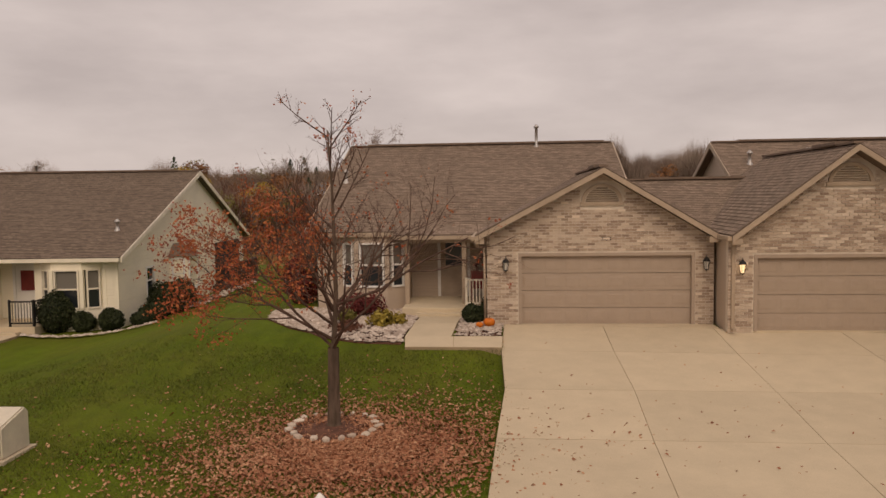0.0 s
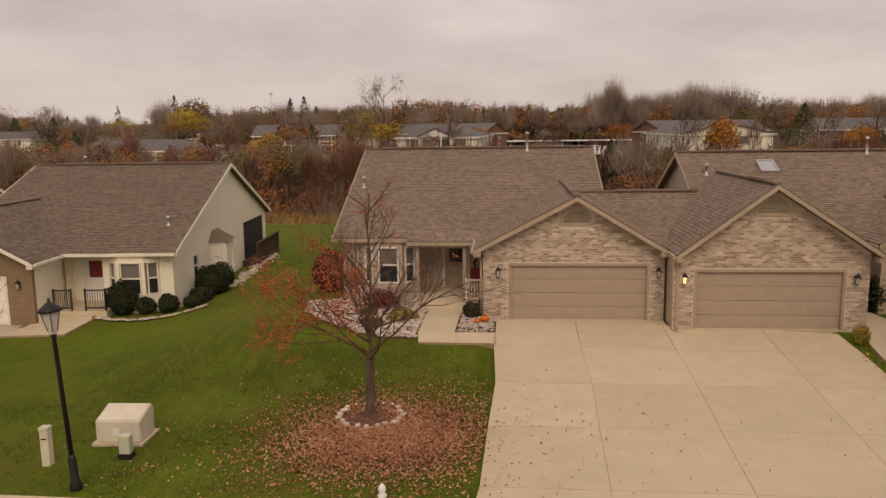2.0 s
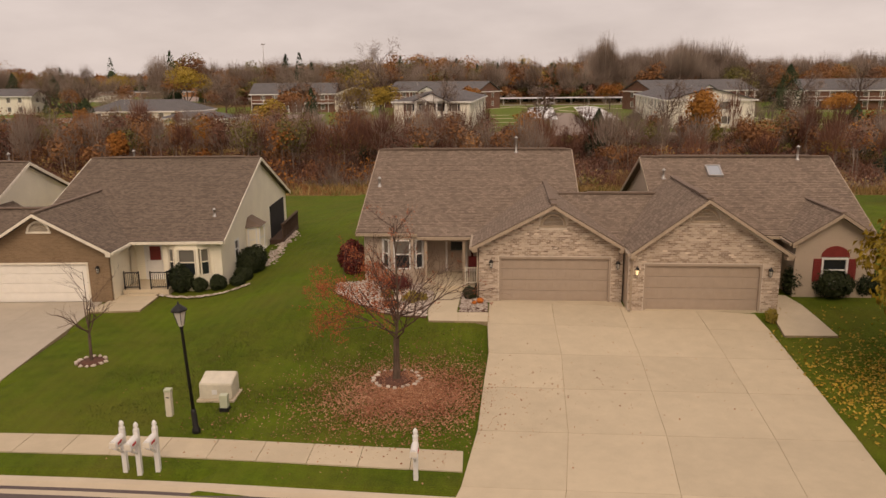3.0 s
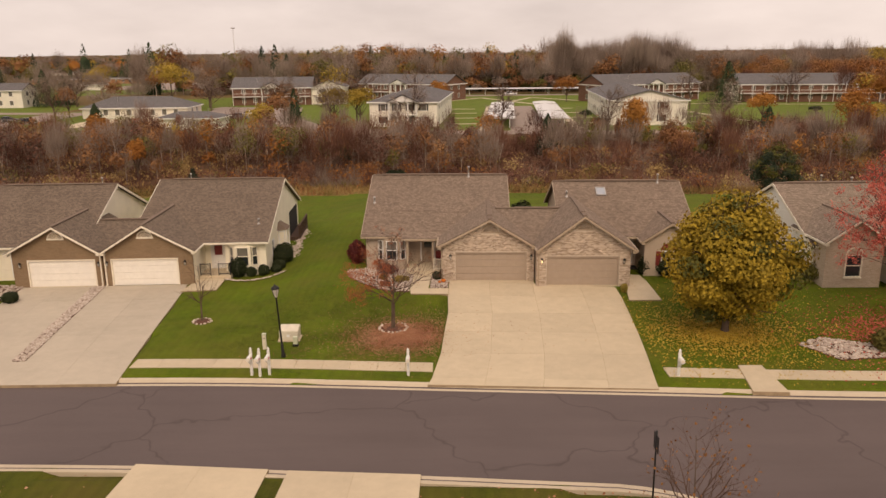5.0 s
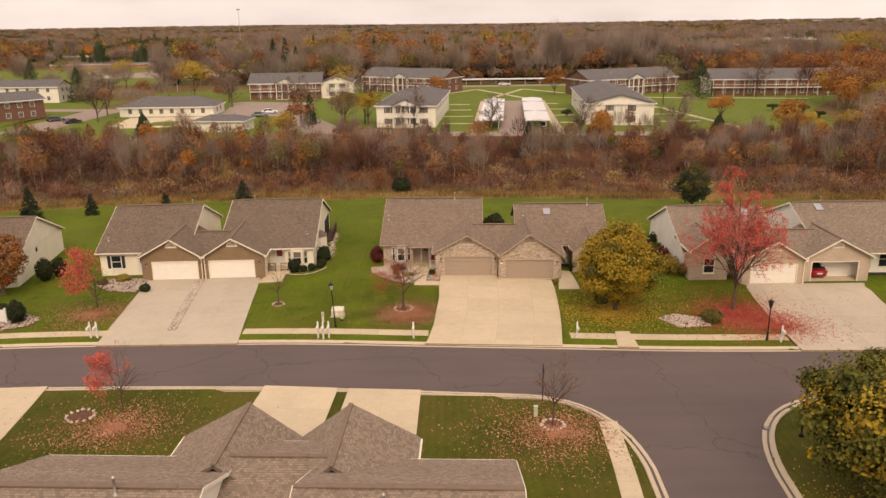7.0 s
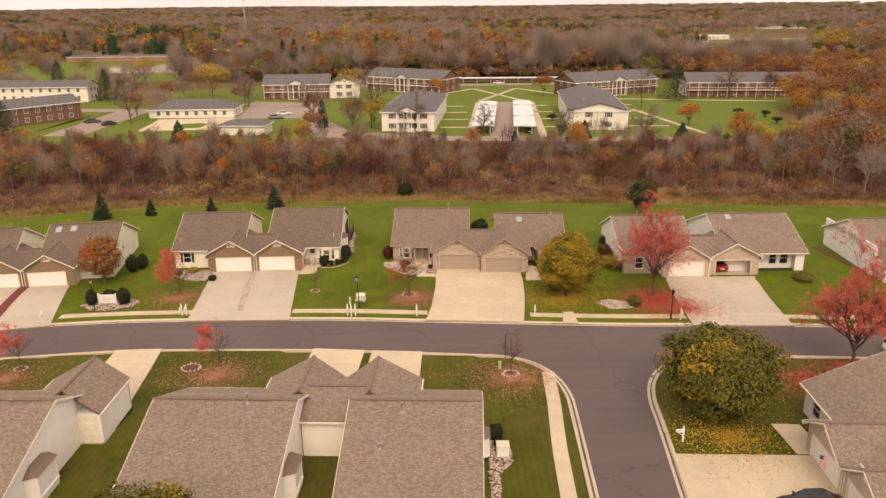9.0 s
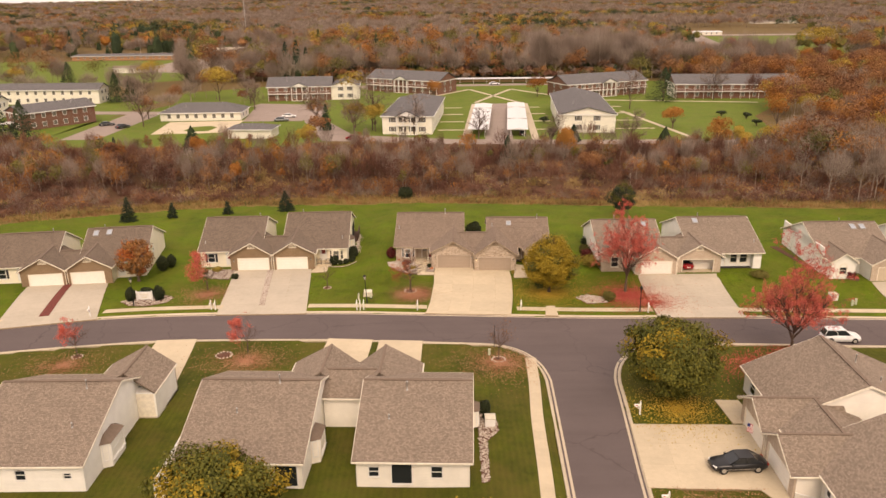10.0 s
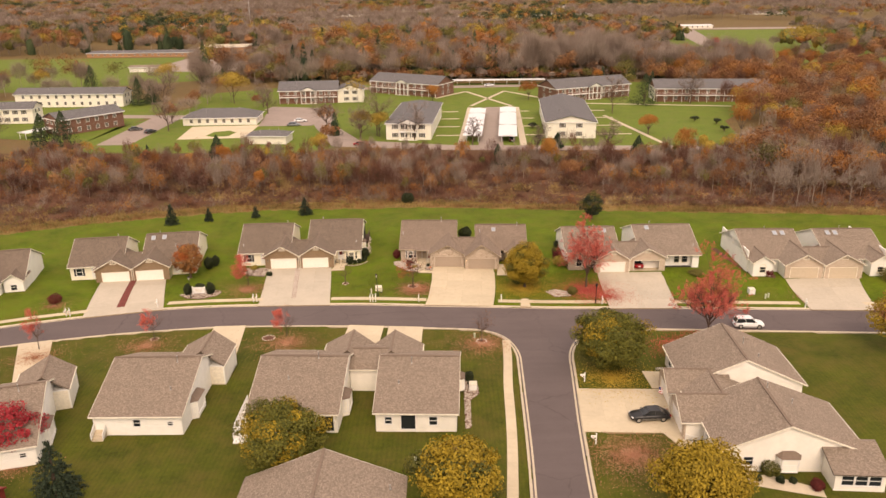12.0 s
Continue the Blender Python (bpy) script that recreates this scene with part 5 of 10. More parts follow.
ST_G = dict(ST_S, mid=(-3.0, 3.0, 5.2, 4.4, 4.0, 1.6))
u_gl = unit(g1=6.3, gp=3.1, gz=4.4, ge=2.6, m0=2.4, m1=12.6, yf=1.9, yr=9.6, yb=17.4, zf=2.7, zr=6.2, zb=2.7, pipes=[(8.0, 11.0, 0.8), (5.0, 12.0, 0.4)], front_items=[("door", 7.4, 0.2, 1.1, 2.15), ("win", 10.2, 0.8, 1.3, 1.3)])
u_gr = unit(g1=6.3, gp=3.1, gz=4.4, ge=2.6, m0=2.2, m1=12.2, yf=1.9, yr=9.4, yb=18.2, zf=2.7, zr=6.0, zb=2.7, pipes=[(4.0, 9.8, 0.6), (6.0, 12.0, 0.4)], front_items=[("door", 7.4, 0.2, 1.1, 2.15), ("win", 10.2, 0.8, 1.3, 1.3)], side_bay=(9.6, 2.6, 0.8, 0.7, 2.2), side_windows=[(5.4, 0.9, 1.0, 1.0)])
HOUSE_G = duplex((29.72, -50.45, -0.30), -92, "large beige corner duplex with tan roofs", ST_G, u_gl, u_gr)
# hip-roofed house that shows only its roof
def hip_house(cx, cy, z, wx, wy, zr, ze):
    home = thing("house", pose(cx, cy, z), "beige house with a tan hipped roof", "house")
    bm = bmesh.new()
    hx, hy = wx / 2, wy / 2
    roof_slope(bm, (-hx, -hy, ze), (-hx, hy, ze), (0, -hy + 3, zr), (0, hy - 0.01, zr), stepped=False)
    bm.free()
    bm = bmesh.new()
    roof_slope(bm, (-hx, hy, ze), (-hx, -hy, ze), (0, hy, zr), (0, -hy, zr))
    roof_slope(bm, (hx, -hy, ze), (hx, hy, ze), (0, -hy, zr), (0, hy, zr))
    roof = part("roof", bm, M_SHINGLE_S, home)
    part("ridge_cap", beam(bmesh.new(), (0, -hy, zr + 0.06), (0, hy, zr + 0.06), 0.3, 0.08), M_CAP, roof)
    for x in (-hx, hx):
        part("rake_board", beam(bmesh.new(), (x, hy + 0.03, ze), (0, hy + 0.03, zr), 0.05, 0.2), M_TRIM_CREAM, roof)
    bm = bmesh.new()
    wall_x(bm, -hx + 0.4, hx - 0.4, -hy + 0.4, -1.0, ze)
    wall_x(bm, -hx + 0.4, hx - 0.4, hy - 0.4, -1.0, ze, (), 0.18, -1)
    prism(bm, [(-hx + 0.4, ze), (hx - 0.4, ze), (0, zr - 0.2)], 1, hy - 0.58, hy - 0.4)
    wall_y(bm, -hy + 0.58, hy - 0.58, -hx + 0.4, -1.0, ze)
    wall_y(bm, -hy + 0.58, hy - 0.58, hx - 0.4, -1.0, ze, (), 0.18, -1)
    part("wall", bm, M_SIDING_BEIGE, home)
    roof_pipe(home, hx - 1.6, hy - 3.0, ze + 0.8, 0.35)
    return home


hip_house(-10.82, -74.12, -0.5, 17.0, 15.0, 6.2, 2.7)


# ---- trees ----
def tubes_arrays(branches, sides):
    """Vertices and faces of many tapered tubes at once. branches: lists of (points, radii)."""
    verts, faces, n0 = [], [], 0
    ang = np.linspace(0, 2 * np.pi, sides, endpoint=False)
    ca, sa = np.cos(ang), np.sin(ang)
    for pts, rad in branches:
        pts = np.asarray(pts, float)
        d = pts[-1] - pts[0]
        d = d / (np.linalg.norm(d) + 1e-9)
        ref = np.array([1.0, 0, 0]) if abs(d[2]) > 0.7 else np.array([0, 0, 1.0])
        s = np.cross(d, ref)
        s /= np.linalg.norm(s) + 1e-9
        t = np.cross(d, s)
        k = len(pts)
        for p, r in zip(pts, rad):
            verts.append(p + r * (ca[:, None] * s + sa[:, None] * t))
        for i in range(k - 1):
            a, b = n0 + i * sides, n0 + (i + 1) * sides
            for q in range(sides):
                faces.append((a + q, a + (q + 1) % sides, b + (q + 1) % sides, b + q))
        n0 += k * sides
    return (np.concatenate(verts) if verts else np.zeros((0, 3))), faces


def leaf_arrays(rng, centres, size, flat=0.0, normals=None):
    """Small bent leaves (two triangles each) at the centres."""
    n = len(centres)
    centres = np.asarray(centres, float)
    if normals is None:
        nrm = rng.normal(size=(n, 3))
        nrm[:, 2] = nrm[:, 2] * (1 - flat) + flat * 2.5
    else:
        nrm = np.asarray(normals) + rng.normal(size=(n, 3)) * 0.55
    nrm /= np.linalg.norm(nrm, axis=1)[:, None] + 1e-9
    a = np.cross(nrm, rng.normal(size=(n, 3)))
    a /= np.linalg.norm(a, axis=1)[:, None] + 1e-9
    b = np.cross(nrm, a)
    sz = (size * rng.uniform(0.6, 1.35, n))[:, None]
    v = np.empty((n, 4, 3))
    v[:, 0] = centres - a * sz * 0.6
    v[:, 1] = centres - b * sz * 0.42 + nrm * sz * 0.12
    v[:, 2] = centres + a * sz * 0.6
    v[:, 3] = centres + b * sz * 0.42 + nrm * sz * 0.12
    idx = np.arange(n)[:, None] * 4
    f = np.concatenate([idx + [0, 1, 2], idx + [0, 2, 3]])
    return v.reshape(-1, 3), f


class Grower:
    """Grows limbs from a trunk; keeps the limbs by level and the twig ends."""

    def __init__(self, seed, levels, kids, spread, taper=0.62, up=0.12, wander=0.12):
        self.rng = np.random.RandomState(seed)
        self.levels, self.kids, self.spread, self.taper, self.up, self.wander = levels, kids, spread, taper, up, wander
        self.limbs = [[] for _ in range(levels + 1)]
        self.twigs = []

    def limb(self, p, d, length, r, level):
        rng = self.rng
        k = 5 if level == 0 else 4 if level < 3 else 3
        pts, d = [np.array(p, float)], np.array(d, float)
        for i in range(k - 1):
            d = d + rng.normal(size=3) * self.wander + np.array([0, 0, self.up])
            d /= np.linalg.norm(d)
            pts.append(pts[-1] + d * length / (k - 1))
        rad = np.linspace(r, r * (0.35 if level else 0.3), k)
        self.limbs[level].append((pts, rad))
        if level >= self.levels:
            self.twigs.append((pts, d))
            return
        n = self.kids[level]
        for i in range(n):
            t = 0.28 + 0.72 * (i + rng.uniform(0.1, 0.9)) / n
            j = min(int(t * (k - 1)), k - 2)
            q = pts[j] + (pts[j + 1] - pts[j]) * (t * (k - 1) - j)
            dd = pts[j + 1] - pts[j]
            dd /= np.linalg.norm(dd)
            side = np.cross(dd, rng.normal(size=3))
            side /= np.linalg.norm(side) + 1e-9
            a = math.radians(self.spread[level] * rng.uniform(0.7, 1.25))
            nd = dd * math.cos(a) + side * math.sin(a)
            self.limb(q, nd, length * self.taper * rng.uniform(0.7, 1.15) * (1.15 - 0.45 * t), r * 0.52 * (1.1 - 0.5 * t), level + 1)


def tree_thing(name, x, y, label, group=""):
    return thing(name, pose(x, y, ground(x, y)), label, "tree", group)


def woody(g, top, bark, base=None):
    """The trunk part and the branches of a grown tree."""
    v, f = tubes_arrays(([base] if base else []) + g.limbs[0], 9)
    soup("trunk", v, f, [bark], parent=top, smooth=True)
    v0, f0, n0 = [], [], 0
    for lev in range(1, g.levels + 1):
        v, f = tubes_arrays(g.limbs[lev], 5 if lev == 1 else 4 if lev == 2 else 3)
        v0.append(v)
        f0 += [tuple(i + n0 for i in q) for q in f]
        n0 += len(v)
    soup("branch_work", np.concatenate(v0), f0, [M_TWIG if bark is M_BARK else bark], parent=top)


def bare_tree(name, x, y, h, seed, label, leaf=None, where=None, n_leaf=0, size=0.1, fork=0.24, mains=6, main_len=0.5, r=0.13, levels=4, kids=(5, 5, 5, 4), spread=(48, 45, 42, 40), bark=None, rise=0.35, group="", lead_taper=0.62, thin=0.5):
    """A small street tree: trunk with a leader, wide limbs, fine twigs and, where asked, the last leaves."""
    bark = bark or M_BARK
    top = tree_thing(name, x, y, label, group)
    g = Grower(seed, levels, kids, spread, up=0.07)
    rng = g.rng
    hf = h * fork
    base = ([(0, 0, -0.1), (0, 0, 0.12), (0.01, 0, hf * 0.5), (0.02, 0.01, hf * 1.02)], [r * 1.7, r * 1.12, r * 0.95, r * 0.9])
    lead = np.array([0.02, 0.01, hf])
    g.taper = lead_taper
    g.wander *= 0.25
    g.limb(lead, (0.02, 0.02, 1), h - hf, r * 0.45, 0)
    g.taper, g.wander = 0.62, 0.12
    for i in range(mains):
        a = 2 * math.pi * (i + rng.uniform(-0.25, 0.25)) / mains
        t = rng.uniform(0, 0.22)
        d = np.array([math.cos(a), math.sin(a), rise * rng.uniform(0.6, 1.7)])
        g.limb(lead + np.array([0, 0, (h - hf) * t]), d / np.linalg.norm(d), h * main_len * rng.uniform(0.8, 1.15), r * thin, 1)
    woody(g, top, bark, base)
    if leaf and n_leaf:
        pts = []
        for tw, d in g.twigs:
            for q in tw[1:]:
                if where is None or where(q, rng):
                    pts.append(q)
        pts = np.array(pts)
        if len(pts):
            pick = pts[rng.randint(0, len(pts), n_leaf)] + rng.normal(size=(n_leaf, 3)) * size * 1.5
            v, f = leaf_arrays(rng, pick, size)
            soup("crown", v, f, [leaf], parent=top)
    return top


def leafy_tree(name, x, y, h, w, seed, label, leaf, clumps=70, per=110, size=0.2, low=0.16, bark=None, r=0.2, second=None, share=0.0, squash=0.9, group=""):
    """A full-crowned tree: limbs inside and many clumps of leaves with gaps and an uneven outline."""
    bark = bark or M_BARK
    top = tree_thing(name, x, y, label, group)
    g = Grower(seed, 2, (6, 4, 0), (45, 42, 40), up=0.1)
    rng = g.rng
    hf = h * low
    base = ([(0, 0, -0.1), (0, 0, 0.2), (0.02, 0, hf * 1.1)], [r * 1.6, r * 1.1, r])
    g.limb(np.array([0.02, 0, hf]), (0, 0.02, 1), (h - hf) * 0.8, r * 0.8, 0)
    for i in range(6):
        a = i * 1.05 + rng.uniform(-0.3, 0.3)
        d = np.array([math.cos(a), math.sin(a), rng.uniform(0.5, 1.2)])
        g.limb(np.array([0.02, 0, hf * 1.1]), d / np.linalg.norm(d), w * 0.42, r * 0.5, 1)
    woody(g, top, bark, base)
    cz, rz, rx = hf + (h - hf) * 0.5, (h - hf) * 0.5, w * 0.5
    cs, ns, mi = [], [], []
    for i in range(clumps):
        zz = 1 - 2 * (i + 0.5) / clumps
        a = i * 2.39996 + rng.uniform(-0.3, 0.3)
        q = math.sqrt(max(0, 1 - zz * zz))
        k = rng.uniform(0.62, 0.98)
        lobe = 1.0 + 0.13 * math.sin(3 * a + seed) + 0.1 * math.sin(5 * a + 2 * zz + seed)
        narrow = 1.0 - 0.25 * max(0, zz) - 0.12 * max(0.0, -zz)
        c = np.array([q * math.cos(a) * rx * k * lobe * narrow, q * math.sin(a) * rx * k * lobe * narrow, cz + zz * rz * k])
        cr = w * rng.uniform(0.085, 0.15)
        m = int(per * rng.uniform(0.6, 1.3))
        d = rng.normal(size=(m, 3))
        d /= np.linalg.norm(d, axis=1)[:, None]
        d[:, 2] = d[:, 2] * 0.8 + 0.2
        cs.append(c + d * cr * rng.uniform(0.55, 1.08, m)[:, None] * np.array([1.15, 1.15, squash]))
        out = c - np.array([0, 0, cz])
        ns.append(d * 0.8 + out / (np.linalg.norm(out) + 1e-9) * 0.6 + np.array([0, 0, 0.2]))
        mi.append(np.full(m, 1 if rng.uniform() < share * (1.6 if c[2] > cz else 0.5) else 0))
    cs, ns, mi = np.concatenate(cs), np.concatenate(ns), np.concatenate(mi)
    v, f = leaf_arrays(rng, cs, size, normals=ns)
    soup("crown", v, f, [leaf, second or leaf], np.concatenate([mi, mi]), parent=top)
    return top


def conifer(x, y, h, w, seed, label="dark green spruce behind the houses", leaf=None):
    top = tree_thing("spruce_tree", x, y, label, "spruces on the back lawn")
    rng = np.random.RandomState(seed)
    v, f = tubes_arrays([([(0, 0, -0.1), (0, 0, h * 0.5), (0, 0, h)], [w * 0.05, w * 0.03, 0.01])], 7)
    soup("trunk", v, f, [M_BARK], parent=top)
    cs, ns = [], []
    tiers = int(h * 3.2)
    for i in range(tiers):
        t = i / tiers
        z = h * (0.06 + 0.94 * t)
        rr = w / 2 * (1 - t) ** 0.85 + 0.05
        for k in range(max(5, int(15 * (1 - t)) + 4)):
            a = rng.uniform(0, 2 * math.pi)
            ll = rr * rng.uniform(0.75, 1.12)
            m = int(10 + 16 * ll)
            s = rng.uniform(0.15, 1, m) ** 0.7
            p = np.stack([np.cos(a) * ll * s, np.sin(a) * ll * s, z - 0.28 * ll * s + rng.normal(size=m) * 0.05], 1) + rng.normal(size=(m, 3)) * 0.07
            cs.append(p)
            ns.append(np.tile(np.array([math.cos(a) * 0.4, math.sin(a) * 0.4, 0.9]), (m, 1)))
    v, f = leaf_arrays(rng, np.concatenate(cs), 0.16, normals=np.concatenate(ns))
    soup("crown", v, f, [leaf or L_EVER], parent=top)
    return top


def shrub(name, x, y, w, h, seed, label, leaf, size=0.07, n=1600, z=None, round_=True, group="", category="shrub"):
    """A clipped or loose bush: stems and a shell of small leaves."""
    top = thing(name, pose(x, y, ground(x, y) if z is None else z), label, category, group)
    rng = np.random.RandomState(seed)
    stems = []
    for i in range(7):
        a = rng.uniform(0, 6.28)
        stems.append(([(0.05 * math.cos(a), 0.05 * math.sin(a), -0.05), (w * 0.16 * math.cos(a), w * 0.16 * math.sin(a), h * 0.35), (w * 0.3 * math.cos(a), w * 0.3 * math.sin(a), h * 0.7)], [0.02, 0.014, 0.006]))
    v, f = tubes_arrays(stems, 4)
    soup("stem_work", v, f, [M_TWIG], parent=top)["kind"] = "stuff"
    n = int(n * 2.6)
    d = rng.normal(size=(n, 3))
    d /= np.linalg.norm(d, axis=1)[:, None]
    k = rng.uniform(0.72, 1.03, n) if round_ else rng.uniform(0.35, 1.1, n)
    lump = 1 + 0.08 * np.sin(d[:, 0] * 5 + seed) + 0.07 * np.sin(d[:, 1] * 6 + seed * 2)
    p = d * (k * lump)[:, None] * np.array([w / 2, w / 2, h * 0.52]) + np.array([0, 0, h * 0.5])
    p[:, 2] = np.maximum(p[:, 2], 0.03)
    v, f = leaf_arrays(rng, p, size * 1.3, normals=d)
    soup("foliage", v, f, [leaf], parent=top)
    return top


def litter(name, label, mat, spots, size, seed, lift=0.03, keep=None):
    """Fallen leaves, uncountable: spots are (x, y, radius, count)."""
    rng = np.random.RandomState(seed)
    cs = []
    for x, y, rad, n in spots:
        a = rng.uniform(0, 2 * math.pi, n)
        rr = rad * np.abs(rng.normal(0, 0.5, n))
        px, py = x + rr * np.cos(a) * 1.15, y + rr * np.sin(a)
        for qx, qy in zip(px, py):
            if on_road(qx, qy, 0.3) or (keep and not keep(qx, qy, rng)):
                continue
            cs.append((qx, qy, ground(qx, qy) + lift + rng.uniform(0, 0.03)))
    v, f = leaf_arrays(rng, np.array(cs), size, flat=0.75)
    ob = soup(name, v, f, [mat])
    tagged(ob, label, "fallen leaves", kind="stuff")
    return ob


# the front tree: bare on one side, its last orange leaves on the other
TX, TY = -4.00, -7.63


def west_low(q, rng):
    k = (-q[0] + 0.05) * 0.5 + (0.40 - abs(q[2] - 2.8) * 0.30) - 0.6 * sm(4.0, 5.2, q[2])
    return rng.uniform() < max(k, 0.015)


def front_tree():
    return bare_tree("front_lawn_tree", TX, TY, 5.7, 11, "young lawn tree half bare with orange leaves on one side", L_RUSSET, west_low, 7600, 0.045, fork=0.27, mains=12, main_len=0.47, r=0.12, levels=4, kids=(12, 6, 5, 4), spread=(50, 44, 42, 40), rise=0.55, lead_taper=0.40, thin=0.27)


front_tree()
bare_tree("small_bare_tree", -16.25, -5.63, 3.7, 5, "small bare lawn tree in a round stone bed", fork=0.3, mains=6, main_len=0.36, r=0.06, levels=3, kids=(6, 4, 4, 3), rise=0.8, group="young bare trees")


def west_half(q, rng):
    return rng.uniform() < 0.25 + (-q[0]) * 0.55


bare_tree("small_red_tree", -33.64, -6.17, 5.0, 21, "small tree with coral red leaves", L_RED, west_half, 2600, 0.14, fork=0.22, mains=7, main_len=0.45, r=0.09, levels=3, kids=(6, 5, 4), spread=(48, 42, 40), rise=0.6)
for q, (x, y, h) in enumerate(((-22.73, -26.94, 4.2), (-42.99, -27.56, 3.9), (-59.17, -30.72, 5.0))):
    bare_tree("small_red_tree", x, y, h, 31 + q, "small street tree, bare but for red leaves on one side", L_RED, lambda p, rng: rng.uniform() < 0.12 - p[0] * 0.6, 2400, 0.10, fork=0.3, mains=7, main_len=0.42, r=0.07, levels=3, kids=(6, 5, 4), spread=(48, 42, 40), rise=0.6, group="young street trees")
bare_tree("small_bare_tree", 7.15, -29.65, 4.4, 41, "small bare tree in a ring of white stones", L_BROWN, None, 160, 0.1, fork=0.3, mains=8, main_len=0.42, r=0.07, levels=4, kids=(5, 5, 4, 3), rise=0.8, group="young bare trees")
bare_tree("red_maple_tree", 26.53, -8.94, 10.6, 55, "tall red maple, thinning, red leaves on upright limbs", L_RED, lambda p, rng: rng.uniform() < 0.75 - 0.4 * sm(6.5, 10.5, p[2]), 30000, 0.085, fork=0.17, mains=16, main_len=0.52, r=0.17, levels=3, kids=(9, 7, 5), spread=(38, 36, 36), rise=1.7, lead_taper=0.45, thin=0.36, group="red maples")
bare_tree("red_maple_tree", 41.48, -26.17 - 2.6, 9.6, 57, "round red maple thinning at the top, beside the street", L_RED, lambda p, rng: rng.uniform() < 0.95 - 0.5 * sm(4.5, 9.0, p[2]), 34000, 0.095, fork=0.16, mains=16, main_len=0.5, r=0.19, levels=3, kids=(8, 7, 5), spread=(44, 40, 36), rise=0.95, group="red maples")
leafy_tree("yellow_maple_tree", 15.78, -8.47, 8.1, 7.3, 3, "full round maple turning yellow", L_YELLOW, clumps=130, per=250, size=0.18, second=L_GREEN, share=0.12, low=0.09)
leafy_tree("green_maple_tree", 24.51, -38.90, 8.6, 9.6, 7, "dense dark green maple with yellowing top", L_OLIVE, clumps=130, per=330, size=0.21, second=L_YELLOW, share=0.12, low=0.08)
leafy_tree("green_maple_tree", -16.64, -61.77, 8.4, 8.9, 13, "broad green maple with yellow tints on its top", L_OLIVE, clumps=130, per=330, size=0.21, second=L_YELLOW, share=0.2, low=0.08)
leafy_tree("yellow_maple_tree", 2.87, -67.59, 7.0, 8.6, 17, "yellow-green maple beside the side street", L_YELLOW, clumps=110, per=180, size=0.25, second=L_GREEN, share=0.2, low=0.08)
leafy_tree("yellow_maple_tree", 27.72, -69.93, 7.4, 9.4, 19, "golden maple on the corner lot", L_YELLOW, clumps=110, per=180, size=0.25, second=L_YELLOW, share=0.1, low=0.08)
leafy_tree("golden_tree", 67.42, -34.26, 9.0, 10.0, 23, "golden tree beside the street", L_YELLOW, clumps=80, per=100, size=0.25, second=L_BROWN, share=0.3)
leafy_tree("brown_oak_tree", -45.71, -0.89, 6.6, 5.6, 29, "small round oak with rusty brown leaves", L_BROWN, clumps=70, per=90, size=0.2, second=L_ORANGE, share=0.2)
leafy_tree("crimson_tree", -47.94, -58.02, 6.2, 6.4, 37, "dense crimson red ornamental tree", L_MAGENTA, clumps=60, per=110, size=0.2, low=0.1)
for q, (x, y, h, w) in enumerate(((-60.62, 33.27, 5.0, 3.6), (-52.85, 35.91, 3.2, 2.6), (-42.57, 38.25, 2.9, 2.4), (-31.27, 40.40, 4.3, 4.0))):
    conifer(x, y, h, w, 61 + q)
conifer(-39.74, -65.83, 7.0, 6.2, 71, "broad grey-green spruce in a lawn bed")
leafy_tree("pine_tree", 34.67, 30.22, 6.2, 5.4, 73, "dark green pine behind the houses", L_EVER, clumps=70, per=130, size=0.16, low=0.1, second=L_GREEN, share=0.3)
shrub("round_juniper", -7.43, 50.60, 3.0, 2.6, 74, "round dark green bush at the lawn's edge", L_BUSH, 0.16, 1500)

# fallen leaves
litter("fallen_leaves", "thick carpet of russet leaves under the lawn tree", L_LITTER, [(TX + 0.6, TY - 1.3, 3.2, 30000), (TX + 0.9, TY - 0.8, 4.4, 5000), (-8.75, -10.83, 4.0, 200)], 0.056, 81, keep=lambda x, y, r: x < -0.75 + 0.08 * (y + 6) or r.uniform() < 0.12)
litter("fallen_leaves", "dry brown leaves scattered over the driveway", L_LITTER, [(1.57, -8.15, 7.0, 130), (7.26, -8.20, 8.0, 70)], 0.052, 82, 0.065, keep=lambda x, y, r: -1.2 < x < 11)
litter("fallen_leaves", "yellow leaves scattered under the maple", L_LITTER_Y, [(15.72, -8.47, 6.0, 10000), (14.96, -9.27, 8.0, 3000)], 0.095, 83, keep=lambda x, y, r: x > 10.6)
litter("fallen_leaves", "red leaves carpeting lawn and driveway", L_LITTER_R, [(26.64, -10.24, 5.4, 16000), (29.31, -12.87, 5.0, 4000)], 0.10, 84, 0.05)
litter("fallen_leaves", "orange leaves under the small street trees", L_LITTER, [(-33.32, -7.81, 5.0, 5600), (-22.40, -29.22, 5.5, 6000), (-43.50, -29.97, 5.5, 4600), (-58.32, -33.70, 5.0, 3400), (7.35, -30.41, 6.0, 7600), (64.09, -13.60, 3.6, 2400), (-64.70, -14.59, 3.0, 1600), (23.06, -59.61, 7.0, 11000), (-47.85, -60.46, 3.4, 3200)], 0.10, 85, keep=lambda x, y, r: not under_drive(x, y))
litter("fallen_leaves", "red leaves on the corner lawn", L_LITTER_R, [(36.57, -32.10, 5.5, 4800), (41.84, -28.85, 3.6, 2400)], 0.13, 86)
litter("fallen_leaves", "yellow leaves under the corner maples", L_LITTER_Y, [(24.48, -41.88, 6.0, 5200), (27.62, -68.95, 5.0, 1200)], 0.12, 87)


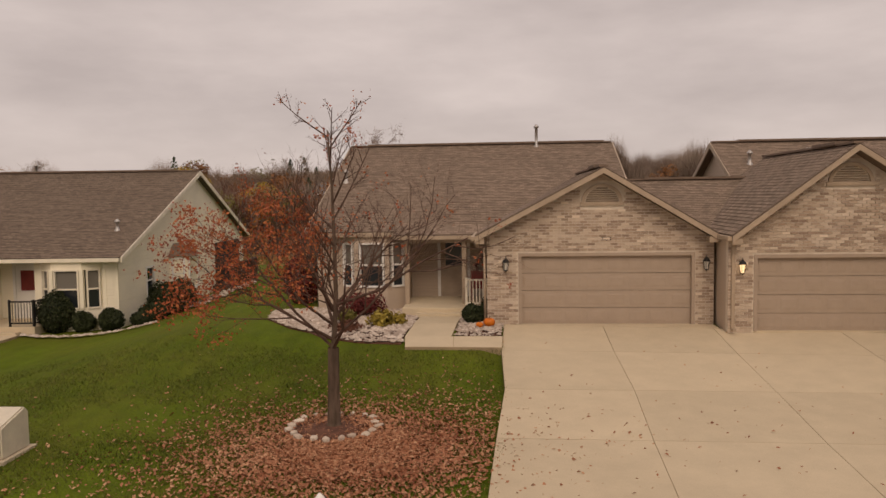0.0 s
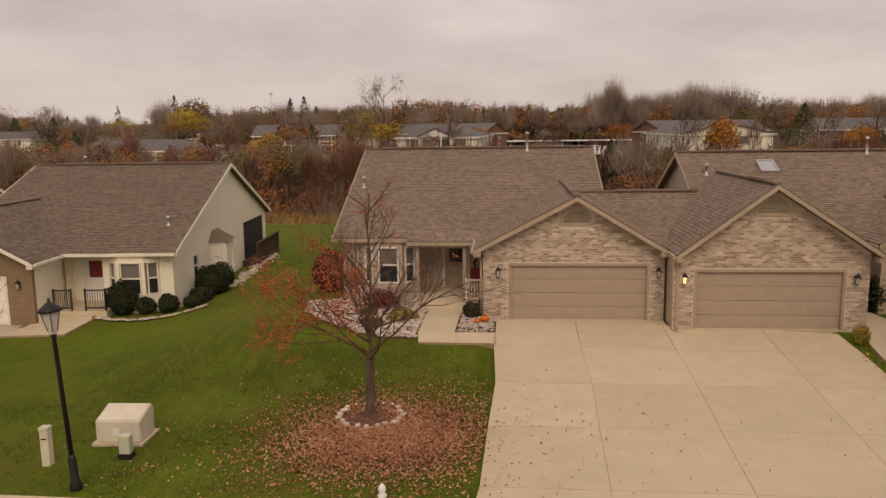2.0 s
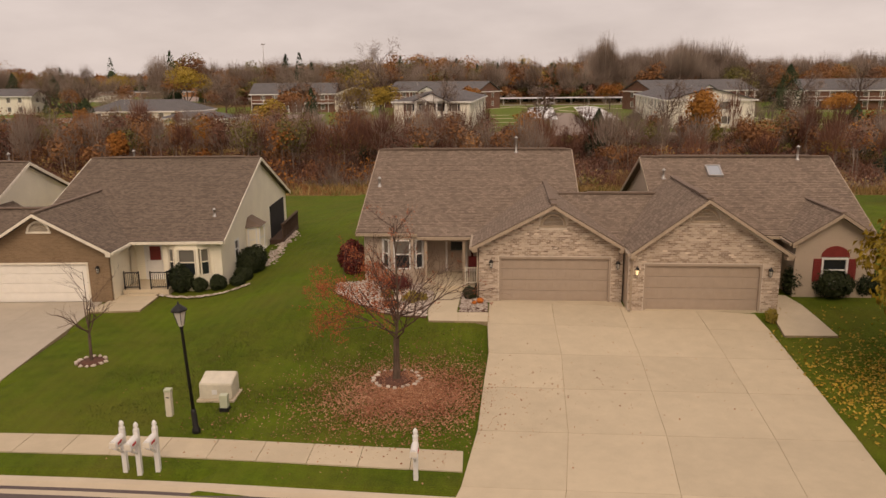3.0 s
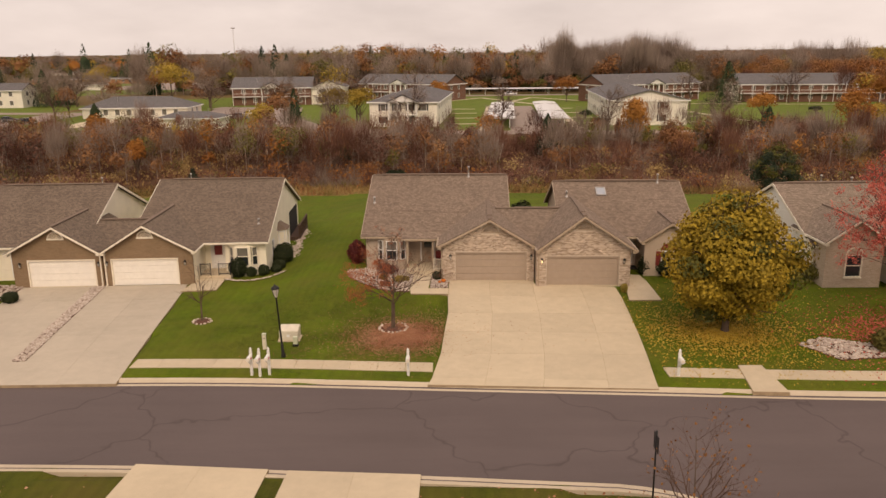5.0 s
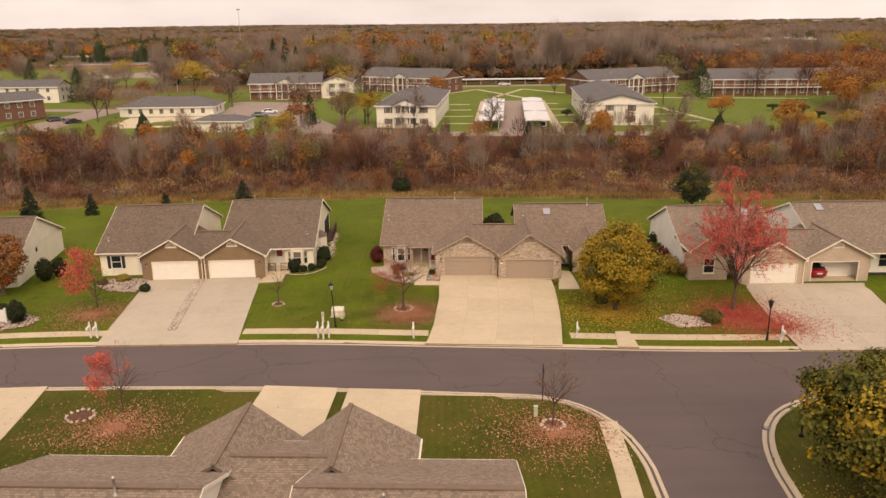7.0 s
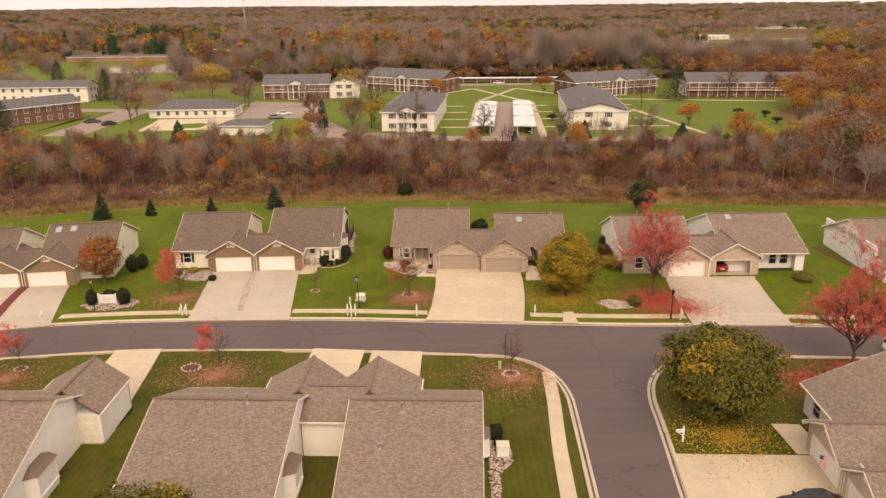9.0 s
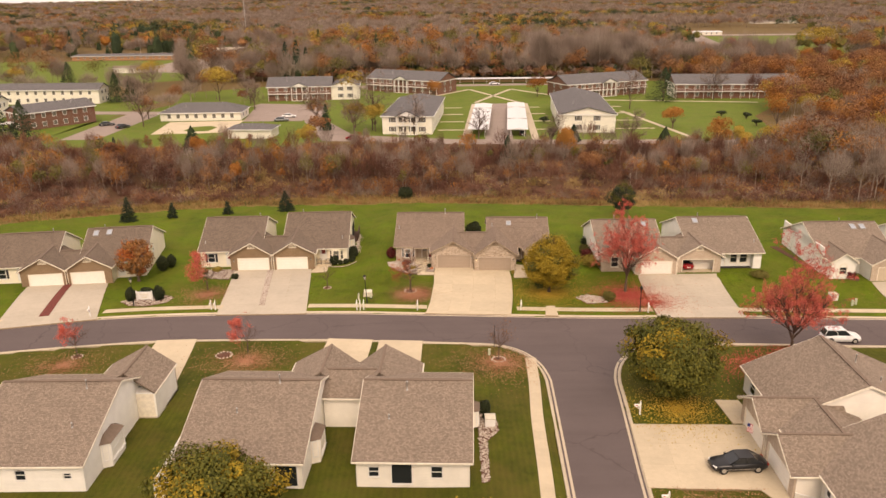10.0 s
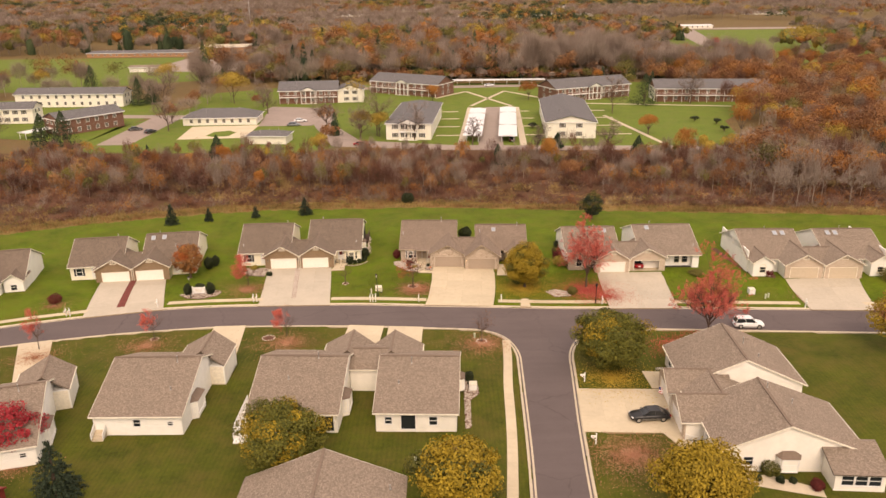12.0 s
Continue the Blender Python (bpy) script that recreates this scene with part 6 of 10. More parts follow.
# standing grass of the centre lot's lawns
L_GRASS = leaf_mat("grass_blade", [(0.0, (0.038, 0.058, 0.008)), (0.5, (0.080, 0.115, 0.012)), (0.85, (0.13, 0.165, 0.018)), (1.0, (0.22, 0.18, 0.06))])


def grass_blades(stretches, seed):
    rng = np.random.RandomState(seed)
    roots = []
    for x0, x1, y0, y1, n in stretches:
        for x, y in zip(rng.uniform(x0, x1, n), rng.uniform(y0, y1, n)):
            thick = 0.5 + noise.noise((x * 0.5, y * 0.5, 7.0)) + 0.5 * noise.noise((x * 2.1, y * 2.1, 1.0))
            thick *= sm(0, 4, x - x0) * sm(0, 2.5, y1 - y) * sm(0, 2.5, y - y0)
            if rng.uniform() > thick or under_drive(x, y) or -0.62 < x < 11.2 or on_road(x, y, 0.3):
                continue
            if math.hypot(x - TX, y - TY) < 0.8 or (y > -2.0 and x > -7.2) or (abs(y - y_n(x) - 2.22) < 0.65):
                continue
            roots.append((x, y, ground(x, y)))
    a = np.array(roots)
    k = len(a)
    hgt = rng.uniform(0.03, 0.075, k)
    lean = rng.normal(size=(k, 2)) * 0.035
    side = rng.normal(size=(k, 2))
    side *= (0.008 / (np.linalg.norm(side, axis=1) + 1e-9))[:, None]
    v = np.empty((k, 3, 3))
    v[:, 0], v[:, 1], v[:, 2] = a, a, a
    v[:, 0, :2] -= side
    v[:, 1, :2] += side
    v[:, 2, :2] += lean
    v[:, 2, 2] += hgt
    ob = soup("grass", v.reshape(-1, 3), np.arange(k)[:, None] * 3 + np.array([0, 1, 2]), [L_GRASS])
    tagged(ob, "short green lawn grass with worn olive patches", "grass", kind="stuff")


grass_blades([(-16, -0.6, -13.4, -1.0, 150000), (10.9, 17, -12.5, -2.5, 30000)], 91)


# ---- beyond the creek: apartments, club house, school, roads ----
M_APT_WALL = siding_mat("apartment_cream_siding", (0.84, 0.79, 0.68))
M_APT_ROOF = M_SHINGLE_GREY
M_CARPORT = plain("white_metal_roof", (0.74, 0.73, 0.72), 0.4, 0.2)
M_SCHOOL = brick_tex_mat("orange_brick", (0.38, 0.19, 0.09), (0.46, 0.24, 0.12), (0.4, 0.28, 0.18))
FZ = -0.3


def flat_patch(name, label, pts, mat, lift=0.05, category="lawn"):
    bm = bmesh.new()
    top = [bm.verts.new((x, y, FZ + lift)) for x, y in pts]
    low = [bm.verts.new((x, y, FZ - 0.3)) for x, y in pts]
    bm.faces.new(top)
    n = len(pts)
    for i in range(n):
        bm.faces.new((top[i], low[i], low[(i + 1) % n], top[(i + 1) % n]))
    bmesh.ops.triangulate(bm, faces=[f for f in bm.faces if len(f.verts) > 4])
    bmesh.ops.recalc_face_normals(bm, faces=bm.faces[:])
    if sum(f.normal.z * f.calc_area() for f in bm.faces) < 0:
        bmesh.ops.reverse_faces(bm, faces=bm.faces[:])
    tagged(part(name, bm, mat), label, category, kind="structure")


M_LAWN_FAR = grass_mat("far_lawn", (0.085, 0.130, 0.018), (0.145, 0.195, 0.028), (0.17, 0.15, 0.05))
flat_patch("lawn_apartments", "green lawns around the apartment blocks and club house", [(-118.94, 103.44), (-40.49, 101.16), (-32.39, 109.92), (97.31, 103.06), (105.21, 148.07), (136.40, 193.11), (124.82, 256.81), (-59.99, 260.32), (-112.03, 229.05), (-104.31, 190.69), (-118.62, 146.13)], M_LAWN_FAR, 0.02)
flat_patch("lawn_school", "wide green school playing field", [(-327.33, 251.33), (-204.29, 241.38), (-127.56, 280.47), (-117.34, 318.64), (-163.46, 357.68), (-175.75, 406.37), (-372.94, 403.01)], M_LAWN_FAR, 0.02)
flat_patch("lawn_town", "lawns between the town houses", [(-215.43, 145.30), (-118.83, 118.99), (-112.24, 199.27), (-149.90, 224.79), (-229.48, 207.63)], M_LAWN_FAR, 0.02)
flat_patch("lawn_highway", "green verge beside the far highway", [(165.73, 322.66), (261.91, 324.03), (423.17, 412.76), (560.14, 620.01), (209.74, 622.94), (171.55, 455.78)], M_LAWN_FAR, 0.02)
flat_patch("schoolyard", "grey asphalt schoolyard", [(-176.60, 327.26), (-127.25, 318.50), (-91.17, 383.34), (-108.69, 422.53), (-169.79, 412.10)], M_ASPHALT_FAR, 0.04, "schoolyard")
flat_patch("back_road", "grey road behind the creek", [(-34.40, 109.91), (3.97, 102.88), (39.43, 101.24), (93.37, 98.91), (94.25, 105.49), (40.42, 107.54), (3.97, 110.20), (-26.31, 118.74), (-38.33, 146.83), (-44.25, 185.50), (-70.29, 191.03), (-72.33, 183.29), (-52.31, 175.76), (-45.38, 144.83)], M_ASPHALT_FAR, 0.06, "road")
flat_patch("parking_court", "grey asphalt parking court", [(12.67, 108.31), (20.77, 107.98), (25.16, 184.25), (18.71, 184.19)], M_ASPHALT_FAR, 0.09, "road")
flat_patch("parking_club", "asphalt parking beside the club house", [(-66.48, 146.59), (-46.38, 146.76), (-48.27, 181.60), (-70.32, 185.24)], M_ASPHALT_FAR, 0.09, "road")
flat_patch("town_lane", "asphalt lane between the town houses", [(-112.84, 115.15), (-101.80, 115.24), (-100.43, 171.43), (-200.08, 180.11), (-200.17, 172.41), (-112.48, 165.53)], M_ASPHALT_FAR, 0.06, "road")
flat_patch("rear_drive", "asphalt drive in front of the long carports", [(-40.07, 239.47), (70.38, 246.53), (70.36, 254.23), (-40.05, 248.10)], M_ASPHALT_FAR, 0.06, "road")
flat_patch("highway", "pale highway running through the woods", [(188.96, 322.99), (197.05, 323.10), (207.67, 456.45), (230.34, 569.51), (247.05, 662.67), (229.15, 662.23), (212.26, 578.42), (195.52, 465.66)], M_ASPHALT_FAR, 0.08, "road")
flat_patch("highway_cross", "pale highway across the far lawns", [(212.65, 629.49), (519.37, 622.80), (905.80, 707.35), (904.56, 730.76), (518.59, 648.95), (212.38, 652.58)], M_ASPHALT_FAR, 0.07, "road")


def far_path(pts, w=1.6):
    for a, b in zip(pts, pts[1:]):
        d = Vector((b[0] - a[0], b[1] - a[1], 0)).normalized()
        nx, ny = -d.y * w / 2, d.x * w / 2
        flat_patch("footpath", "concrete footpath across the apartment lawn", [(a[0] - nx, a[1] - ny), (b[0] - nx, b[1] - ny), (b[0] + nx, b[1] + ny), (a[0] + nx, a[1] + ny)], M_KERB, 0.05, "path")


far_path([(7.01, 109.24), (12.66, 184.13)], 2.2)
far_path([(27.25, 107.44), (31.71, 184.31)], 2.2)
far_path([(72.89, 106.80), (63.59, 162.30)])
far_path([(60.47, 192.35), (119.23, 181.29)])
far_path([(13.07, 188.00), (30.15, 230.66), (44.28, 209.59)])
far_path([(30.20, 186.24), (12.06, 230.45), (-2.02, 210.06)])
for yy in (126, 142, 158, 174):
    far_path([(-1, yy), (7.6, yy)], 1.3)
    far_path([(29, yy), (36, yy)], 1.3)
    far_path([(54, yy), (66, yy)], 1.3)


def block(cx, cy, rot, wx, wy, label, storeys=2, wall=None, roof=None, rise=2.2, front_n=0, side_n=0, pediment=False, brick=None, hip=False, name="apartment_building"):
    """A long two-storey block: walls, gabled roof, windows with frames. Local x along the front, ridge along y when wy > wx."""
    wall, roof = wall or M_APT_WALL, roof or M_APT_ROOF
    home = thing(name, pose(cx, cy, FZ, 0, 0, rot), label, "building", "apartment blocks")
    h = 2.75 * storeys
    hx, hy = wx / 2, wy / 2
    bm = bmesh.new()
    fw = []
    for s in range(storeys):
        for i in range(front_n):
            fw.append((-hx + wx * (i + 1) / (front_n + 1), 0.9 + 2.75 * s))
    wall_x(bm, -hx, hx, -hy, -0.2, h, [(x - 0.55, x + 0.55, z, z + 1.35) for x, z in fw])
    part("wall", bm, wall, home)
    # Pale panes: the sky's reflection is put into their flat colour.
    for x, z in fw:
        window(home, Matrix.Translation((x, -hy, z)), 1.1, 1.35, M_WHITE, M_SHUTTER if front_n < 5 and wall is M_APT_WALL else None, sash=False, sill=False, upper=M_BLIND_SKY)
    part("wall", wall_x(bmesh.new(), -hx, hx, hy, -0.2, h, (), 0.18, -1), wall, home)
    for sx, q in ((-hx, 1), (hx, -1)):
        bm = bmesh.new()
        ws = [(-hy + wy * (i + 1) / (side_n + 1), 0.9 + 2.75 * s) for s in range(storeys) for i in range(side_n)]
        wall_y(bm, -hy + 0.18, hy - 0.18, sx, -0.2, h, [(y - 0.6, y + 0.6, z, z + 1.35) for y, z in ws], 0.18, q)
        part("wall", bm, brick or wall, home)
        for y, z in ws:
            window(home, Matrix.Translation((sx, y, z)) @ pose(0, 0, 0, 0, 0, -90 * q), 1.2, 1.35, M_WHITE, sash=False, sill=False, upper=M_BLIND_SKY)
    part("ceiling", bx(-hx + 0.18, hx - 0.18, -hy + 0.18, hy - 0.18, h - 0.1, h), M_DARK, home)
    rb = bmesh.new()
    o = 0.5
    if wy >= wx:
        k = hx if hip else 0.0
        roof_slope(rb, (-hx - o, hy + o, h), (-hx - o, -hy - o, h), (0, hy + o - k, h + rise), (0, -hy - o + k, h + rise), stepped=False)
        roof_slope(rb, (hx + o, -hy - o, h), (hx + o, hy + o, h), (0, -hy - o + k, h + rise), (0, hy + o - k, h + rise), stepped=False)
        if hip:
            roof_slope(rb, (-hx - o, -hy - o, h), (hx + o, -hy - o, h), (0, -hy - o + k, h + rise), (0.01, -hy - o + k, h + rise), stepped=False)
            roof_slope(rb, (hx + o, hy + o, h), (-hx - o, hy + o, h), (0.01, hy + o - k, h + rise), (0, hy + o - k, h + rise), stepped=False)
    else:
        k = hy if hip else 0.0
        roof_slope(rb, (-hx - o, -hy - o, h), (hx + o, -hy - o, h), (-hx - o + k, 0, h + rise), (hx + o - k, 0, h + rise), stepped=False)
        roof_slope(rb, (hx + o, hy + o, h), (-hx - o, hy + o, h), (hx + o - k, 0, h + rise), (-hx - o + k, 0, h + rise), stepped=False)
        if hip:
            roof_slope(rb, (-hx - o, hy + o, h), (-hx - o, -hy - o, h), (-hx - o + k, 0.01, h + rise), (-hx - o + k, 0, h + rise), stepped=False)
            roof_slope(rb, (hx + o, -hy - o, h), (hx + o, hy + o, h), (hx + o - k, 0, h + rise), (hx + o - k, 0.01, h + rise), stepped=False)
    rf = part("roof", rb, roof, home)
    if not hip:
        if wy >= wx:
            for y in (-hy, hy - 0.18):
                part("gable", prism(bmesh.new(), [(-hx, h), (hx, h), (0, h + rise - 0.2)], 1, y, y + 0.18), wall, home)
        else:
            for x in (-hx, hx - 0.18):
                part("gable", prism(bmesh.new(), [(-hy, h), (hy, h), (0, h + rise - 0.2)], 0, x, x + 0.18), wall, home)
    eb = bmesh.new()
    for a, b in (((-hx - o, -hy - o), (hx + o, -hy - o)), ((hx + o, -hy - o), (hx + o, hy + o)), ((-hx - o, hy + o), (hx + o, hy + o)), ((-hx - o, -hy - o), (-hx - o, hy + o))):
        beam(eb, (*a, h + 0.02), (*b, h + 0.02), 0.12, 0.28)
    part("fascia", eb, M_WHITE, home)
    if pediment:
        pb = bmesh.new()
        prism(pb, [(-3.2, h + 0.1), (3.2, h + 0.1), (0, h + 1.5)], 1, -hy - 1.4, -hy + 1.0)
        part("pediment", pb, M_WHITE, home)
        pr = bmesh.new()
        roof_slope(pr, (-3.6, -hy + 3, h + 0.1), (-3.6, -hy - 1.7, h + 0.1), (0, -hy + 3, h + 1.75), (0, -hy - 1.7, h + 1.75), stepped=False)
        roof_slope(pr, (3.6, -hy - 1.7, h + 0.1), (3.6, -hy + 3, h + 0.1), (0, -hy - 1.7, h + 1.75), (0, -hy + 3, h + 1.75), stepped=False)
        part("porch_roof", pr, roof, home)
        for x in (-3.0, -1.1, 1.1, 3.0):
            part("column", bx(x - 0.15, x + 0.15, -hy - 1.3, -hy - 1.0, -0.2, h + 0.1), M_WHITE, home)
        for s in range(storeys):
            part("balcony", bx(-3.2, 3.2, -hy - 1.3, -hy, 2.75 * s - 0.1, 2.75 * s + 0.06), M_WHITE, home)
    if wall is M_BRICK_RED and storeys == 2 and wx > wy:
        for x0, x1 in ((-hx + 0.3, -3.6), (3.6, hx - 0.3)) if pediment else ((-hx + 0.3, hx - 0.3),):
            part("gallery", bx(x0, x1, -hy - 1.2, -hy, 2.65, 2.85), M_WHITE, home)
            part("gallery_rail", bx(x0, x1, -hy - 1.2, -hy - 1.12, 3.7, 3.8), M_WHITE, home)
            for i in range(int((x1 - x0) / 3.5) + 1):
                part("post", bx(x0 + 3.5 * i, x0 + 3.5 * i + 0.14, -hy - 1.2, -hy - 1.06, -0.2, h), M_WHITE, home)
    for i in range(3):
        roof_pipe(home, hx * 0.4 * (i - 1), hy * 0.5 * (i - 1), h + rise * 0.62, 0.7)
    return home


block(45.82, 144.15, -4.5, 16.5, 50.0, "cream two-storey apartment block with a grey roof", front_n=2, side_n=9)
block(-8.32, 141.26, -4.5, 15.0, 44.0, "cream apartment block with a white pediment and grey roof", front_n=4, side_n=8, hip=True, pediment=True)
block(64.0, 210.5, 24.0, 38.0, 15.0, "long brick apartment block with a grey roof", rise=3.2, front_n=10, side_n=2, wall=M_BRICK_RED, pediment=True)
block(116.0, 200.5, -4.0, 48.0, 15.0, "long brick apartment block with cream end walls", rise=3.2, front_n=10, side_n=2, wall=M_BRICK_RED, brick=M_APT_WALL)
block(-13.0, 228.0, -30.0, 36.0, 15.0, "brick apartment block with a grey roof", rise=3.2, front_n=8, side_n=2, wall=M_BRICK_RED, pediment=True)
block(-57.0, 206.53, 4.0, 25.0, 15.0, "brick apartment block with a white entrance gable", rise=3.2, front_n=6, side_n=2, wall=M_BRICK_RED, brick=M_APT_WALL, pediment=True)
block(-39.0, 208.0, 4.0, 11.0, 14.0, "small cream apartment wing", front_n=2, side_n=2)
block(-81.5, 156.15, 2.0, 27.0, 13.0, "low club house with a grey hipped roof and white posts", storeys=1, front_n=8, side_n=2, hip=True, rise=2.6, name="club_house")
block(-56.04, 118.51, -4.0, 13.0, 8.0, "cream pool building with a dark roof", storeys=1, front_n=0, side_n=0, hip=True, rise=1.2, name="pool_house")
block(-158.08, 200.72, 0.0, 46.0, 10.0, "cream two-storey town houses in a row", front_n=12, side_n=2, name="town_houses")
block(-128.65, 144.11, -38.0, 11.0, 24.0, "dark brick town houses with white trim", front_n=3, side_n=6, wall=M_BRICK_RED, name="town_houses")
block(-162.46, 161.20, 4.0, 16.0, 9.0, "white two-storey town house with shutters", front_n=4, side_n=2, name="town_houses")
block(-205.21, 166.59, 10.0, 26.0, 10.0, "pale town houses in a row", front_n=7, side_n=2, name="town_houses")
block(-206.91, 424.55, 2.0, 78.0, 22.0, "long low school building", storeys=1, front_n=18, wall=M_SCHOOL, roof=M_APT_ROOF, rise=0.6, name="school")
block(-153.87, 432.97, 2.0, 32.0, 24.0, "orange brick school gymnasium", storeys=2, front_n=0, wall=M_SCHOOL, roof=M_KERB, rise=0.5, name="school")
block(-172.67, 325.43, 3.0, 17.0, 7.0, "small tan field house", storeys=1, wall=M_SIDING_BEIGE, roof=M_SHINGLE_S, rise=1.0, name="field_house")
block(249.22, 649.80, 3.0, 30.0, 14.0, "white filling station beside the highway", storeys=1, front_n=5, roof=M_CARPORT, rise=0.8, name="filling_station")
for x, y, w in ((-330, 620, 40), (-250, 720, 50), (60, 860, 120), (150, 905, 90), (420, 900, 60), (-120, 940, 50), (-60, 1080, 80), (210, 1150, 70)):
    block(x, y, 3.0, w, 20.0, "far pale building among the trees", storeys=1, roof=M_CARPORT, rise=0.8, name="far_building")


def carport(x0, y0, x1, y1, w):
    """A long open carport: posts and a low metal roof."""
    d = Vector((x1 - x0, y1 - y0, 0))
    ln = d.length
    top = thing("carport", pose(x0, y0, FZ, 0, 0, math.degrees(math.atan2(d.y, d.x))), "long open carport with a white metal roof", "carport", "carports")
    bm = bmesh.new()
    prism(bm, [(-w / 2, 2.2), (0, 2.5), (w / 2, 2.2), (w / 2, 2.08), (-w / 2, 2.08)], 0, 0, ln)
    part("roof", bm, M_CARPORT, top)
    n = max(2, int(ln / 6))
    for i in range(n + 1):
        for s in (-1, 1):
            x = 0.3 + (ln - 0.6) * i / n
            part("post", bx(x - 0.07, x + 0.07, s * w * 0.32 - 0.07, s * w * 0.32 + 0.07, -0.1, 2.1), M_WHITE, top)
    for i in range(n):
        if i % 4 == 3:
            part("seam", bx(ln * i / n, ln * i / n + 0.15, -w / 2, w / 2, 2.0, 2.515), M_STEEL, top)


carport(10.95, 114.15, 15.29, 168.65, 6.2)
carport(22.48, 113.26, 27.09, 170.70, 6.2)
carport(-34.05, 245.30, -1.99, 243.75, 6.0)
carport(2.03, 255.32, 52.24, 255.93, 6.0)
carport(56.28, 250.21, 74.42, 244.65, 6.0)
carport(-142.80, 126.56, -128.57, 153.79, 5.0)

# pool deck
flat_patch("pool_deck", "pale concrete pool terrace", [(-88.70, 123.11), (-66.58, 125.23), (-66.47, 148.53), (-90.57, 146.38)], M_CONCRETE, 0.12, "terrace")
flat_patch("pool_lawn", "small green oval within the terrace", [(-80.63, 129.00), (-77.62, 127.09), (-72.59, 128.10), (-71.56, 134.90), (-74.56, 137.79), (-79.59, 135.81)], M_LAWN_FAR, 0.16)

# ---- woods ----
def woods_mat(name, lo, mid, hi):
    """Foliage whose tint drifts from tree to tree, with little change from leaf to leaf."""
    m = Mat(name, 0.8, spec=0.1)
    tree = m.noise(0.085, 2, 0.4)
    col = m.ramp(tree, [(0.34, lo), (0.5, mid), (0.66, hi)])
    leaf = m.ramp(m.island(), [(0.0, shade(lo, 0.7)), (0.5, mid), (1.0, shade(hi, 1.15))])
    m.color(m.mix(0.2, col, leaf))
    return m.m


W_MATS = [
    woods_mat("woods_bare_twigs", (0.175, 0.128, 0.1), (0.26, 0.196, 0.156), (0.36, 0.285, 0.235)),
    woods_mat("woods_rust", (0.15, 0.068, 0.034), (0.245, 0.112, 0.05), (0.34, 0.172, 0.072)),
    woods_mat("woods_gold", (0.21, 0.145, 0.03), (0.34, 0.228, 0.042), (0.46, 0.315, 0.062)),
    woods_mat("woods_olive", (0.085, 0.08, 0.026), (0.145, 0.126, 0.036), (0.22, 0.185, 0.052)),
    woods_mat("woods_evergreen", (0.022, 0.034, 0.019), (0.040, 0.058, 0.028), (0.07, 0.088, 0.04)),
    woods_mat("woods_crimson", (0.22, 0.03, 0.024), (0.33, 0.045, 0.034), (0.44, 0.07, 0.05)),
    woods_mat("woods_brush", (0.098, 0.043, 0.031), (0.152, 0.07, 0.047), (0.22, 0.112, 0.074)),
    woods_mat("woods_straw", (0.22, 0.135, 0.055), (0.33, 0.215, 0.085), (0.43, 0.31, 0.13)),
    woods_mat("woods_pale_trunk", (0.30, 0.23, 0.175), (0.40, 0.32, 0.26), (0.50, 0.42, 0.35)),
    woods_mat("woods_orange", (0.21, 0.078, 0.024), (0.32, 0.125, 0.032), (0.42, 0.19, 0.046)),
]
BARE, RUST, GOLD, OLIVE, EVER, CRIM, BRUSH, STRAW, PALE, ORANGE = range(10)


_ib = bmesh.new()
bmesh.ops.create_icosphere(_ib, subdivisions=2, radius=1.0)
ICO_V = np.array([v.co[:] for v in _ib.verts])
ICO_F = np.array([[v.index for v in f.verts] for f in _ib.faces])
_ib.free()


def tri_leaves(rng, p, size, nrm):
    """One small three-cornered leaf at each place, facing about along nrm."""
    n = len(p)
    nrm = np.asarray(nrm) + rng.normal(size=(n, 3)) * 0.5
    nrm /= np.linalg.norm(nrm, axis=1)[:, None] + 1e-9
    a = np.cross(nrm, rng.normal(size=(n, 3)))
    a /= np.linalg.norm(a, axis=1)[:, None] + 1e-9
    b = np.cross(nrm, a)
    sz = (size * rng.uniform(0.6, 1.35, n))[:, None]
    v = np.empty((n, 3, 3))
    v[:, 0], v[:, 1], v[:, 2] = p + a * sz * 0.75, p - a * sz * 0.5 + b * sz * 0.62, p - a * sz * 0.5 - b * sz * 0.62
    return v.reshape(-1, 3), np.arange(n)[:, None] * 3 + np.array([0, 1, 2])


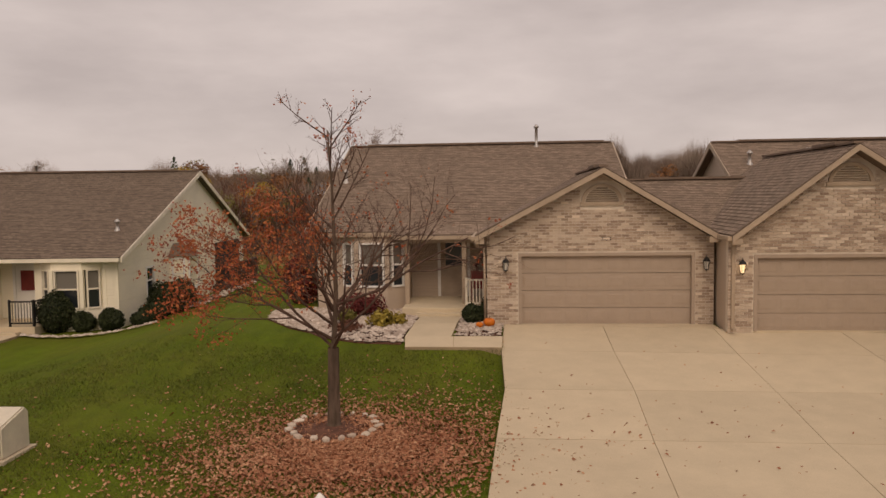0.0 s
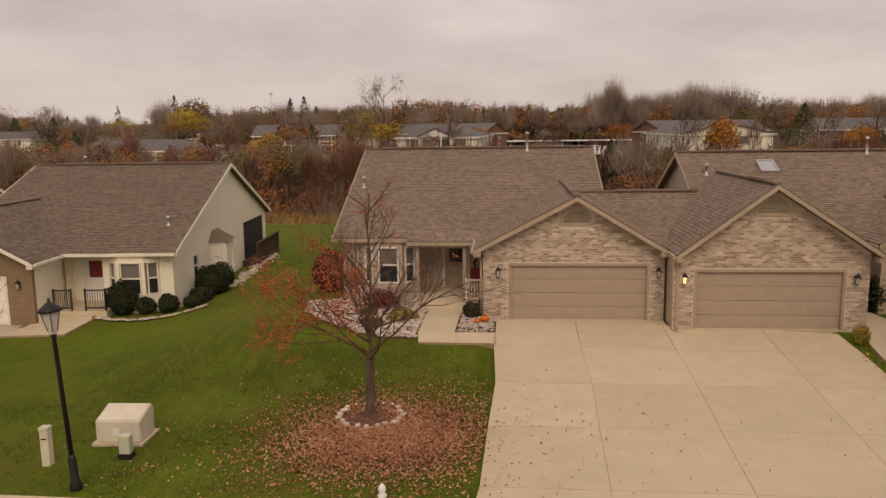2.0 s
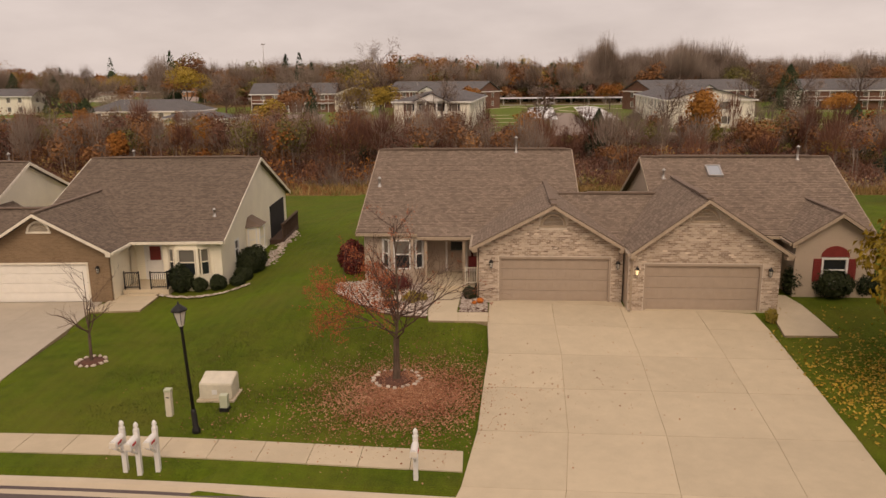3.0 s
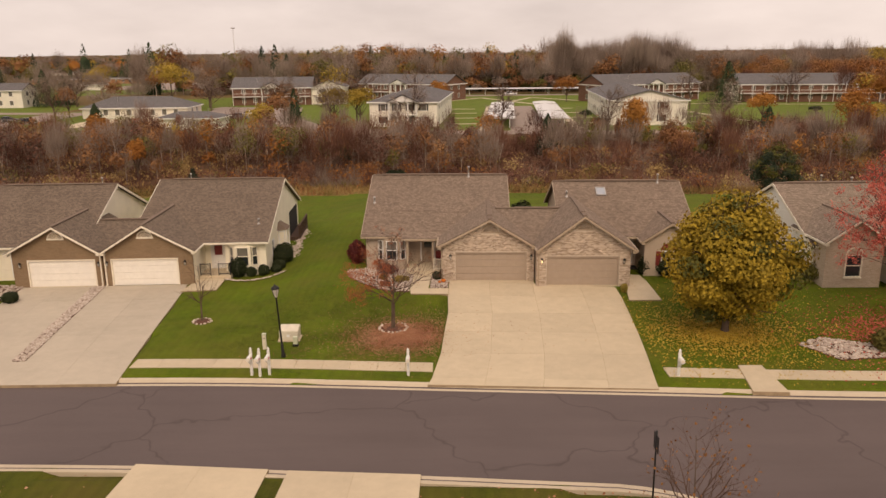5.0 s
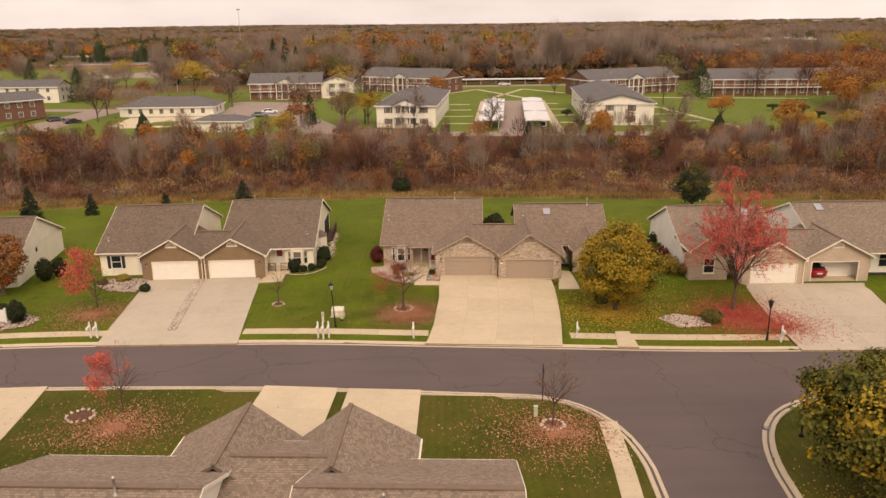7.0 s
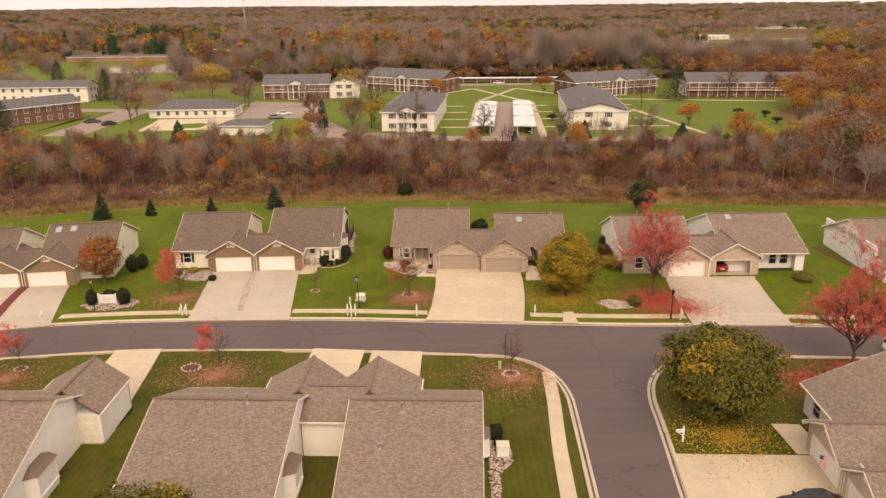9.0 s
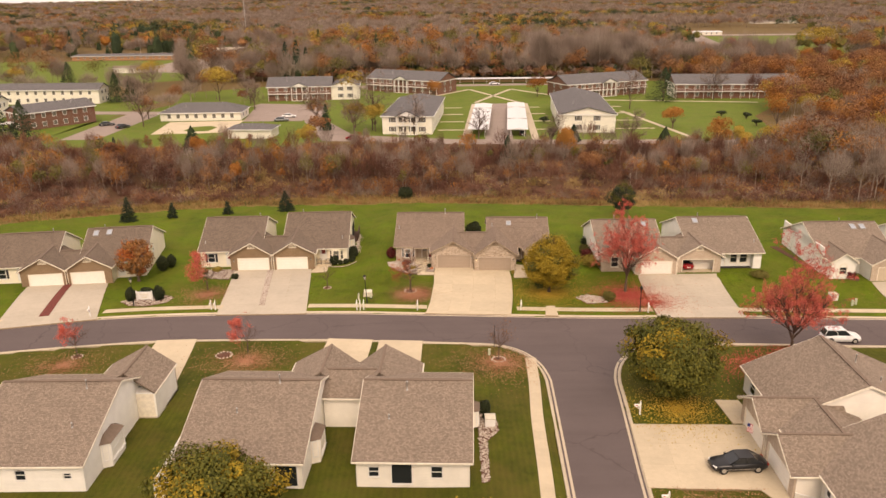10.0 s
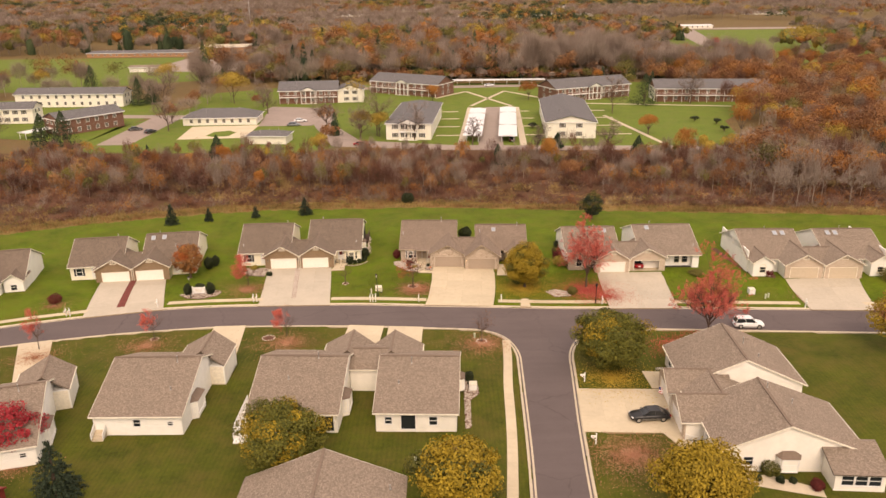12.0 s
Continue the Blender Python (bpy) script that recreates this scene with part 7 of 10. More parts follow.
class Woods:
    """Collects leaves and twigs of uncountable trees into one mesh."""

    def __init__(self, seed):
        self.rng = np.random.RandomState(seed)
        self.v, self.f, self.m, self.n = [], [], [], 0
        self.solid = True

    def put(self, v, f, m):
        self.v.append(v)
        self.f.append(f + self.n)
        self.m.append(np.full(len(f), m))
        self.n += len(v)

    def sticks(self, a, b, w, m):
        """Thin three-cornered twigs from a to b."""
        n = len(a)
        d = b - a
        s = np.cross(d, self.rng.normal(size=(n, 3)))
        s /= np.linalg.norm(s, axis=1)[:, None] + 1e-9
        w = np.asarray(w).reshape(-1, 1) if np.ndim(w) else w
        v = np.empty((n, 3, 3))
        v[:, 0], v[:, 1], v[:, 2] = a - s * w, a + s * w, b
        self.put(v.reshape(-1, 3), np.arange(n)[:, None] * 3 + np.array([0, 1, 2]), m)

    def leafy(self, x, y, z, h, w, m, n, size, low=0.2, core=True, trunk=0.12):
        """A rounded crown: leaves on the shells of a few big lobes, thick foliage inside."""
        rng = self.rng
        k = rng.randint(5, 10)
        d = rng.normal(size=(k, 3))
        d /= np.linalg.norm(d, axis=1)[:, None]
        d[:, 2] = np.abs(d[:, 2]) * 0.95 - 0.3
        rz = h * (1 - low) / 2
        box3 = np.array([w / 2, w / 2, rz])
        c = d * 0.58 * box3
        c[0] = 0
        rad = rng.uniform(0.36, 0.6, k)
        mid = np.array([x, y, z + h * (low + (1 - low) / 2)])
        own = rng.randint(0, k, n)
        dd = rng.normal(size=(n, 3))
        dd /= np.linalg.norm(dd, axis=1)[:, None]
        dd[:, 2] = np.where(dd[:, 2] < -0.35, -dd[:, 2], dd[:, 2])
        p = c[own] + dd * (rad[own] * rng.uniform(0.8, 1.12, n))[:, None] * box3
        self.put(*tri_leaves(rng, p + mid, size, dd * 1.3 + np.array([0, 0, 0.25])), m)
        if core and self.solid:
            rough = 1 + 0.2 * rng.normal(size=len(ICO_V))
            self.put(ICO_V * rough[:, None] * box3 * np.array([0.5, 0.5, 0.5]) + mid, ICO_F, m)
        self.sticks(np.array([[x, y, z - 0.2]]), np.array([[x, y, z + h * 0.55]]), trunk, BARE)

    def bare(self, x, y, z, h, w, m, n, thick=0.05, trunk=0.14, low=0.15):
        """A leafless tree: limbs fanning from the trunk, twigs filling a rounded crown."""
        rng = self.rng
        fork = z + h * rng.uniform(0.22, 0.36)
        mt = PALE if rng.uniform() < 0.3 else m
        base = np.array([[x, y, z - 0.3]])
        self.sticks(base, np.array([[x + rng.normal() * 0.2, y, z + h * 0.78]]), trunk, mt)
        k = 9
        ang = rng.uniform(0, 6.283, k)
        a = np.stack([np.full(k, x), np.full(k, y), fork + h * 0.3 * rng.uniform(0, 1, k)], 1)
        reach = w * 0.34 * rng.uniform(0.4, 1.0, k)
        b = np.stack([x + np.cos(ang) * reach, y + np.sin(ang) * reach, z + h * rng.uniform(0.66, 0.92, k)], 1)
        self.sticks(a, b, trunk * 0.45, mt)
        d = rng.normal(size=(n * 2, 3))
        d /= np.linalg.norm(d, axis=1)[:, None]
        e = d * (rng.uniform(0.35, 1.0, n * 2) ** 0.6)[:, None] * np.array([w / 2, w / 2, h * 0.33])
        tip = e + np.array([x, y, z + h * 0.66])
        root = np.array([x, y, z + h * 0.5]) + e * np.array([0.62, 0.62, 0.55]) + rng.normal(size=e.shape) * w * 0.03
        self.sticks(root, tip, thick, m)

    def ever(self, x, y, z, h, w, n, size):
        rng = self.rng
        t = rng.uniform(0, 1, n) ** 1.4
        ang = rng.uniform(0, 6.283, n)
        r = w / 2 * (1 - t) ** 0.8 * rng.uniform(0.6, 1.1, n) * (1 + 0.15 * np.sin(ang * 3 + x))
        p = np.stack([x + np.cos(ang) * r, y + np.sin(ang) * r, z + h * (0.04 + 0.94 * t)], 1)
        nn = np.stack([np.cos(ang), np.sin(ang), np.full(n, 0.7)], 1)
        self.put(*tri_leaves(rng, p, size, nn), EVER)
        cone = ICO_V * np.array([w * 0.3, w * 0.3, h * 0.4]) * (1 - 0.35 * ICO_V[:, 2:3]) * (1 + 0.1 * rng.normal(size=(len(ICO_V), 1)))
        self.put(cone + np.array([x, y, z + h * 0.36]), ICO_F, EVER)

    def done(self, name, label, category="woods"):
        ob = soup(name, np.concatenate(self.v), np.concatenate(self.f), W_MATS, np.concatenate(self.m))
        return tagged(ob, label, category, kind="stuff")


def gz(x, y):
    z = ground(x, y)
    if y > 900 or abs(x) > 900:
        z += 10 * sm(900, 4000, max(y, abs(x))) * (0.7 + 0.3 * math.sin(x * 0.002 + y * 0.001))
    return z


def brush_belt():
    """The tangle of bare brush and young trees along the creek."""
    w = Woods(101)
    rng = w.rng
    for i in range(4600):
        x, y = rng.uniform(-190, 150), rng.uniform(30, 97)
        e = lawn_edge(x) + 7
        if y < e:
            continue
        t = (y - e) / (101 - e)
        z = ground(x, y)
        drift = noise.noise((x * 0.035, y * 0.06, 2.0))
        h = (rng.uniform(1.0, 2.4) + 2.0 * t * rng.uniform(0, 1)) * (1.0 + 0.5 * drift)
        n = int(14 + 10 * h)
        a = np.stack([x + rng.normal(size=n) * 0.5, y + rng.normal(size=n) * 0.5, np.full(n, z)], 1)
        b = a + np.stack([rng.normal(size=n) * 0.75, rng.normal(size=n) * 0.75, h * rng.uniform(0.4, 1.1, n)], 1)
        w.sticks(a, b, 0.035, BRUSH if rng.uniform() < 0.65 else STRAW if drift < -0.2 else BARE)
        if rng.uniform() < 0.55:
            pick = drift + 0.3 * rng.normal()
            m = STRAW if pick < -0.42 else OLIVE if pick < -0.3 else BRUSH if pick < 0.3 else RUST if pick < 0.55 else ORANGE
            k = int(30 * h)
            p = np.stack([x + rng.normal(size=k) * 0.85, y + rng.normal(size=k) * 0.85, z + h * rng.uniform(0.15, 0.95, k)], 1)
            w.put(*tri_leaves(rng, p, 0.2, np.tile([0, -0.3, 0.8], (k, 1))), m)
    # taller trees in the belt, mostly towards its far side
    for i in range(520):
        x = rng.uniform(-190, 150)
        y = 96 - abs(rng.normal()) * 17
        if y < lawn_edge(x) + 12:
            continue
        z = ground(x, y)
        u = rng.uniform()
        west = sm(20, -60, x)
        if u < 0.42 - 0.1 * west:
            w.bare(x, y, z, rng.uniform(5, 10.5), rng.uniform(3, 6), BARE if rng.uniform() < 0.6 else BRUSH, 110, 0.035, 0.08)
        elif u < 0.97:
            m = rng.choice([RUST, ORANGE, GOLD, OLIVE, BRUSH], p=[0.4, 0.14, 0.13, 0.19, 0.14])
            hh = rng.uniform(3.2, 6.8) + 2.0 * west * rng.uniform()
            w.leafy(x, y, z, hh, hh * rng.uniform(0.45, 0.75), m, 300, 0.25, 0.12, core=False, trunk=0.07)
            w.bare(x, y, z, hh * 1.05, hh * 0.6, BARE, 40, 0.03, 0.07)
        else:
            w.ever(x, y, z, rng.uniform(4, 7), 3.2, 320, 0.3)
    for i in range(230):
        x = rng.uniform(-150, 8) if i < 170 else rng.uniform(42, 84)
        y = rng.uniform(58, 84)
        if y < lawn_edge(x) + 12:
            continue
        hh, u = rng.uniform(6.5, 9.5), rng.uniform()
        if u < 0.42:
            w.bare(x, y, ground(x, y), hh * 1.1, rng.uniform(3.5, 6), BARE if u < 0.2 else BRUSH, 170, 0.03, 0.07)
        else:
            w.leafy(x, y, ground(x, y), hh, hh * 0.6, rng.choice([RUST, ORANGE, BRUSH, OLIVE], p=[0.4, 0.12, 0.26, 0.22]), 420, 0.22, 0.1, core=False, trunk=0.07)
            w.bare(x, y, ground(x, y), hh * 1.05, hh * 0.6, BARE, 50, 0.03, 0.07)
    w.done("creek_brush", "tangled bare reddish brush and small autumn trees along the creek", "brush")


def rough_grass():
    """Tall straw-coloured grass between lawn and brush."""
    w = Woods(103)
    rng = w.rng
    for x in np.arange(-190, 140, 1.1):
        e = lawn_edge(x)
        for k in range(9):
            y = e + 0.4 + abs(rng.normal()) * 5.0
            n = 16
            a = np.stack([x + rng.normal(size=n) * 0.7, y + rng.normal(size=n) * 0.6, np.full(n, ground(x, y))], 1)
            b = a + np.stack([rng.normal(size=n) * 0.3, rng.normal(size=n) * 0.3, rng.uniform(0.25, 0.95, n)], 1)
            w.sticks(a, b, 0.05, STRAW if rng.uniform() < 0.6 else RUST if rng.uniform() < 0.4 else OLIVE)
    w.done("tall_grass", "tall dry straw-coloured grass behind the lawns", "tall grass")


CLEAR = [  # open places without trees: x0, x1, y0, y1
    (-33, 68, 98, 200), (60, 112, 98, 196), (100, 146, 176, 216), (136, 216, 320, 424), (-118, -46, 100, 152), (-100, -62, 152, 176), (-66, -40, 150, 200), (-215, -112, 118, 190), (-185, -132, 190, 216),
    (-330, -132, 262, 420), (-178, -100, 330, 432), (-256, -126, 396, 452), (172, 235, 330, 500), (205, 330, 470, 690), (230, 900, 620, 760), (-26, 86, 196, 238), (-36, 74, 238, 266), (86, 142, 194, 212), (-90, -36, 200, 222),
]


def is_clear(x, y):
    return any(a < x < b and c < y < d for a, b, c, d in CLEAR)


def near_woods():
    w = Woods(105)
    rng = w.rng
    count = 0
    while count < 2500:
        x, y = rng.uniform(-420, 480), rng.uniform(40, 640)
        if abs(x) > 120 + (y + 136) * 0.62 or is_clear(x, y):
            continue
        right = x > 78 + 0.16 * (y - 60)
        if y < 101 and not (x > 84 and y > lawn_edge(x) + 14 + rng.uniform(0, 20)):
            continue
        if y < 250 and not right and rng.uniform() < 0.5:
            continue
        count += 1
        z = gz(x, y)
        big = rng.uniform(0.75, 1.3) * (1.25 if x < 40 and 225 < y < 460 else 1.0)
        patch = noise.noise((x * 0.011, y * 0.011, 5.0)) + 0.38 * rng.normal()
        far = y > 330
        nl, sz = (240, 0.62) if far else (460, 0.42)
        if y < 300:
            w.solid = False
        else:
            w.solid = True
        if right and y < 330:
            if rng.uniform() < 0.42:
                w.bare(x, y, z, rng.uniform(9, 15), rng.uniform(7, 11), PALE if rng.uniform() < 0.12 else BARE if rng.uniform() < 0.4 else BRUSH, 360, 0.035, 0.14)
            else:
                hh = rng.uniform(9, 14) * big
                w.leafy(x, y, z, hh, hh * 0.85, rng.choice([RUST, ORANGE, GOLD, OLIVE], p=[0.6, 0.22, 0.08, 0.1]), 700, 0.34)
        elif patch < -0.16:
            w.bare(x, y, z, rng.uniform(9, 14) * big, rng.uniform(9, 13), BARE, 260 if far else 320, 0.07 if far else 0.045, 0.2)
        elif patch < 0.22:
            hh = rng.uniform(8, 13) * big
            w.leafy(x, y, z, hh, hh * 0.85, RUST if rng.uniform() < 0.78 else OLIVE, nl, sz)
        elif patch < 0.5:
            hh = rng.uniform(8, 13) * big
            w.leafy(x, y, z, hh, hh * 0.85, rng.choice([OLIVE, GOLD, ORANGE], p=[0.5, 0.34, 0.16]), nl, sz)
        elif patch < 0.68:
            hh = rng.uniform(8, 13) * big
            w.ever(x, y, z, hh, hh * 0.55, nl + 60, sz * 0.8)
        else:
            hh = rng.uniform(8, 12) * big
            w.leafy(x, y, z, hh, hh * 0.85, OLIVE, nl, sz)
    w.solid = False
    # heavy wood to the east, with pale trunks at its edge
    for i in range(520):
        x = 84 + abs(rng.normal()) * 60
        y = rng.uniform(lawn_edge(x) + 12, 330)
        if is_clear(x, y) or x < 78 + 0.16 * (y - 60):
            continue
        z = gz(x, y)
        hh = rng.uniform(8, 15)
        if rng.uniform() < 0.3 or y < lawn_edge(x) + 24:
            w.bare(x, y, z, hh, rng.uniform(5, 9), PALE if rng.uniform() < 0.25 else BARE if rng.uniform() < 0.4 else BRUSH, 300, 0.032, 0.10)
        else:
            w.leafy(x, y, z, hh, hh * 0.85, rng.choice([RUST, ORANGE, OLIVE, GOLD], p=[0.6, 0.22, 0.1, 0.08]), 700, 0.33)
    # tall bare wood over the apartments' east end
    for i in range(110):
        x, y = rng.uniform(44, 165), rng.uniform(262, 330)
        if not is_clear(x, y):
            tall = (26 + 2.2 * math.sin(x * 0.17) + 1.5 * math.sin(x * 0.41)) * (1 - 0.3 * sm(98, 112, x) + 0.25 * sm(150, 165, x))
            w.bare(x, y, gz(x, y), tall * rng.uniform(0.78, 1.02), rng.uniform(9, 14), BARE, 330, 0.055, 0.2)
    # the taller trees that stand over the western woods
    for i in range(300):
        x, y = rng.uniform(-360, 50), rng.uniform(265, 470)
        if is_clear(x, y):
            continue
        hh = rng.uniform(17, 23) * (0.95 + 0.3 * noise.noise((x * 0.02, y * 0.02, 8.0)))
        u = rng.uniform()
        if u < 0.3:
            w.bare(x, y, gz(x, y), hh * 1.05, hh * 0.6, BARE, 260, 0.07, 0.2)
        elif u < 0.9:
            w.leafy(x, y, gz(x, y), hh, hh * 0.7, rng.choice([RUST, ORANGE, GOLD, OLIVE], p=[0.45, 0.15, 0.15, 0.25]), 420, 0.6)
        else:
            w.ever(x, y, gz(x, y), hh, hh * 0.5, 420, 0.6)
    # dense wood behind the apartments
    for i in range(560):
        x, y = rng.uniform(-110, 165), rng.uniform(268, 340)
        if is_clear(x, y):
            continue
        z = gz(x, y)
        hh = rng.uniform(12, 18.5)
        u = rng.uniform() + (0.16 if -30 < x < 40 else 0)
        if u < 0.5:
            w.bare(x, y, z, hh * 1.1, 10.0, BARE, 260, 0.06, 0.2)
        elif u < 0.93:
            w.leafy(x, y, z, hh * 0.9, 10, RUST if rng.uniform() < 0.7 else OLIVE if rng.uniform() < 0.5 else ORANGE, 260, 0.55)
        else:
            w.ever(x, y, z, hh * 0.85, 7.0, 340, 0.55)
    for i in range(260):
        x, y = rng.uniform(-112, 165), rng.uniform(266, 280)
        if not is_clear(x, y):
            hh = rng.uniform(4, 8)
            w.leafy(x, y, gz(x, y), hh, hh * 1.1, rng.choice([RUST, OLIVE, BARE, BRUSH], p=[0.4, 0.2, 0.2, 0.2]), 240, 0.5, 0.02)
    w.done("autumn_woods", "mixed autumn woods of bare, rusty, golden and evergreen trees")


def far_woods():
    w = Woods(107)
    rng = w.rng
    count = 0
    while count < 8000:
        r = 560 + 4000 * rng.uniform() ** 1.9
        a = rng.uniform(-0.66, 0.66)
        x, y = r * math.sin(a), r * math.cos(a) - 60
        if y < 540 or is_clear(x, y):
            continue
        count += 1
        k = 1 + r / 1500
        hh = rng.uniform(10, 15)
        patch = noise.noise((x * 0.005, y * 0.004, 9.0)) + 0.22 * rng.normal()
        m = BARE if patch < 0.05 else RUST if patch < 0.2 else OLIVE if patch < 0.34 else EVER if patch < 0.42 else GOLD if patch < 0.5 else ORANGE if patch < 0.56 else EVER
        if m == BARE:
            w.bare(x, y, gz(x, y), hh * 1.05, 11 * k, BARE, int(46 + 20 * k), 0.16 * k, 0.25)
        else:
            w.leafy(x, y, gz(x, y), hh, 10 * k, m, 110, 0.8 * math.sqrt(k), 0.0, core=False)
    w.done("far_woods", "woods of autumn colours rolling to the horizon")


brush_belt()
rough_grass()
near_woods()
far_woods()


def lone(name, x, y, h, w, mat, seed, label, n=1500, size=0.4):
    top = thing(name, pose(x, y, ground(x, y)), label, "tree")
    rng = np.random.RandomState(seed)
    v, f = tubes_arrays([([(0, 0, -0.2), (0, 0, h * 0.6)], [0.2, 0.08])] + [([(0, 0, h * 0.2), (w * 0.3 * math.cos(q), w * 0.3 * math.sin(q), h * 0.6)], [0.1, 0.03]) for q in range(6)], 6)
    soup("trunk", v, f, [M_BARK], parent=top)
    ww = Woods(seed)
    if "spruce" in name:
        ww.ever(0, 0, 0, h, w, n, size)
    else:
        ww.leafy(0, 0, 0, h, w, 0, n, size * 0.85, 0.12, core=False)
    soup("crown", ww.v[0], ww.f[0], [mat], parent=top)


def bare_lone(x, y, h, w, seed, label="bare brown tree with a broad round crown", bark=None):
    top = thing("bare_tree", pose(x, y, ground(x, y)), label, "tree", "bare trees round the apartments")
    g = Grower(seed, 3, (6, 6, 6), (44, 42, 40), up=0.08)
    rng = g.rng
    q = 0.5 if bark else 1.0
    base = ([(0, 0, -0.2), (0, 0, 0.3), (0, 0, h * 0.24)], [0.3 * q, 0.22 * q, 0.18 * q])
    g.limb(np.array([0, 0, h * 0.22]), (0, 0, 1), h * 0.7, 0.16 * q, 0)
    for i in range(8):
        a = i * 0.785 + rng.uniform(-0.3, 0.3)
        d = np.array([math.cos(a), math.sin(a), rng.uniform(0.5, 1.1)])
        g.limb(np.array([0, 0, h * (0.2 + 0.03 * i)]), d / np.linalg.norm(d), w * 0.5, 0.09 * q, 1)
    woody(g, top, bark or M_BARK, base)
    pts = np.array([q for tw, d in g.twigs for q in tw[1:]])
    ww = Woods(seed)
    pick = pts[rng.randint(0, len(pts), 1500)]
    ww.sticks(pick, pick + rng.normal(size=pick.shape) * w * 0.05, 0.03, 0)
    soup("twig_work", ww.v[0], ww.f[0], [W_MATS[BARE]], parent=top)


for q, (x, y, h, w) in enumerate(((-150, 122, 10, 11), (-172, 128, 11, 12), (-74, 190, 10, 11), (-118, 196, 10, 10), (30, 96, 9, 7), (52, 98, 10, 8), (-96.63, 138.57, 10.5, 13), (-39.57, 135.36, 10.5, 13), (-8.05, 118.88, 11.0, 9), (-68.67, 173.67, 9, 8.5), (67.62, 166.91, 13.5, 11), (104.99, 188.92, 13, 12), (10.95, 110.25, 8, 6), (-113.97, 236.69, 12, 15), (-26.31, 121.66, 9, 8), (-21.16, 126.6, 15.5, 12.5))):
    bare_lone(x, y, h, w, 301 + q)
lone("crimson_tree", 172.42, 362.88, 15, 9.0, L_MAGENTA, 111, "tall crimson tree beside the far lawn")
for q, (x, y, h, w) in enumerate(((71.10, 124.87, 7.5, 7.0), (38.75, 203.73, 9.0, 9.0), (-3.03, 200.40, 8.0, 7.0), (31.32, 80.91, 11.5, 5.6), (-47.34, 63.69, 6.5, 3.0), (-83.46, 83.03, 8.0, 7.0), (72.29, 86.50, 13.0, 7.0), (100.28, 118.74, 12.0, 9.0), (-129.15, 76.01, 7.0, 6.0), (-62.84, 86.71, 8.5, 5.5))):
    lone("orange_tree", x, y, h, w, W_MATS[ORANGE], 401 + q, "orange tree standing out of the brush" if y < 100 else "orange tree on the apartment lawn", 2400, 0.28)
for q, (x, y, h, w) in enumerate(((-20.2, 124.9, 9.5, 8.5), (-26.99, 131.38, 9.0, 7.5), (-88.86, 199.90, 15.0, 15.0), (79.19, 91.85, 8.5, 7.0), (-134.73, 253.67, 14.0, 13.0), (-5.90, 348.74, 14.0, 16.0), (87.33, 91.56, 9.0, 7.0), (-36.57, 97.88, 7.5, 6.0), (243.70, 394.50, 20.0, 34.0))):
    lone("gold_tree", x, y, h, w, W_MATS[GOLD], 421 + q, "yellow-green tree with a loose rounded crown", 2400, 0.3 + 0.012 * max(0, w - 10))
for q, (x, y, h, w) in enumerate(((-168.11, 241.80, 13.0, 10.0), (-129.80, 199.38, 12.0, 8.0), (-125.19, 202.98, 10.0, 7.0), (85.15, 187.46, 13.0, 12.0), (17.46, 86.66, 7.5, 5.0), (-67.02, 95.10, 8.0, 6.5), (-118.91, 107.33, 13.0, 10.0), (-126.92, 109.22, 12.0, 9.0), (60.86, 96.42, 6.0, 5.0), (37.38, 104.58, 5.0, 4.0))):
    lone("dark_spruce", x, y, h, w, W_MATS[EVER], 441 + q, "dark spruce near the apartments", 2200, 0.3)
lone("rusty_tree", -100.54, 154.03, 10.0, 8.0, W_MATS[RUST], 117, "rusty tree beside the club house")
lone("rusty_tree", 35.09, 69.17, 7.5, 6.5, W_MATS[RUST], 461, "rusty tree among the brush", 2000, 0.28)
lone("rusty_tree", 242.28, 349.62, 20.0, 26.0, W_MATS[RUST], 462, "broad rusty tree over the far lawn", 2200, 0.5)
lone("crimson_tree", 98.33, 92.22, 9.0, 6.0, W_MATS[CRIM], 463, "crimson tree at the edge of the woods", 1400, 0.28)
lone("crimson_tree", -58.93, 93.18, 6.0, 3.0, W_MATS[CRIM], 464, "slim crimson tree before the pool house", 1000, 0.26)
for q, (x, y) in enumerate(((94.04, 147.98), (100.16, 142.18), (98.20, 128.50), (33.31, 116.27), (33.29, 137.72))):
    lone("round_shrub", x, y, 2.2, 3.2, L_BUSH, 131 + q, "round dark shrub on the apartment lawn", 700, 0.3)
for q, (x, y, h, w) in enumerate(((81.94, 46.84, 14, 7), (86.21, 42.94, 13, 6), (79.16, 53.84, 11, 6), (91.29, 45.91, 14, 7), (96.42, 51.92, 13, 6), (88.40, 58.98, 14, 7), (100.46, 45.97, 13, 7), (74.03, 62.52, 10, 6), (105.58, 50.96, 14, 7), (93.36, 65.58, 13, 7), (83.16, 71.42, 12, 6))):
    bare_lone(x, y, h, w, 501 + q, "tall bare tree with a pale trunk at the wood's edge", M_BARK_PALE)
# radio mast
mast = thing("radio_mast", pose(-185, 640, 0), "slender steel mast above the woods", "mast")
part("pole", tube(bmesh.new(), [(0, 0, 0), (0, 0, 38)], [0.35, 0.2], 8), M_STEEL, mast)
part("lamp_crown", bx(-1.6, 1.6, -0.3, 0.3, 37.6, 38.6), M_STEEL, mast)


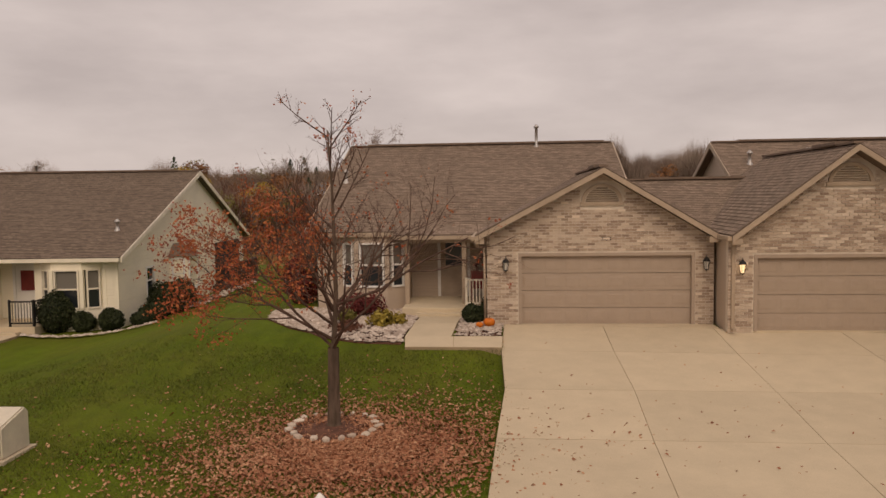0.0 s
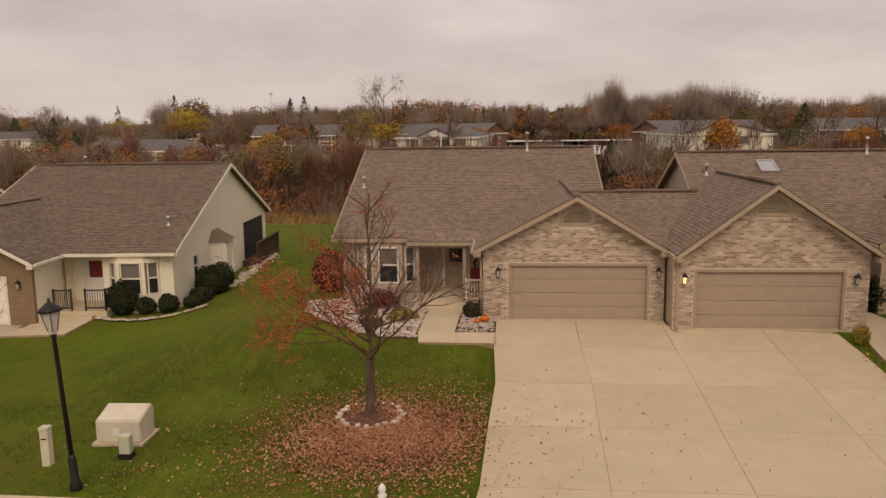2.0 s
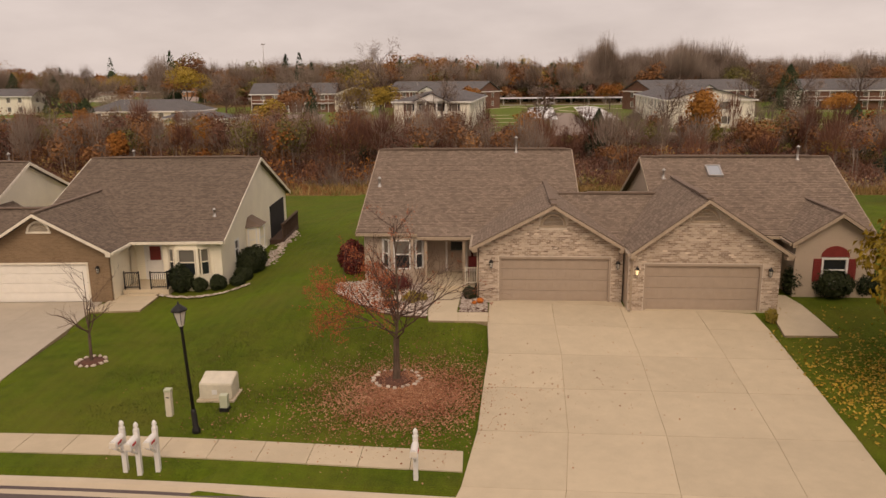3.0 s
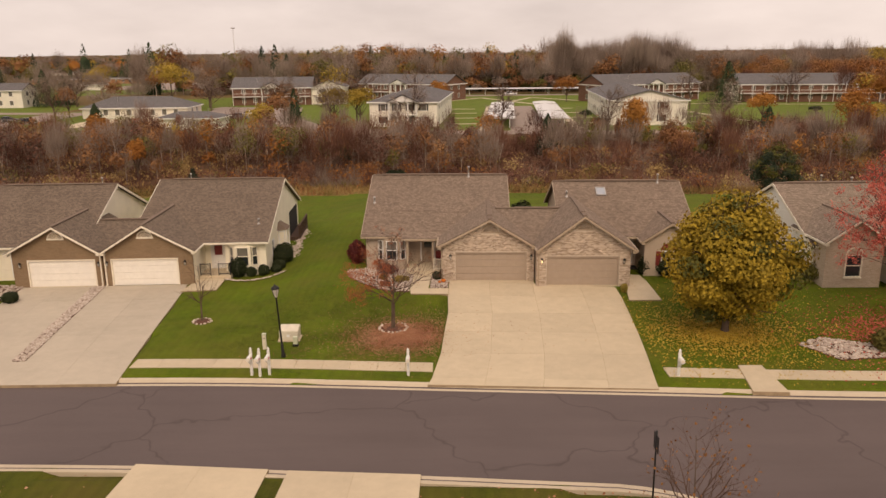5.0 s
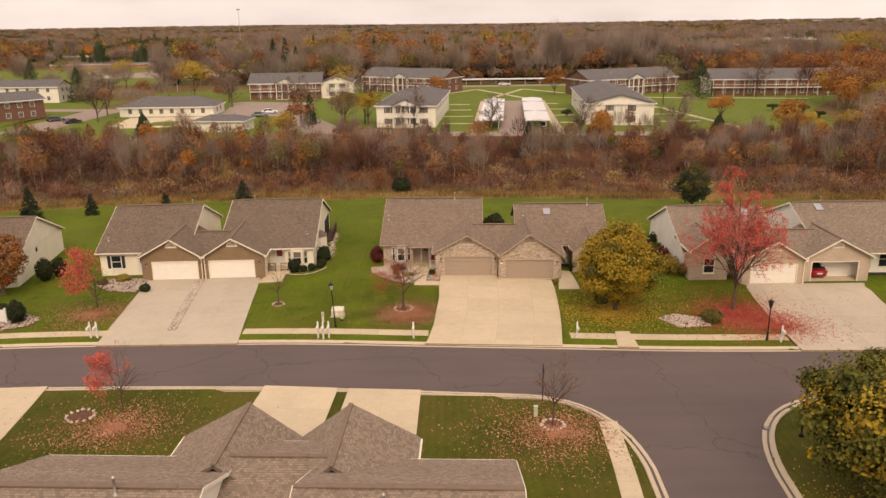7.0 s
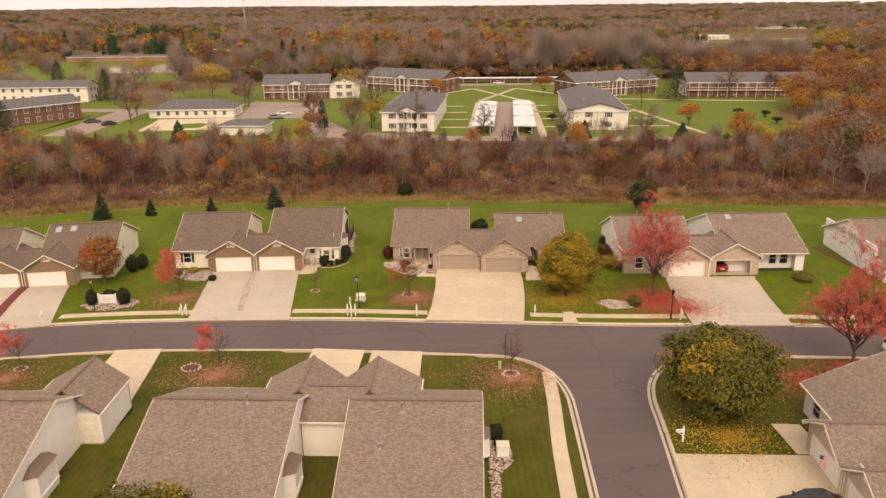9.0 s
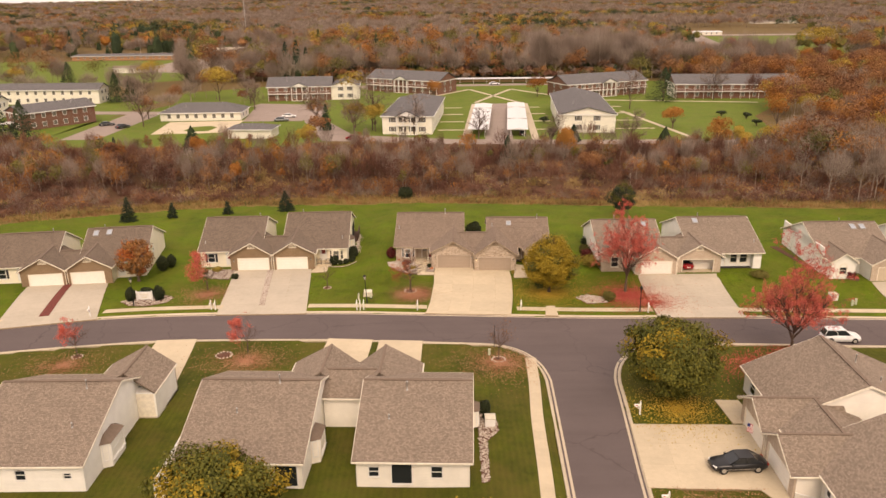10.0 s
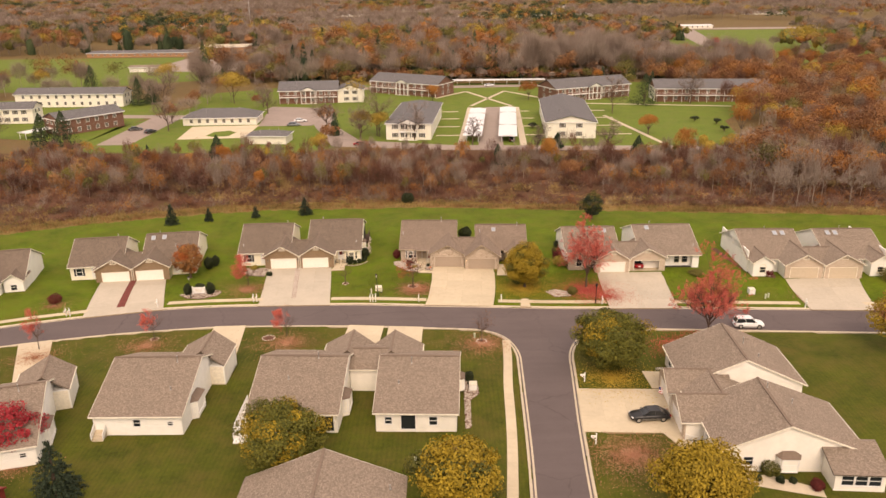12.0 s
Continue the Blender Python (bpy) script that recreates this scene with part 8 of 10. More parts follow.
# ---- street furniture ----
def text_bm(words, size, depth=0.004):
    """Flat letters from the built-in font as a bmesh, centred, standing in the x-z plane and facing -y."""
    cu = bpy.data.curves.new("letters", "FONT")
    cu.body, cu.size, cu.extrude, cu.align_x, cu.align_y = words, size, depth, "CENTER", "CENTER"
    ob = bpy.data.objects.new("letters", cu)
    me = ob.to_mesh()
    bm = bmesh.new()
    bm.from_mesh(me)
    ob.to_mesh_clear()
    bpy.data.objects.remove(ob)
    bpy.data.curves.remove(cu)
    return turned(bm, pose(0, 0, 0, 90, 0, 0))


m_lg = Mat("lantern_glass", 0.2, spec=0.5)
m_lg.color((0.55, 0.52, 0.46))
M_LANTERN = m_lg.m
m_bulb = Mat("lit_bulb", 0.5)
m_bulb.color((1.0, 0.75, 0.4))
m_bulb.b.inputs["Emission Color"].default_value = (1.0, 0.76, 0.45, 1)
m_bulb.b.inputs["Emission Strength"].default_value = 1.0
M_BULB = m_bulb.m
M_PALEGREEN = plain("pale_green_plastic", (0.50, 0.52, 0.38), 0.5)
M_BOXCREAM = plain("cream_enamel", (0.66, 0.60, 0.48), 0.5)
M_REDSIGN = plain("red_sign_enamel", (0.42, 0.02, 0.02), 0.4, vary=0.05)
M_YELLOW = plain("yellow_enamel", (0.70, 0.42, 0.01), 0.45)
M_PUMPKIN = plain("pumpkin_skin", (0.62, 0.16, 0.015), 0.45, vary=0.2, scale=8)
M_FLAGRED = plain("red_flag_enamel", (0.5, 0.03, 0.03), 0.5)
M_RED_BUSH = leaf_mat("dark_red_foliage", [(0.0, (0.06, 0.012, 0.012)), (0.6, (0.13, 0.022, 0.02)), (1.0, (0.2, 0.04, 0.03))])
L_HOSTA = leaf_mat("yellow_hosta_leaf", [(0.0, (0.20, 0.15, 0.025)), (1.0, (0.38, 0.29, 0.06))])


def lamp_post(x, y, h=4.15, dark=False, label="black street lamp post with a glass lantern", lean=0.0):
    top = thing("street_lamp", pose(x, y, ground(x, y), 0, lean, 0), label, "street lamp", "street lamps")
    part("base", lathe(bmesh.new(), [(0.13, -0.05), (0.13, 0.12), (0.09, 0.2), (0.085, 0.7), (0.06, 0.8)], 12), M_BLACK, top)
    part("pole", lathe(bmesh.new(), [(0.055, 0.78), (0.045, h - 0.75), (0.07, h - 0.72), (0.05, h - 0.66)], 12), M_BLACK, top)
    la = part("lantern", lathe(bmesh.new(), [(0.08, h - 0.66), (0.10, h - 0.6), (0.2, h - 0.2), (0.2, h - 0.18)], 6, smooth=False), M_BLACK if dark else M_LANTERN, top)
    part("cap", lathe(bmesh.new(), [(0.25, h - 0.18), (0.22, h - 0.12), (0.1, h - 0.02), (0.03, h + 0.03), (0.03, h + 0.08), (0.005, h + 0.12)], 12), M_BLACK, la)
    for k in range(6):
        a = k * math.pi / 3
        part("rib", tube(bmesh.new(), [(0.103 * math.cos(a), 0.103 * math.sin(a), h - 0.6), (0.205 * math.cos(a), 0.205 * math.sin(a), h - 0.18)], [0.011, 0.011], 4), M_BLACK, la)


lamp_post(-9.84, -11.75, lean=-3.2)
lamp_post(-42.25, -11.79)
lamp_post(26.96, -15.77, 3.6, True)
lamp_post(-72.89, -19.46)


def mailbox(x, y, rot=0, label="white mailbox on a turned white post"):
    top = thing("mailbox", pose(x, y, ground(x, y), 0, 0, rot), label, "mailbox", "white mailboxes along the street")
    part("post", bx(-0.065, 0.065, -0.065, 0.065, -0.1, 1.28, bevel=0.008), M_WHITE, top)
    part("finial", lathe(bmesh.new(), [(0.085, 1.28), (0.085, 1.31), (0.04, 1.34), (0.07, 1.40), (0.06, 1.46), (0.01, 1.52)], 12), M_WHITE, top)
    part("arm", bx(-0.05, 0.05, -0.52, -0.065, 0.88, 0.96), M_WHITE, top)
    br = bmesh.new()
    beam(br, (0, -0.42, 0.9), (0, -0.06, 0.62), 0.05, 0.07)
    part("brace", br, M_WHITE, top)
    bm = bmesh.new()
    prism(bm, [(-0.1, 0.96), (0.1, 0.96)] + [(0.1 * math.cos(a), 1.08 + 0.1 * math.sin(a)) for a in np.linspace(0, math.pi, 9)], 1, -0.6, -0.09)
    bd = part("box", bm, M_WHITE, top)
    part("flap", bx(-0.085, 0.085, -0.615, -0.6, 0.975, 1.12), M_TRIM_CREAM, bd)
    part("flag", bx(0.1, 0.112, -0.5, -0.28, 1.03, 1.09), M_FLAGRED, bd, "red signal flag")


for mx, my in ((-11.01, -14.10), (-10.56, -14.20), (-10.09, -14.07), (-2.77, -14.43), (11.18, -14.79), (27.96, -16.19), (-31.01, -13.47), (-30.44, -13.48), (-46.80, -15.30), (-60.67, -18.65), (-60.06, -18.65), (61.01, -18.22), (77.33, -18.30)):
    mailbox(mx, my)
for mx, my in ((19.98, -42.79), (18.77, -57.35)):
    mailbox(mx + 0.4, my, -90, "white mailbox on a white post beside the drive")


def utility_box():
    top = thing("transformer_box", pose(-9.98, -9.07, ground(-9.98, -9.07)), "cream metal transformer box on the lawn", "utility box")
    bm = bmesh.new()
    prism(bm, [(-0.42, 0.06), (0.42, 0.06), (0.42, 0.72), (0.3, 0.82), (-0.42, 0.62)], 0, -0.56, 0.56)
    bmesh.ops.rotate(bm, cent=(0, 0, 0), matrix=Matrix.Rotation(math.pi, 3, "Z") @ Matrix.Scale(-1, 3, (0, 1, 0)), verts=bm.verts[:])
    bmesh.ops.recalc_face_normals(bm, faces=bm.faces[:])
    bmesh.ops.bevel(bm, geom=bm.edges[:], offset=0.03, segments=2, affect="EDGES")
    part("hood", bm, M_BOXCREAM, top)
    part("pad", bx(-0.64, 0.64, -0.5, 0.5, -0.1, 0.06), M_KERB, top)
    part("warning_label", bx(-0.12, 0.06, -0.445, -0.436, 0.25, 0.42), M_WHITE, top)
    p = thing("cable_pedestal", pose(-9.45, -10.18, ground(-9.45, -10.18)), "short pale green cable pedestal with a black foot", "utility post")
    part("shaft", bx(-0.13, 0.13, -0.11, 0.11, 0.12, 0.58, bevel=0.02), M_PALEGREEN, p)
    part("foot", bx(-0.15, 0.15, -0.13, 0.13, -0.05, 0.14), M_BLACK, p)
    q = thing("cable_pedestal", pose(-11.14, -10.58, ground(-11.14, -10.58)), "tall narrow pale cable pedestal", "utility post")
    part("shaft", bx(-0.1, 0.1, -0.1, 0.1, -0.05, 0.9, bevel=0.02), M_BOXCREAM, q)
    part("cap", bx(-0.115, 0.115, -0.115, 0.115, 0.86, 0.95, bevel=0.02), M_PALEGREEN, q)
    part("slot", bx(-0.06, 0.06, -0.108, -0.098, 0.66, 0.69), M_BLACK, q)


utility_box()
for x, y, n, lb in ((54.33, -12.32, "transformer_box", "pale green transformer box on the lawn"), (5.30, -44.45, "air_conditioner", "white box unit on a gravel bed")):
    tb = thing(n, pose(x, y, ground(x, y)), lb, "utility box")
    part("body", bx(-0.5, 0.5, -0.5, 0.5, 0.0, 0.9, bevel=0.05), M_WHITE, tb)
    part("lid", bx(-0.53, 0.53, -0.53, 0.53, 0.86, 0.95, bevel=0.03), M_BOXCREAM, tb)
for x, y in ((56.57, -14.06), (55.91, -14.50), (6.15, -28.35), (-1.76, -60.54)):
    p = thing("cable_pedestal", pose(x, y, ground(x, y)), "small pale green cable pedestal on the lawn", "utility post")
    part("shaft", bx(-0.13, 0.13, -0.12, 0.12, -0.05, 0.75, bevel=0.03), M_PALEGREEN, p)
    part("cap", bx(-0.15, 0.15, -0.14, 0.14, 0.7, 0.8, bevel=0.02), M_PALEGREEN, p)


def stop_sign():
    top = thing("stop_sign", pose(22.84, -31.51, ground(22.84, -31.51)), "red octagonal stop sign on an ornate black post", "sign")
    part("base", lathe(bmesh.new(), [(0.16, -0.05), (0.15, 0.12), (0.09, 0.24), (0.06, 0.35)], 12), M_BLACK, top)
    part("post", lathe(bmesh.new(), [(0.05, 0.3), (0.045, 3.3), (0.06, 3.32), (0.01, 3.42)], 10), M_BLACK, top)

    def octo(r, y0, y1):
        return prism(bmesh.new(), [(r * math.cos(a), r * math.sin(a) + 2.25) for a in np.linspace(math.pi / 8, 2 * math.pi + math.pi / 8, 8, endpoint=False)], 1, y0, y1)
    pl = part("rim", octo(0.41, -0.085, -0.062), M_WHITE, top)
    part("plate", octo(0.375, -0.091, -0.08), M_REDSIGN, pl)
    part("lettering", turned(text_bm("STOP", 0.30), pose(0, -0.096, 2.25)), M_WHITE, pl)
    sg = part("name_board", bx(0.06, 1.35, -0.02, 0.02, 2.98, 3.18), M_BLACK, top, "black street name board with a white bar")
    part("name_bar", bx(0.2, 1.15, -0.028, -0.02, 3.04, 3.12), M_WHITE, sg)
    part("cross_board", turned(bx(0.06, 0.95, -0.02, 0.02, 2.62, 2.8), pose(0, 0, 0, 0, 0, -55)), M_WHITE, top)
    hy = thing("fire_hydrant", pose(22.21, -34.15, ground(22.21, -34.15)), "yellow fire hydrant on the corner lawn", "hydrant")
    part("barrel", lathe(bmesh.new(), [(0.17, -0.03), (0.17, 0.05), (0.12, 0.07), (0.12, 0.5), (0.15, 0.52), (0.15, 0.56), (0.13, 0.6), (0.08, 0.7), (0.03, 0.73), (0.03, 0.78)], 14), M_YELLOW, hy)
    for a in ((-1, 0), (1, 0), (0, -1)):
        part("outlet", tube(bmesh.new(), [(a[0] * 0.1, a[1] * 0.1, 0.4), (a[0] * 0.2, a[1] * 0.2, 0.4)], [0.06, 0.065], 10), M_YELLOW, hy)
    dr = thing("storm_drain", pose(21.37, -30.20, road_z(21.37, -30.20) + 0.02), "iron storm drain grate in the gutter", "drain")
    part("rim", bx(-0.4, 0.4, -0.22, 0.22, -0.05, 0.03), M_BLACK, dr)
    for k in range(6):
        part("bar", bx(-0.33 + 0.12 * k, -0.28 + 0.12 * k, -0.18, 0.18, 0.02, 0.04), M_STEEL, dr)
    po = thing("sign_post", pose(6.88, -26.14, ground(6.88, -26.14)), "slim dark sign post seen edge-on beside the street", "sign")
    part("post", tube(bmesh.new(), [(0, 0, -0.1), (0, 0, 2.9)], [0.035, 0.035], 6), M_BLACK, po)
    part("plate", bx(-0.012, 0.012, -0.3, 0.3, 2.1, 2.75), M_BLACK, po)


stop_sign()


# ---- beds, stones, plants ----
def stone_mesh(seed):
    rng = np.random.RandomState(seed)
    bm = bmesh.new()
    bmesh.ops.create_icosphere(bm, subdivisions=1, radius=0.5)
    for v in bm.verts:
        v.co *= rng.uniform(0.78, 1.12)
    me = bpy.data.meshes.new("stone")
    bm.to_mesh(me)
    bm.free()
    me.materials.append(M_STONE_ONE)
    return me


STONES = [stone_mesh(i) for i in range(5)]


def stone_ring(x, y, r, n, size, seed, label):
    top = thing("stone_ring", pose(x, y, ground(x, y)), label, "stone edging", "stone rings round trees")
    rng = np.random.RandomState(seed)
    for i in range(n):
        a = 2 * math.pi * (i + rng.uniform(-0.15, 0.15)) / n
        o = new("stone", STONES[rng.randint(5)])
        o.parent = top
        rr = r * rng.uniform(0.94, 1.06)
        o.matrix_basis = pose(rr * math.cos(a), rr * math.sin(a), size * 0.22, 0, 0, rng.uniform(0, 360)) @ Matrix.Diagonal((size * rng.uniform(0.85, 1.35), size * rng.uniform(0.7, 1.0), size * rng.uniform(0.6, 0.85), 1))
    bm = bmesh.new()
    lathe(bm, [(r, -0.1), (r, 0.035), (r * 0.4, 0.06), (0.05, 0.08)], 20)
    part("soil", bm, M_MULCH, top)


stone_ring(TX, TY, 0.82, 20, 0.21, 1, "ring of rounded pale field stones round the tree")
stone_ring(-16.25, -5.63, 0.55, 13, 0.2, 5, "round bed of pale stones at a bare tree")
stone_ring(7.15, -29.65, 0.75, 15, 0.28, 2, "ring of white stones round a small tree")
stone_ring(-25.44, -27.62, 0.9, 14, 0.3, 3, "round bed of pale stones on the lawn")
stone_ring(-42.99, -27.56, 0.6, 10, 0.26, 4, "ring of stones round a small tree")


def gravel(name, label, pts_fn, n, size, seed, mat=None):
    """Loose stones, uncountable."""
    rng = np.random.RandomState(seed)
    base = np.array([(1, 0, 0), (-1, 0, 0), (0, 1, 0), (0, -1, 0), (0, 0, 1), (0, 0, -0.6)], float)
    tri = np.array([(0, 2, 4), (2, 1, 4), (1, 3, 4), (3, 0, 4), (2, 0, 5), (1, 2, 5), (3, 1, 5), (0, 3, 5)])
    vs, fs = [], []
    k = 0
    while k < n:
        x, y = pts_fn(rng)
        s = size * rng.uniform(0.5, 1.4)
        a = rng.uniform(0, 6.28)
        q = base * np.array([s * rng.uniform(0.8, 1.5), s, s * 0.6])
        q = np.stack([q[:, 0] * math.cos(a) - q[:, 1] * math.sin(a) + x, q[:, 0] * math.sin(a) + q[:, 1] * math.cos(a) + y, q[:, 2] + ground(x, y) + 0.05 + s * 0.2], 1)
        vs.append(q)
        fs.append(tri + 6 * k)
        k += 1
    ob = soup(name, np.concatenate(vs), np.concatenate(fs), [mat or M_GRAVEL])
    tagged(ob, label, "gravel", kind="stuff")


def inside(poly):
    xs, ys = [p[0] for p in poly], [p[1] for p in poly]

    def pick(rng):
        while True:
            x, y = rng.uniform(min(xs), max(xs)), rng.uniform(min(ys), max(ys))
            odd = False
            for (x0, y0), (x1, y1) in zip(poly, poly[1:] + poly[:1]):
                if (y0 > y) != (y1 > y) and x < x0 + (y - y0) * (x1 - x0) / (y1 - y0):
                    odd = not odd
            if odd:
                return x, y
    return pick


def bed(name, label, poly, mat, lift=0.04):
    """A bed that follows the ground: a finely divided sheet with a skirt."""
    bm = bmesh.new()
    bm.faces.new([bm.verts.new((x, y, 0)) for x, y in poly])
    bmesh.ops.triangulate(bm, faces=bm.faces[:])
    for _ in range(4):
        long = [e for e in bm.edges if e.calc_length() > 1.2]
        if long:
            bmesh.ops.subdivide_edges(bm, edges=long, cuts=1)
            bmesh.ops.triangulate(bm, faces=bm.faces[:])
    rim = [e for e in bm.edges if e.is_boundary]
    low = [v for v in bmesh.ops.extrude_edge_only(bm, edges=rim)["geom"] if isinstance(v, bmesh.types.BMVert)]
    for v in bm.verts:
        v.co.z = ground(v.co.x, v.co.y) + lift
    for v in low:
        v.co.z -= 0.3
    bmesh.ops.recalc_face_normals(bm, faces=bm.faces[:])
    if sum(f.normal.z * f.calc_area() for f in bm.faces) < 0:
        bmesh.ops.reverse_faces(bm, faces=bm.faces[:])
    tagged(part(name, bm, mat), label, "garden bed", kind="structure")


BED_C = [(-8.01, 2.82), (-7.76, 1.11), (-6.70, -0.42), (-5.54, -1.56), (-4.47, -1.99), (-3.30, -2.12), (-3.10, 1.37), (-3.70, 2.99), (-6.80, 3.18)]
BED_C2 = [(-1.89, -1.57), (-0.64, -1.60), (-0.64, -0.05), (-1.04, 0.01), (-1.06, 1.01), (-1.81, 1.13)]
bed("bed_porch", "bed of pale gravel before the bay window", BED_C, M_MULCH)
bed("bed_steps", "small gravel bed beside the garage", BED_C2, M_MULCH)
gravel("river_gravel", "pale river stones in the front bed", inside(BED_C), 2600, 0.075, 91)
gravel("river_gravel", "pale river stones beside the garage", inside(BED_C2), 420, 0.06, 92)
BED_H = [(-37.15, 2.95), (-36.75, 0.55), (-34.66, -1.15), (-31.77, -1.63), (-31.85, 2.75)]
bed("bed_west", "stone bed beside the cream duplex", BED_H, M_MULCH)
gravel("river_gravel", "pale stones beside the cream duplex", inside(BED_H), 900, 0.09, 93)
STRIP_W = [(-26.75, 2.35), (-25.85, 2.35), (-24.08, -12.01), (-24.80, -12.01)]
bed("bed_strip", "narrow gravel strip between the driveways", STRIP_W, M_MULCH, 0.05)
gravel("river_gravel", "gravel strip between the two driveways", inside(STRIP_W), 1400, 0.085, 94)
BED_SIGN = [(-44.68, -10.35), (-43.05, -11.83), (-40.46, -12.14), (-38.04, -10.69), (-37.62, -8.87), (-39.41, -7.73), (-42.38, -7.98)]
bed("bed_sign", "oval stone bed round the white sign", BED_SIGN, M_MULCH)
gravel("river_gravel", "pale stones round the white sign", inside(BED_SIGN), 800, 0.1, 95)
BED_E = [(19.18, -10.68), (20.84, -9.66), (23.26, -10.77), (23.42, -12.62), (20.55, -12.90)]
bed("bed_red_tree", "stone bed beside the red maple", BED_E, M_MULCH)
gravel("river_gravel", "pale stones beside the red maple", inside(BED_E), 520, 0.11, 96)
BED_FH = [(4.30, -41.46), (5.90, -43.04), (6.10, -45.61), (4.89, -47.40), (4.79, -53.69), (4.08, -53.90), (4.10, -41.68)]
bed("bed_side", "gravel bed along the side of the beige duplex", BED_FH, M_MULCH)
gravel("river_gravel", "gravel along the side wall", inside(BED_FH), 800, 0.09, 97)
bed("mulch_strip", "red mulch strip between the far driveways", [(-56.37, -2.35), (-55.35, -2.09), (-52.52, -15.04), (-53.75, -15.32)], plain("red_mulch", (0.17, 0.045, 0.035), 0.95, vary=0.35, scale=8), 0.09)
bed("mulch_corner", "brown mulch bed along the corner duplex", [(31.15, -61.65), (32.16, -64.61), (36.21, -65.98), (41.27, -67.54), (41.47, -66.16), (37.22, -63.91), (32.56, -62.83)], M_KERB, 0.05)
bed("mulch_east", "red mulch bed beside the beige duplex", [(54.13, 8.83), (55.35, 8.83), (56.72, -4.95), (60.56, -7.16), (61.12, -5.61), (56.12, -2.71)], M_MULCH)
gravel("garden_edging", "row of pale edging stones along the cream duplex", lambda r: (lambda t: (-13.5 - 0.8 * t + r.normal() * 0.22, 9.5 + 11 * t))(r.uniform()), 420, 0.09, 98)
gravel("garden_edging", "pale stones along the front bed of the cream duplex", lambda r: (lambda t: (-17.6 + 4.4 * t, 4.0 + 1.1 * math.sin(t * 3.0) * -1 + 1.6 * t + r.normal() * 0.06))(r.uniform()), 160, 0.08, 99)

# entry paths
paved("path_entry", "pale concrete path from the porch to the driveway", (-3.05, 1.47), (-1.80, 1.43), (-3.24, -1.68), (-1.99, -1.71), [0, 1], thirds(2))
paved("path_entry_low", "pale concrete path joining the driveway", (-3.24, -1.68), (-0.62, -1.70), (-3.16, -2.48), (-0.66, -2.55), [0, 0.5, 1], [0, 1])
paved("path_east", "pale concrete path to the east porch", (11.70, 1.23), (12.94, 0.80), (11.20, -3.68), (13.31, -3.69), [0, 1], thirds(3))
paved("path_west", "concrete path to the cream duplex's porch", (-19.45, 3.95), (-17.45, 3.75), (-19.85, 0.95), (-17.35, 1.25), [0, 1], thirds(2))
paved("path_corner", "concrete path on the corner lot", (28.67, -40.26), (31.08, -40.46), (28.91, -44.95), (31.33, -45.04), [0, 1], thirds(2))
paved("path_corner_south", "curved concrete path beside the corner duplex", (27.50, -55.37), (29.52, -55.46), (30.34, -61.85), (31.75, -61.06), [0, 1], thirds(4))
paved("path_crossing", "concrete crossing through the grass strip", (14.69, -13.58), (15.92, -13.59), (14.24, -16.84), (15.98, -16.96), [0, 1], [0, 1])

# plants by the centre duplex
shrub("hosta", -4.05, -0.30, 0.75, 0.5, 1, "yellow hosta clump in the gravel bed", L_HOSTA, 0.11, 110, category="plant", round_=False)
shrub("hosta", -3.59, -0.12, 0.55, 0.4, 2, "small yellow hosta in the gravel bed", L_HOSTA, 0.10, 60, category="plant", round_=False)
shrub("evergreen_bush", -1.43, 0.32, 0.7, 0.55, 3, "low dark green bush beside the porch", L_BUSH, 0.06, 700)
shrub("evergreen_bush", -1.03, 0.36, 0.4, 0.75, 4, "narrow green bush beside the garage", L_BUSH, 0.05, 420)
shrub("barberry_bush", -4.94, 1.73, 1.5, 0.75, 5, "dark red barberry below the bay window", M_RED_BUSH, 0.05, 900, round_=False)
shrub("dry_perennial", -5.18, 0.33, 0.6, 0.45, 6, "straw-coloured dry perennial in gravel", W_MATS[OLIVE], 0.06, 260, round_=False, category="plant")
shrub("dry_perennial", -4.92, -0.98, 0.9, 0.3, 7, "flat dry perennial in gravel", W_MATS[BRUSH], 0.06, 260, round_=False, category="plant")
shrub("dark_bush", -7.54, 5.00, 1.5, 1.7, 8, "tall dark red bush at the house corner", M_RED_BUSH, 0.09, 1300)
shrub("dark_bush", 13.35, 1.19, 0.9, 1.3, 9, "upright dark shrub beside the porch", L_BUSH, 0.08, 900, round_=False)
shrub("dark_bush", 14.95, 0.94, 1.9, 1.3, 10, "broad dark evergreen below the arched window", L_BUSH, 0.08, 1700)
shrub("dark_bush", 16.55, 1.09, 1.3, 1.2, 11, "dark evergreen below the gable", L_BUSH, 0.08, 1000)
shrub("potted_mum", 11.15, -2.35, 0.5, 0.6, 12, "yellow mums in a dark pot", L_HOSTA, 0.05, 260, category="plant")
shrub("backyard_bush", 5.99, 16.31, 2.6, 2.4, 13, "round dark bush between the roofs", L_BUSH, 0.12, 1500)
# by the cream duplex
for q, (x, y, w, h) in enumerate(((-16.65, 4.85, 1.35, 1.45), (-15.70, 4.95, 0.8, 0.75), (-14.85, 5.25, 0.85, 0.8), (-14.1, 8.6, 1.7, 1.4), (-13.95, 6.9, 1.0, 0.8), (-14.2, 10.0, 1.5, 1.35), (-14.0, 6.0, 0.8, 0.6))):
    shrub("clipped_bush", x, y, w, h, 20 + q, "clipped round dark green bush against the siding", L_BUSH, 0.06, int(1500 * w), group="clipped bushes", z=-1.02)
shrub("clipped_bush", -30.88, -1.17, 1.1, 0.75, 31, "low dark green bush beside the driveway", L_BUSH, 0.06, 900)
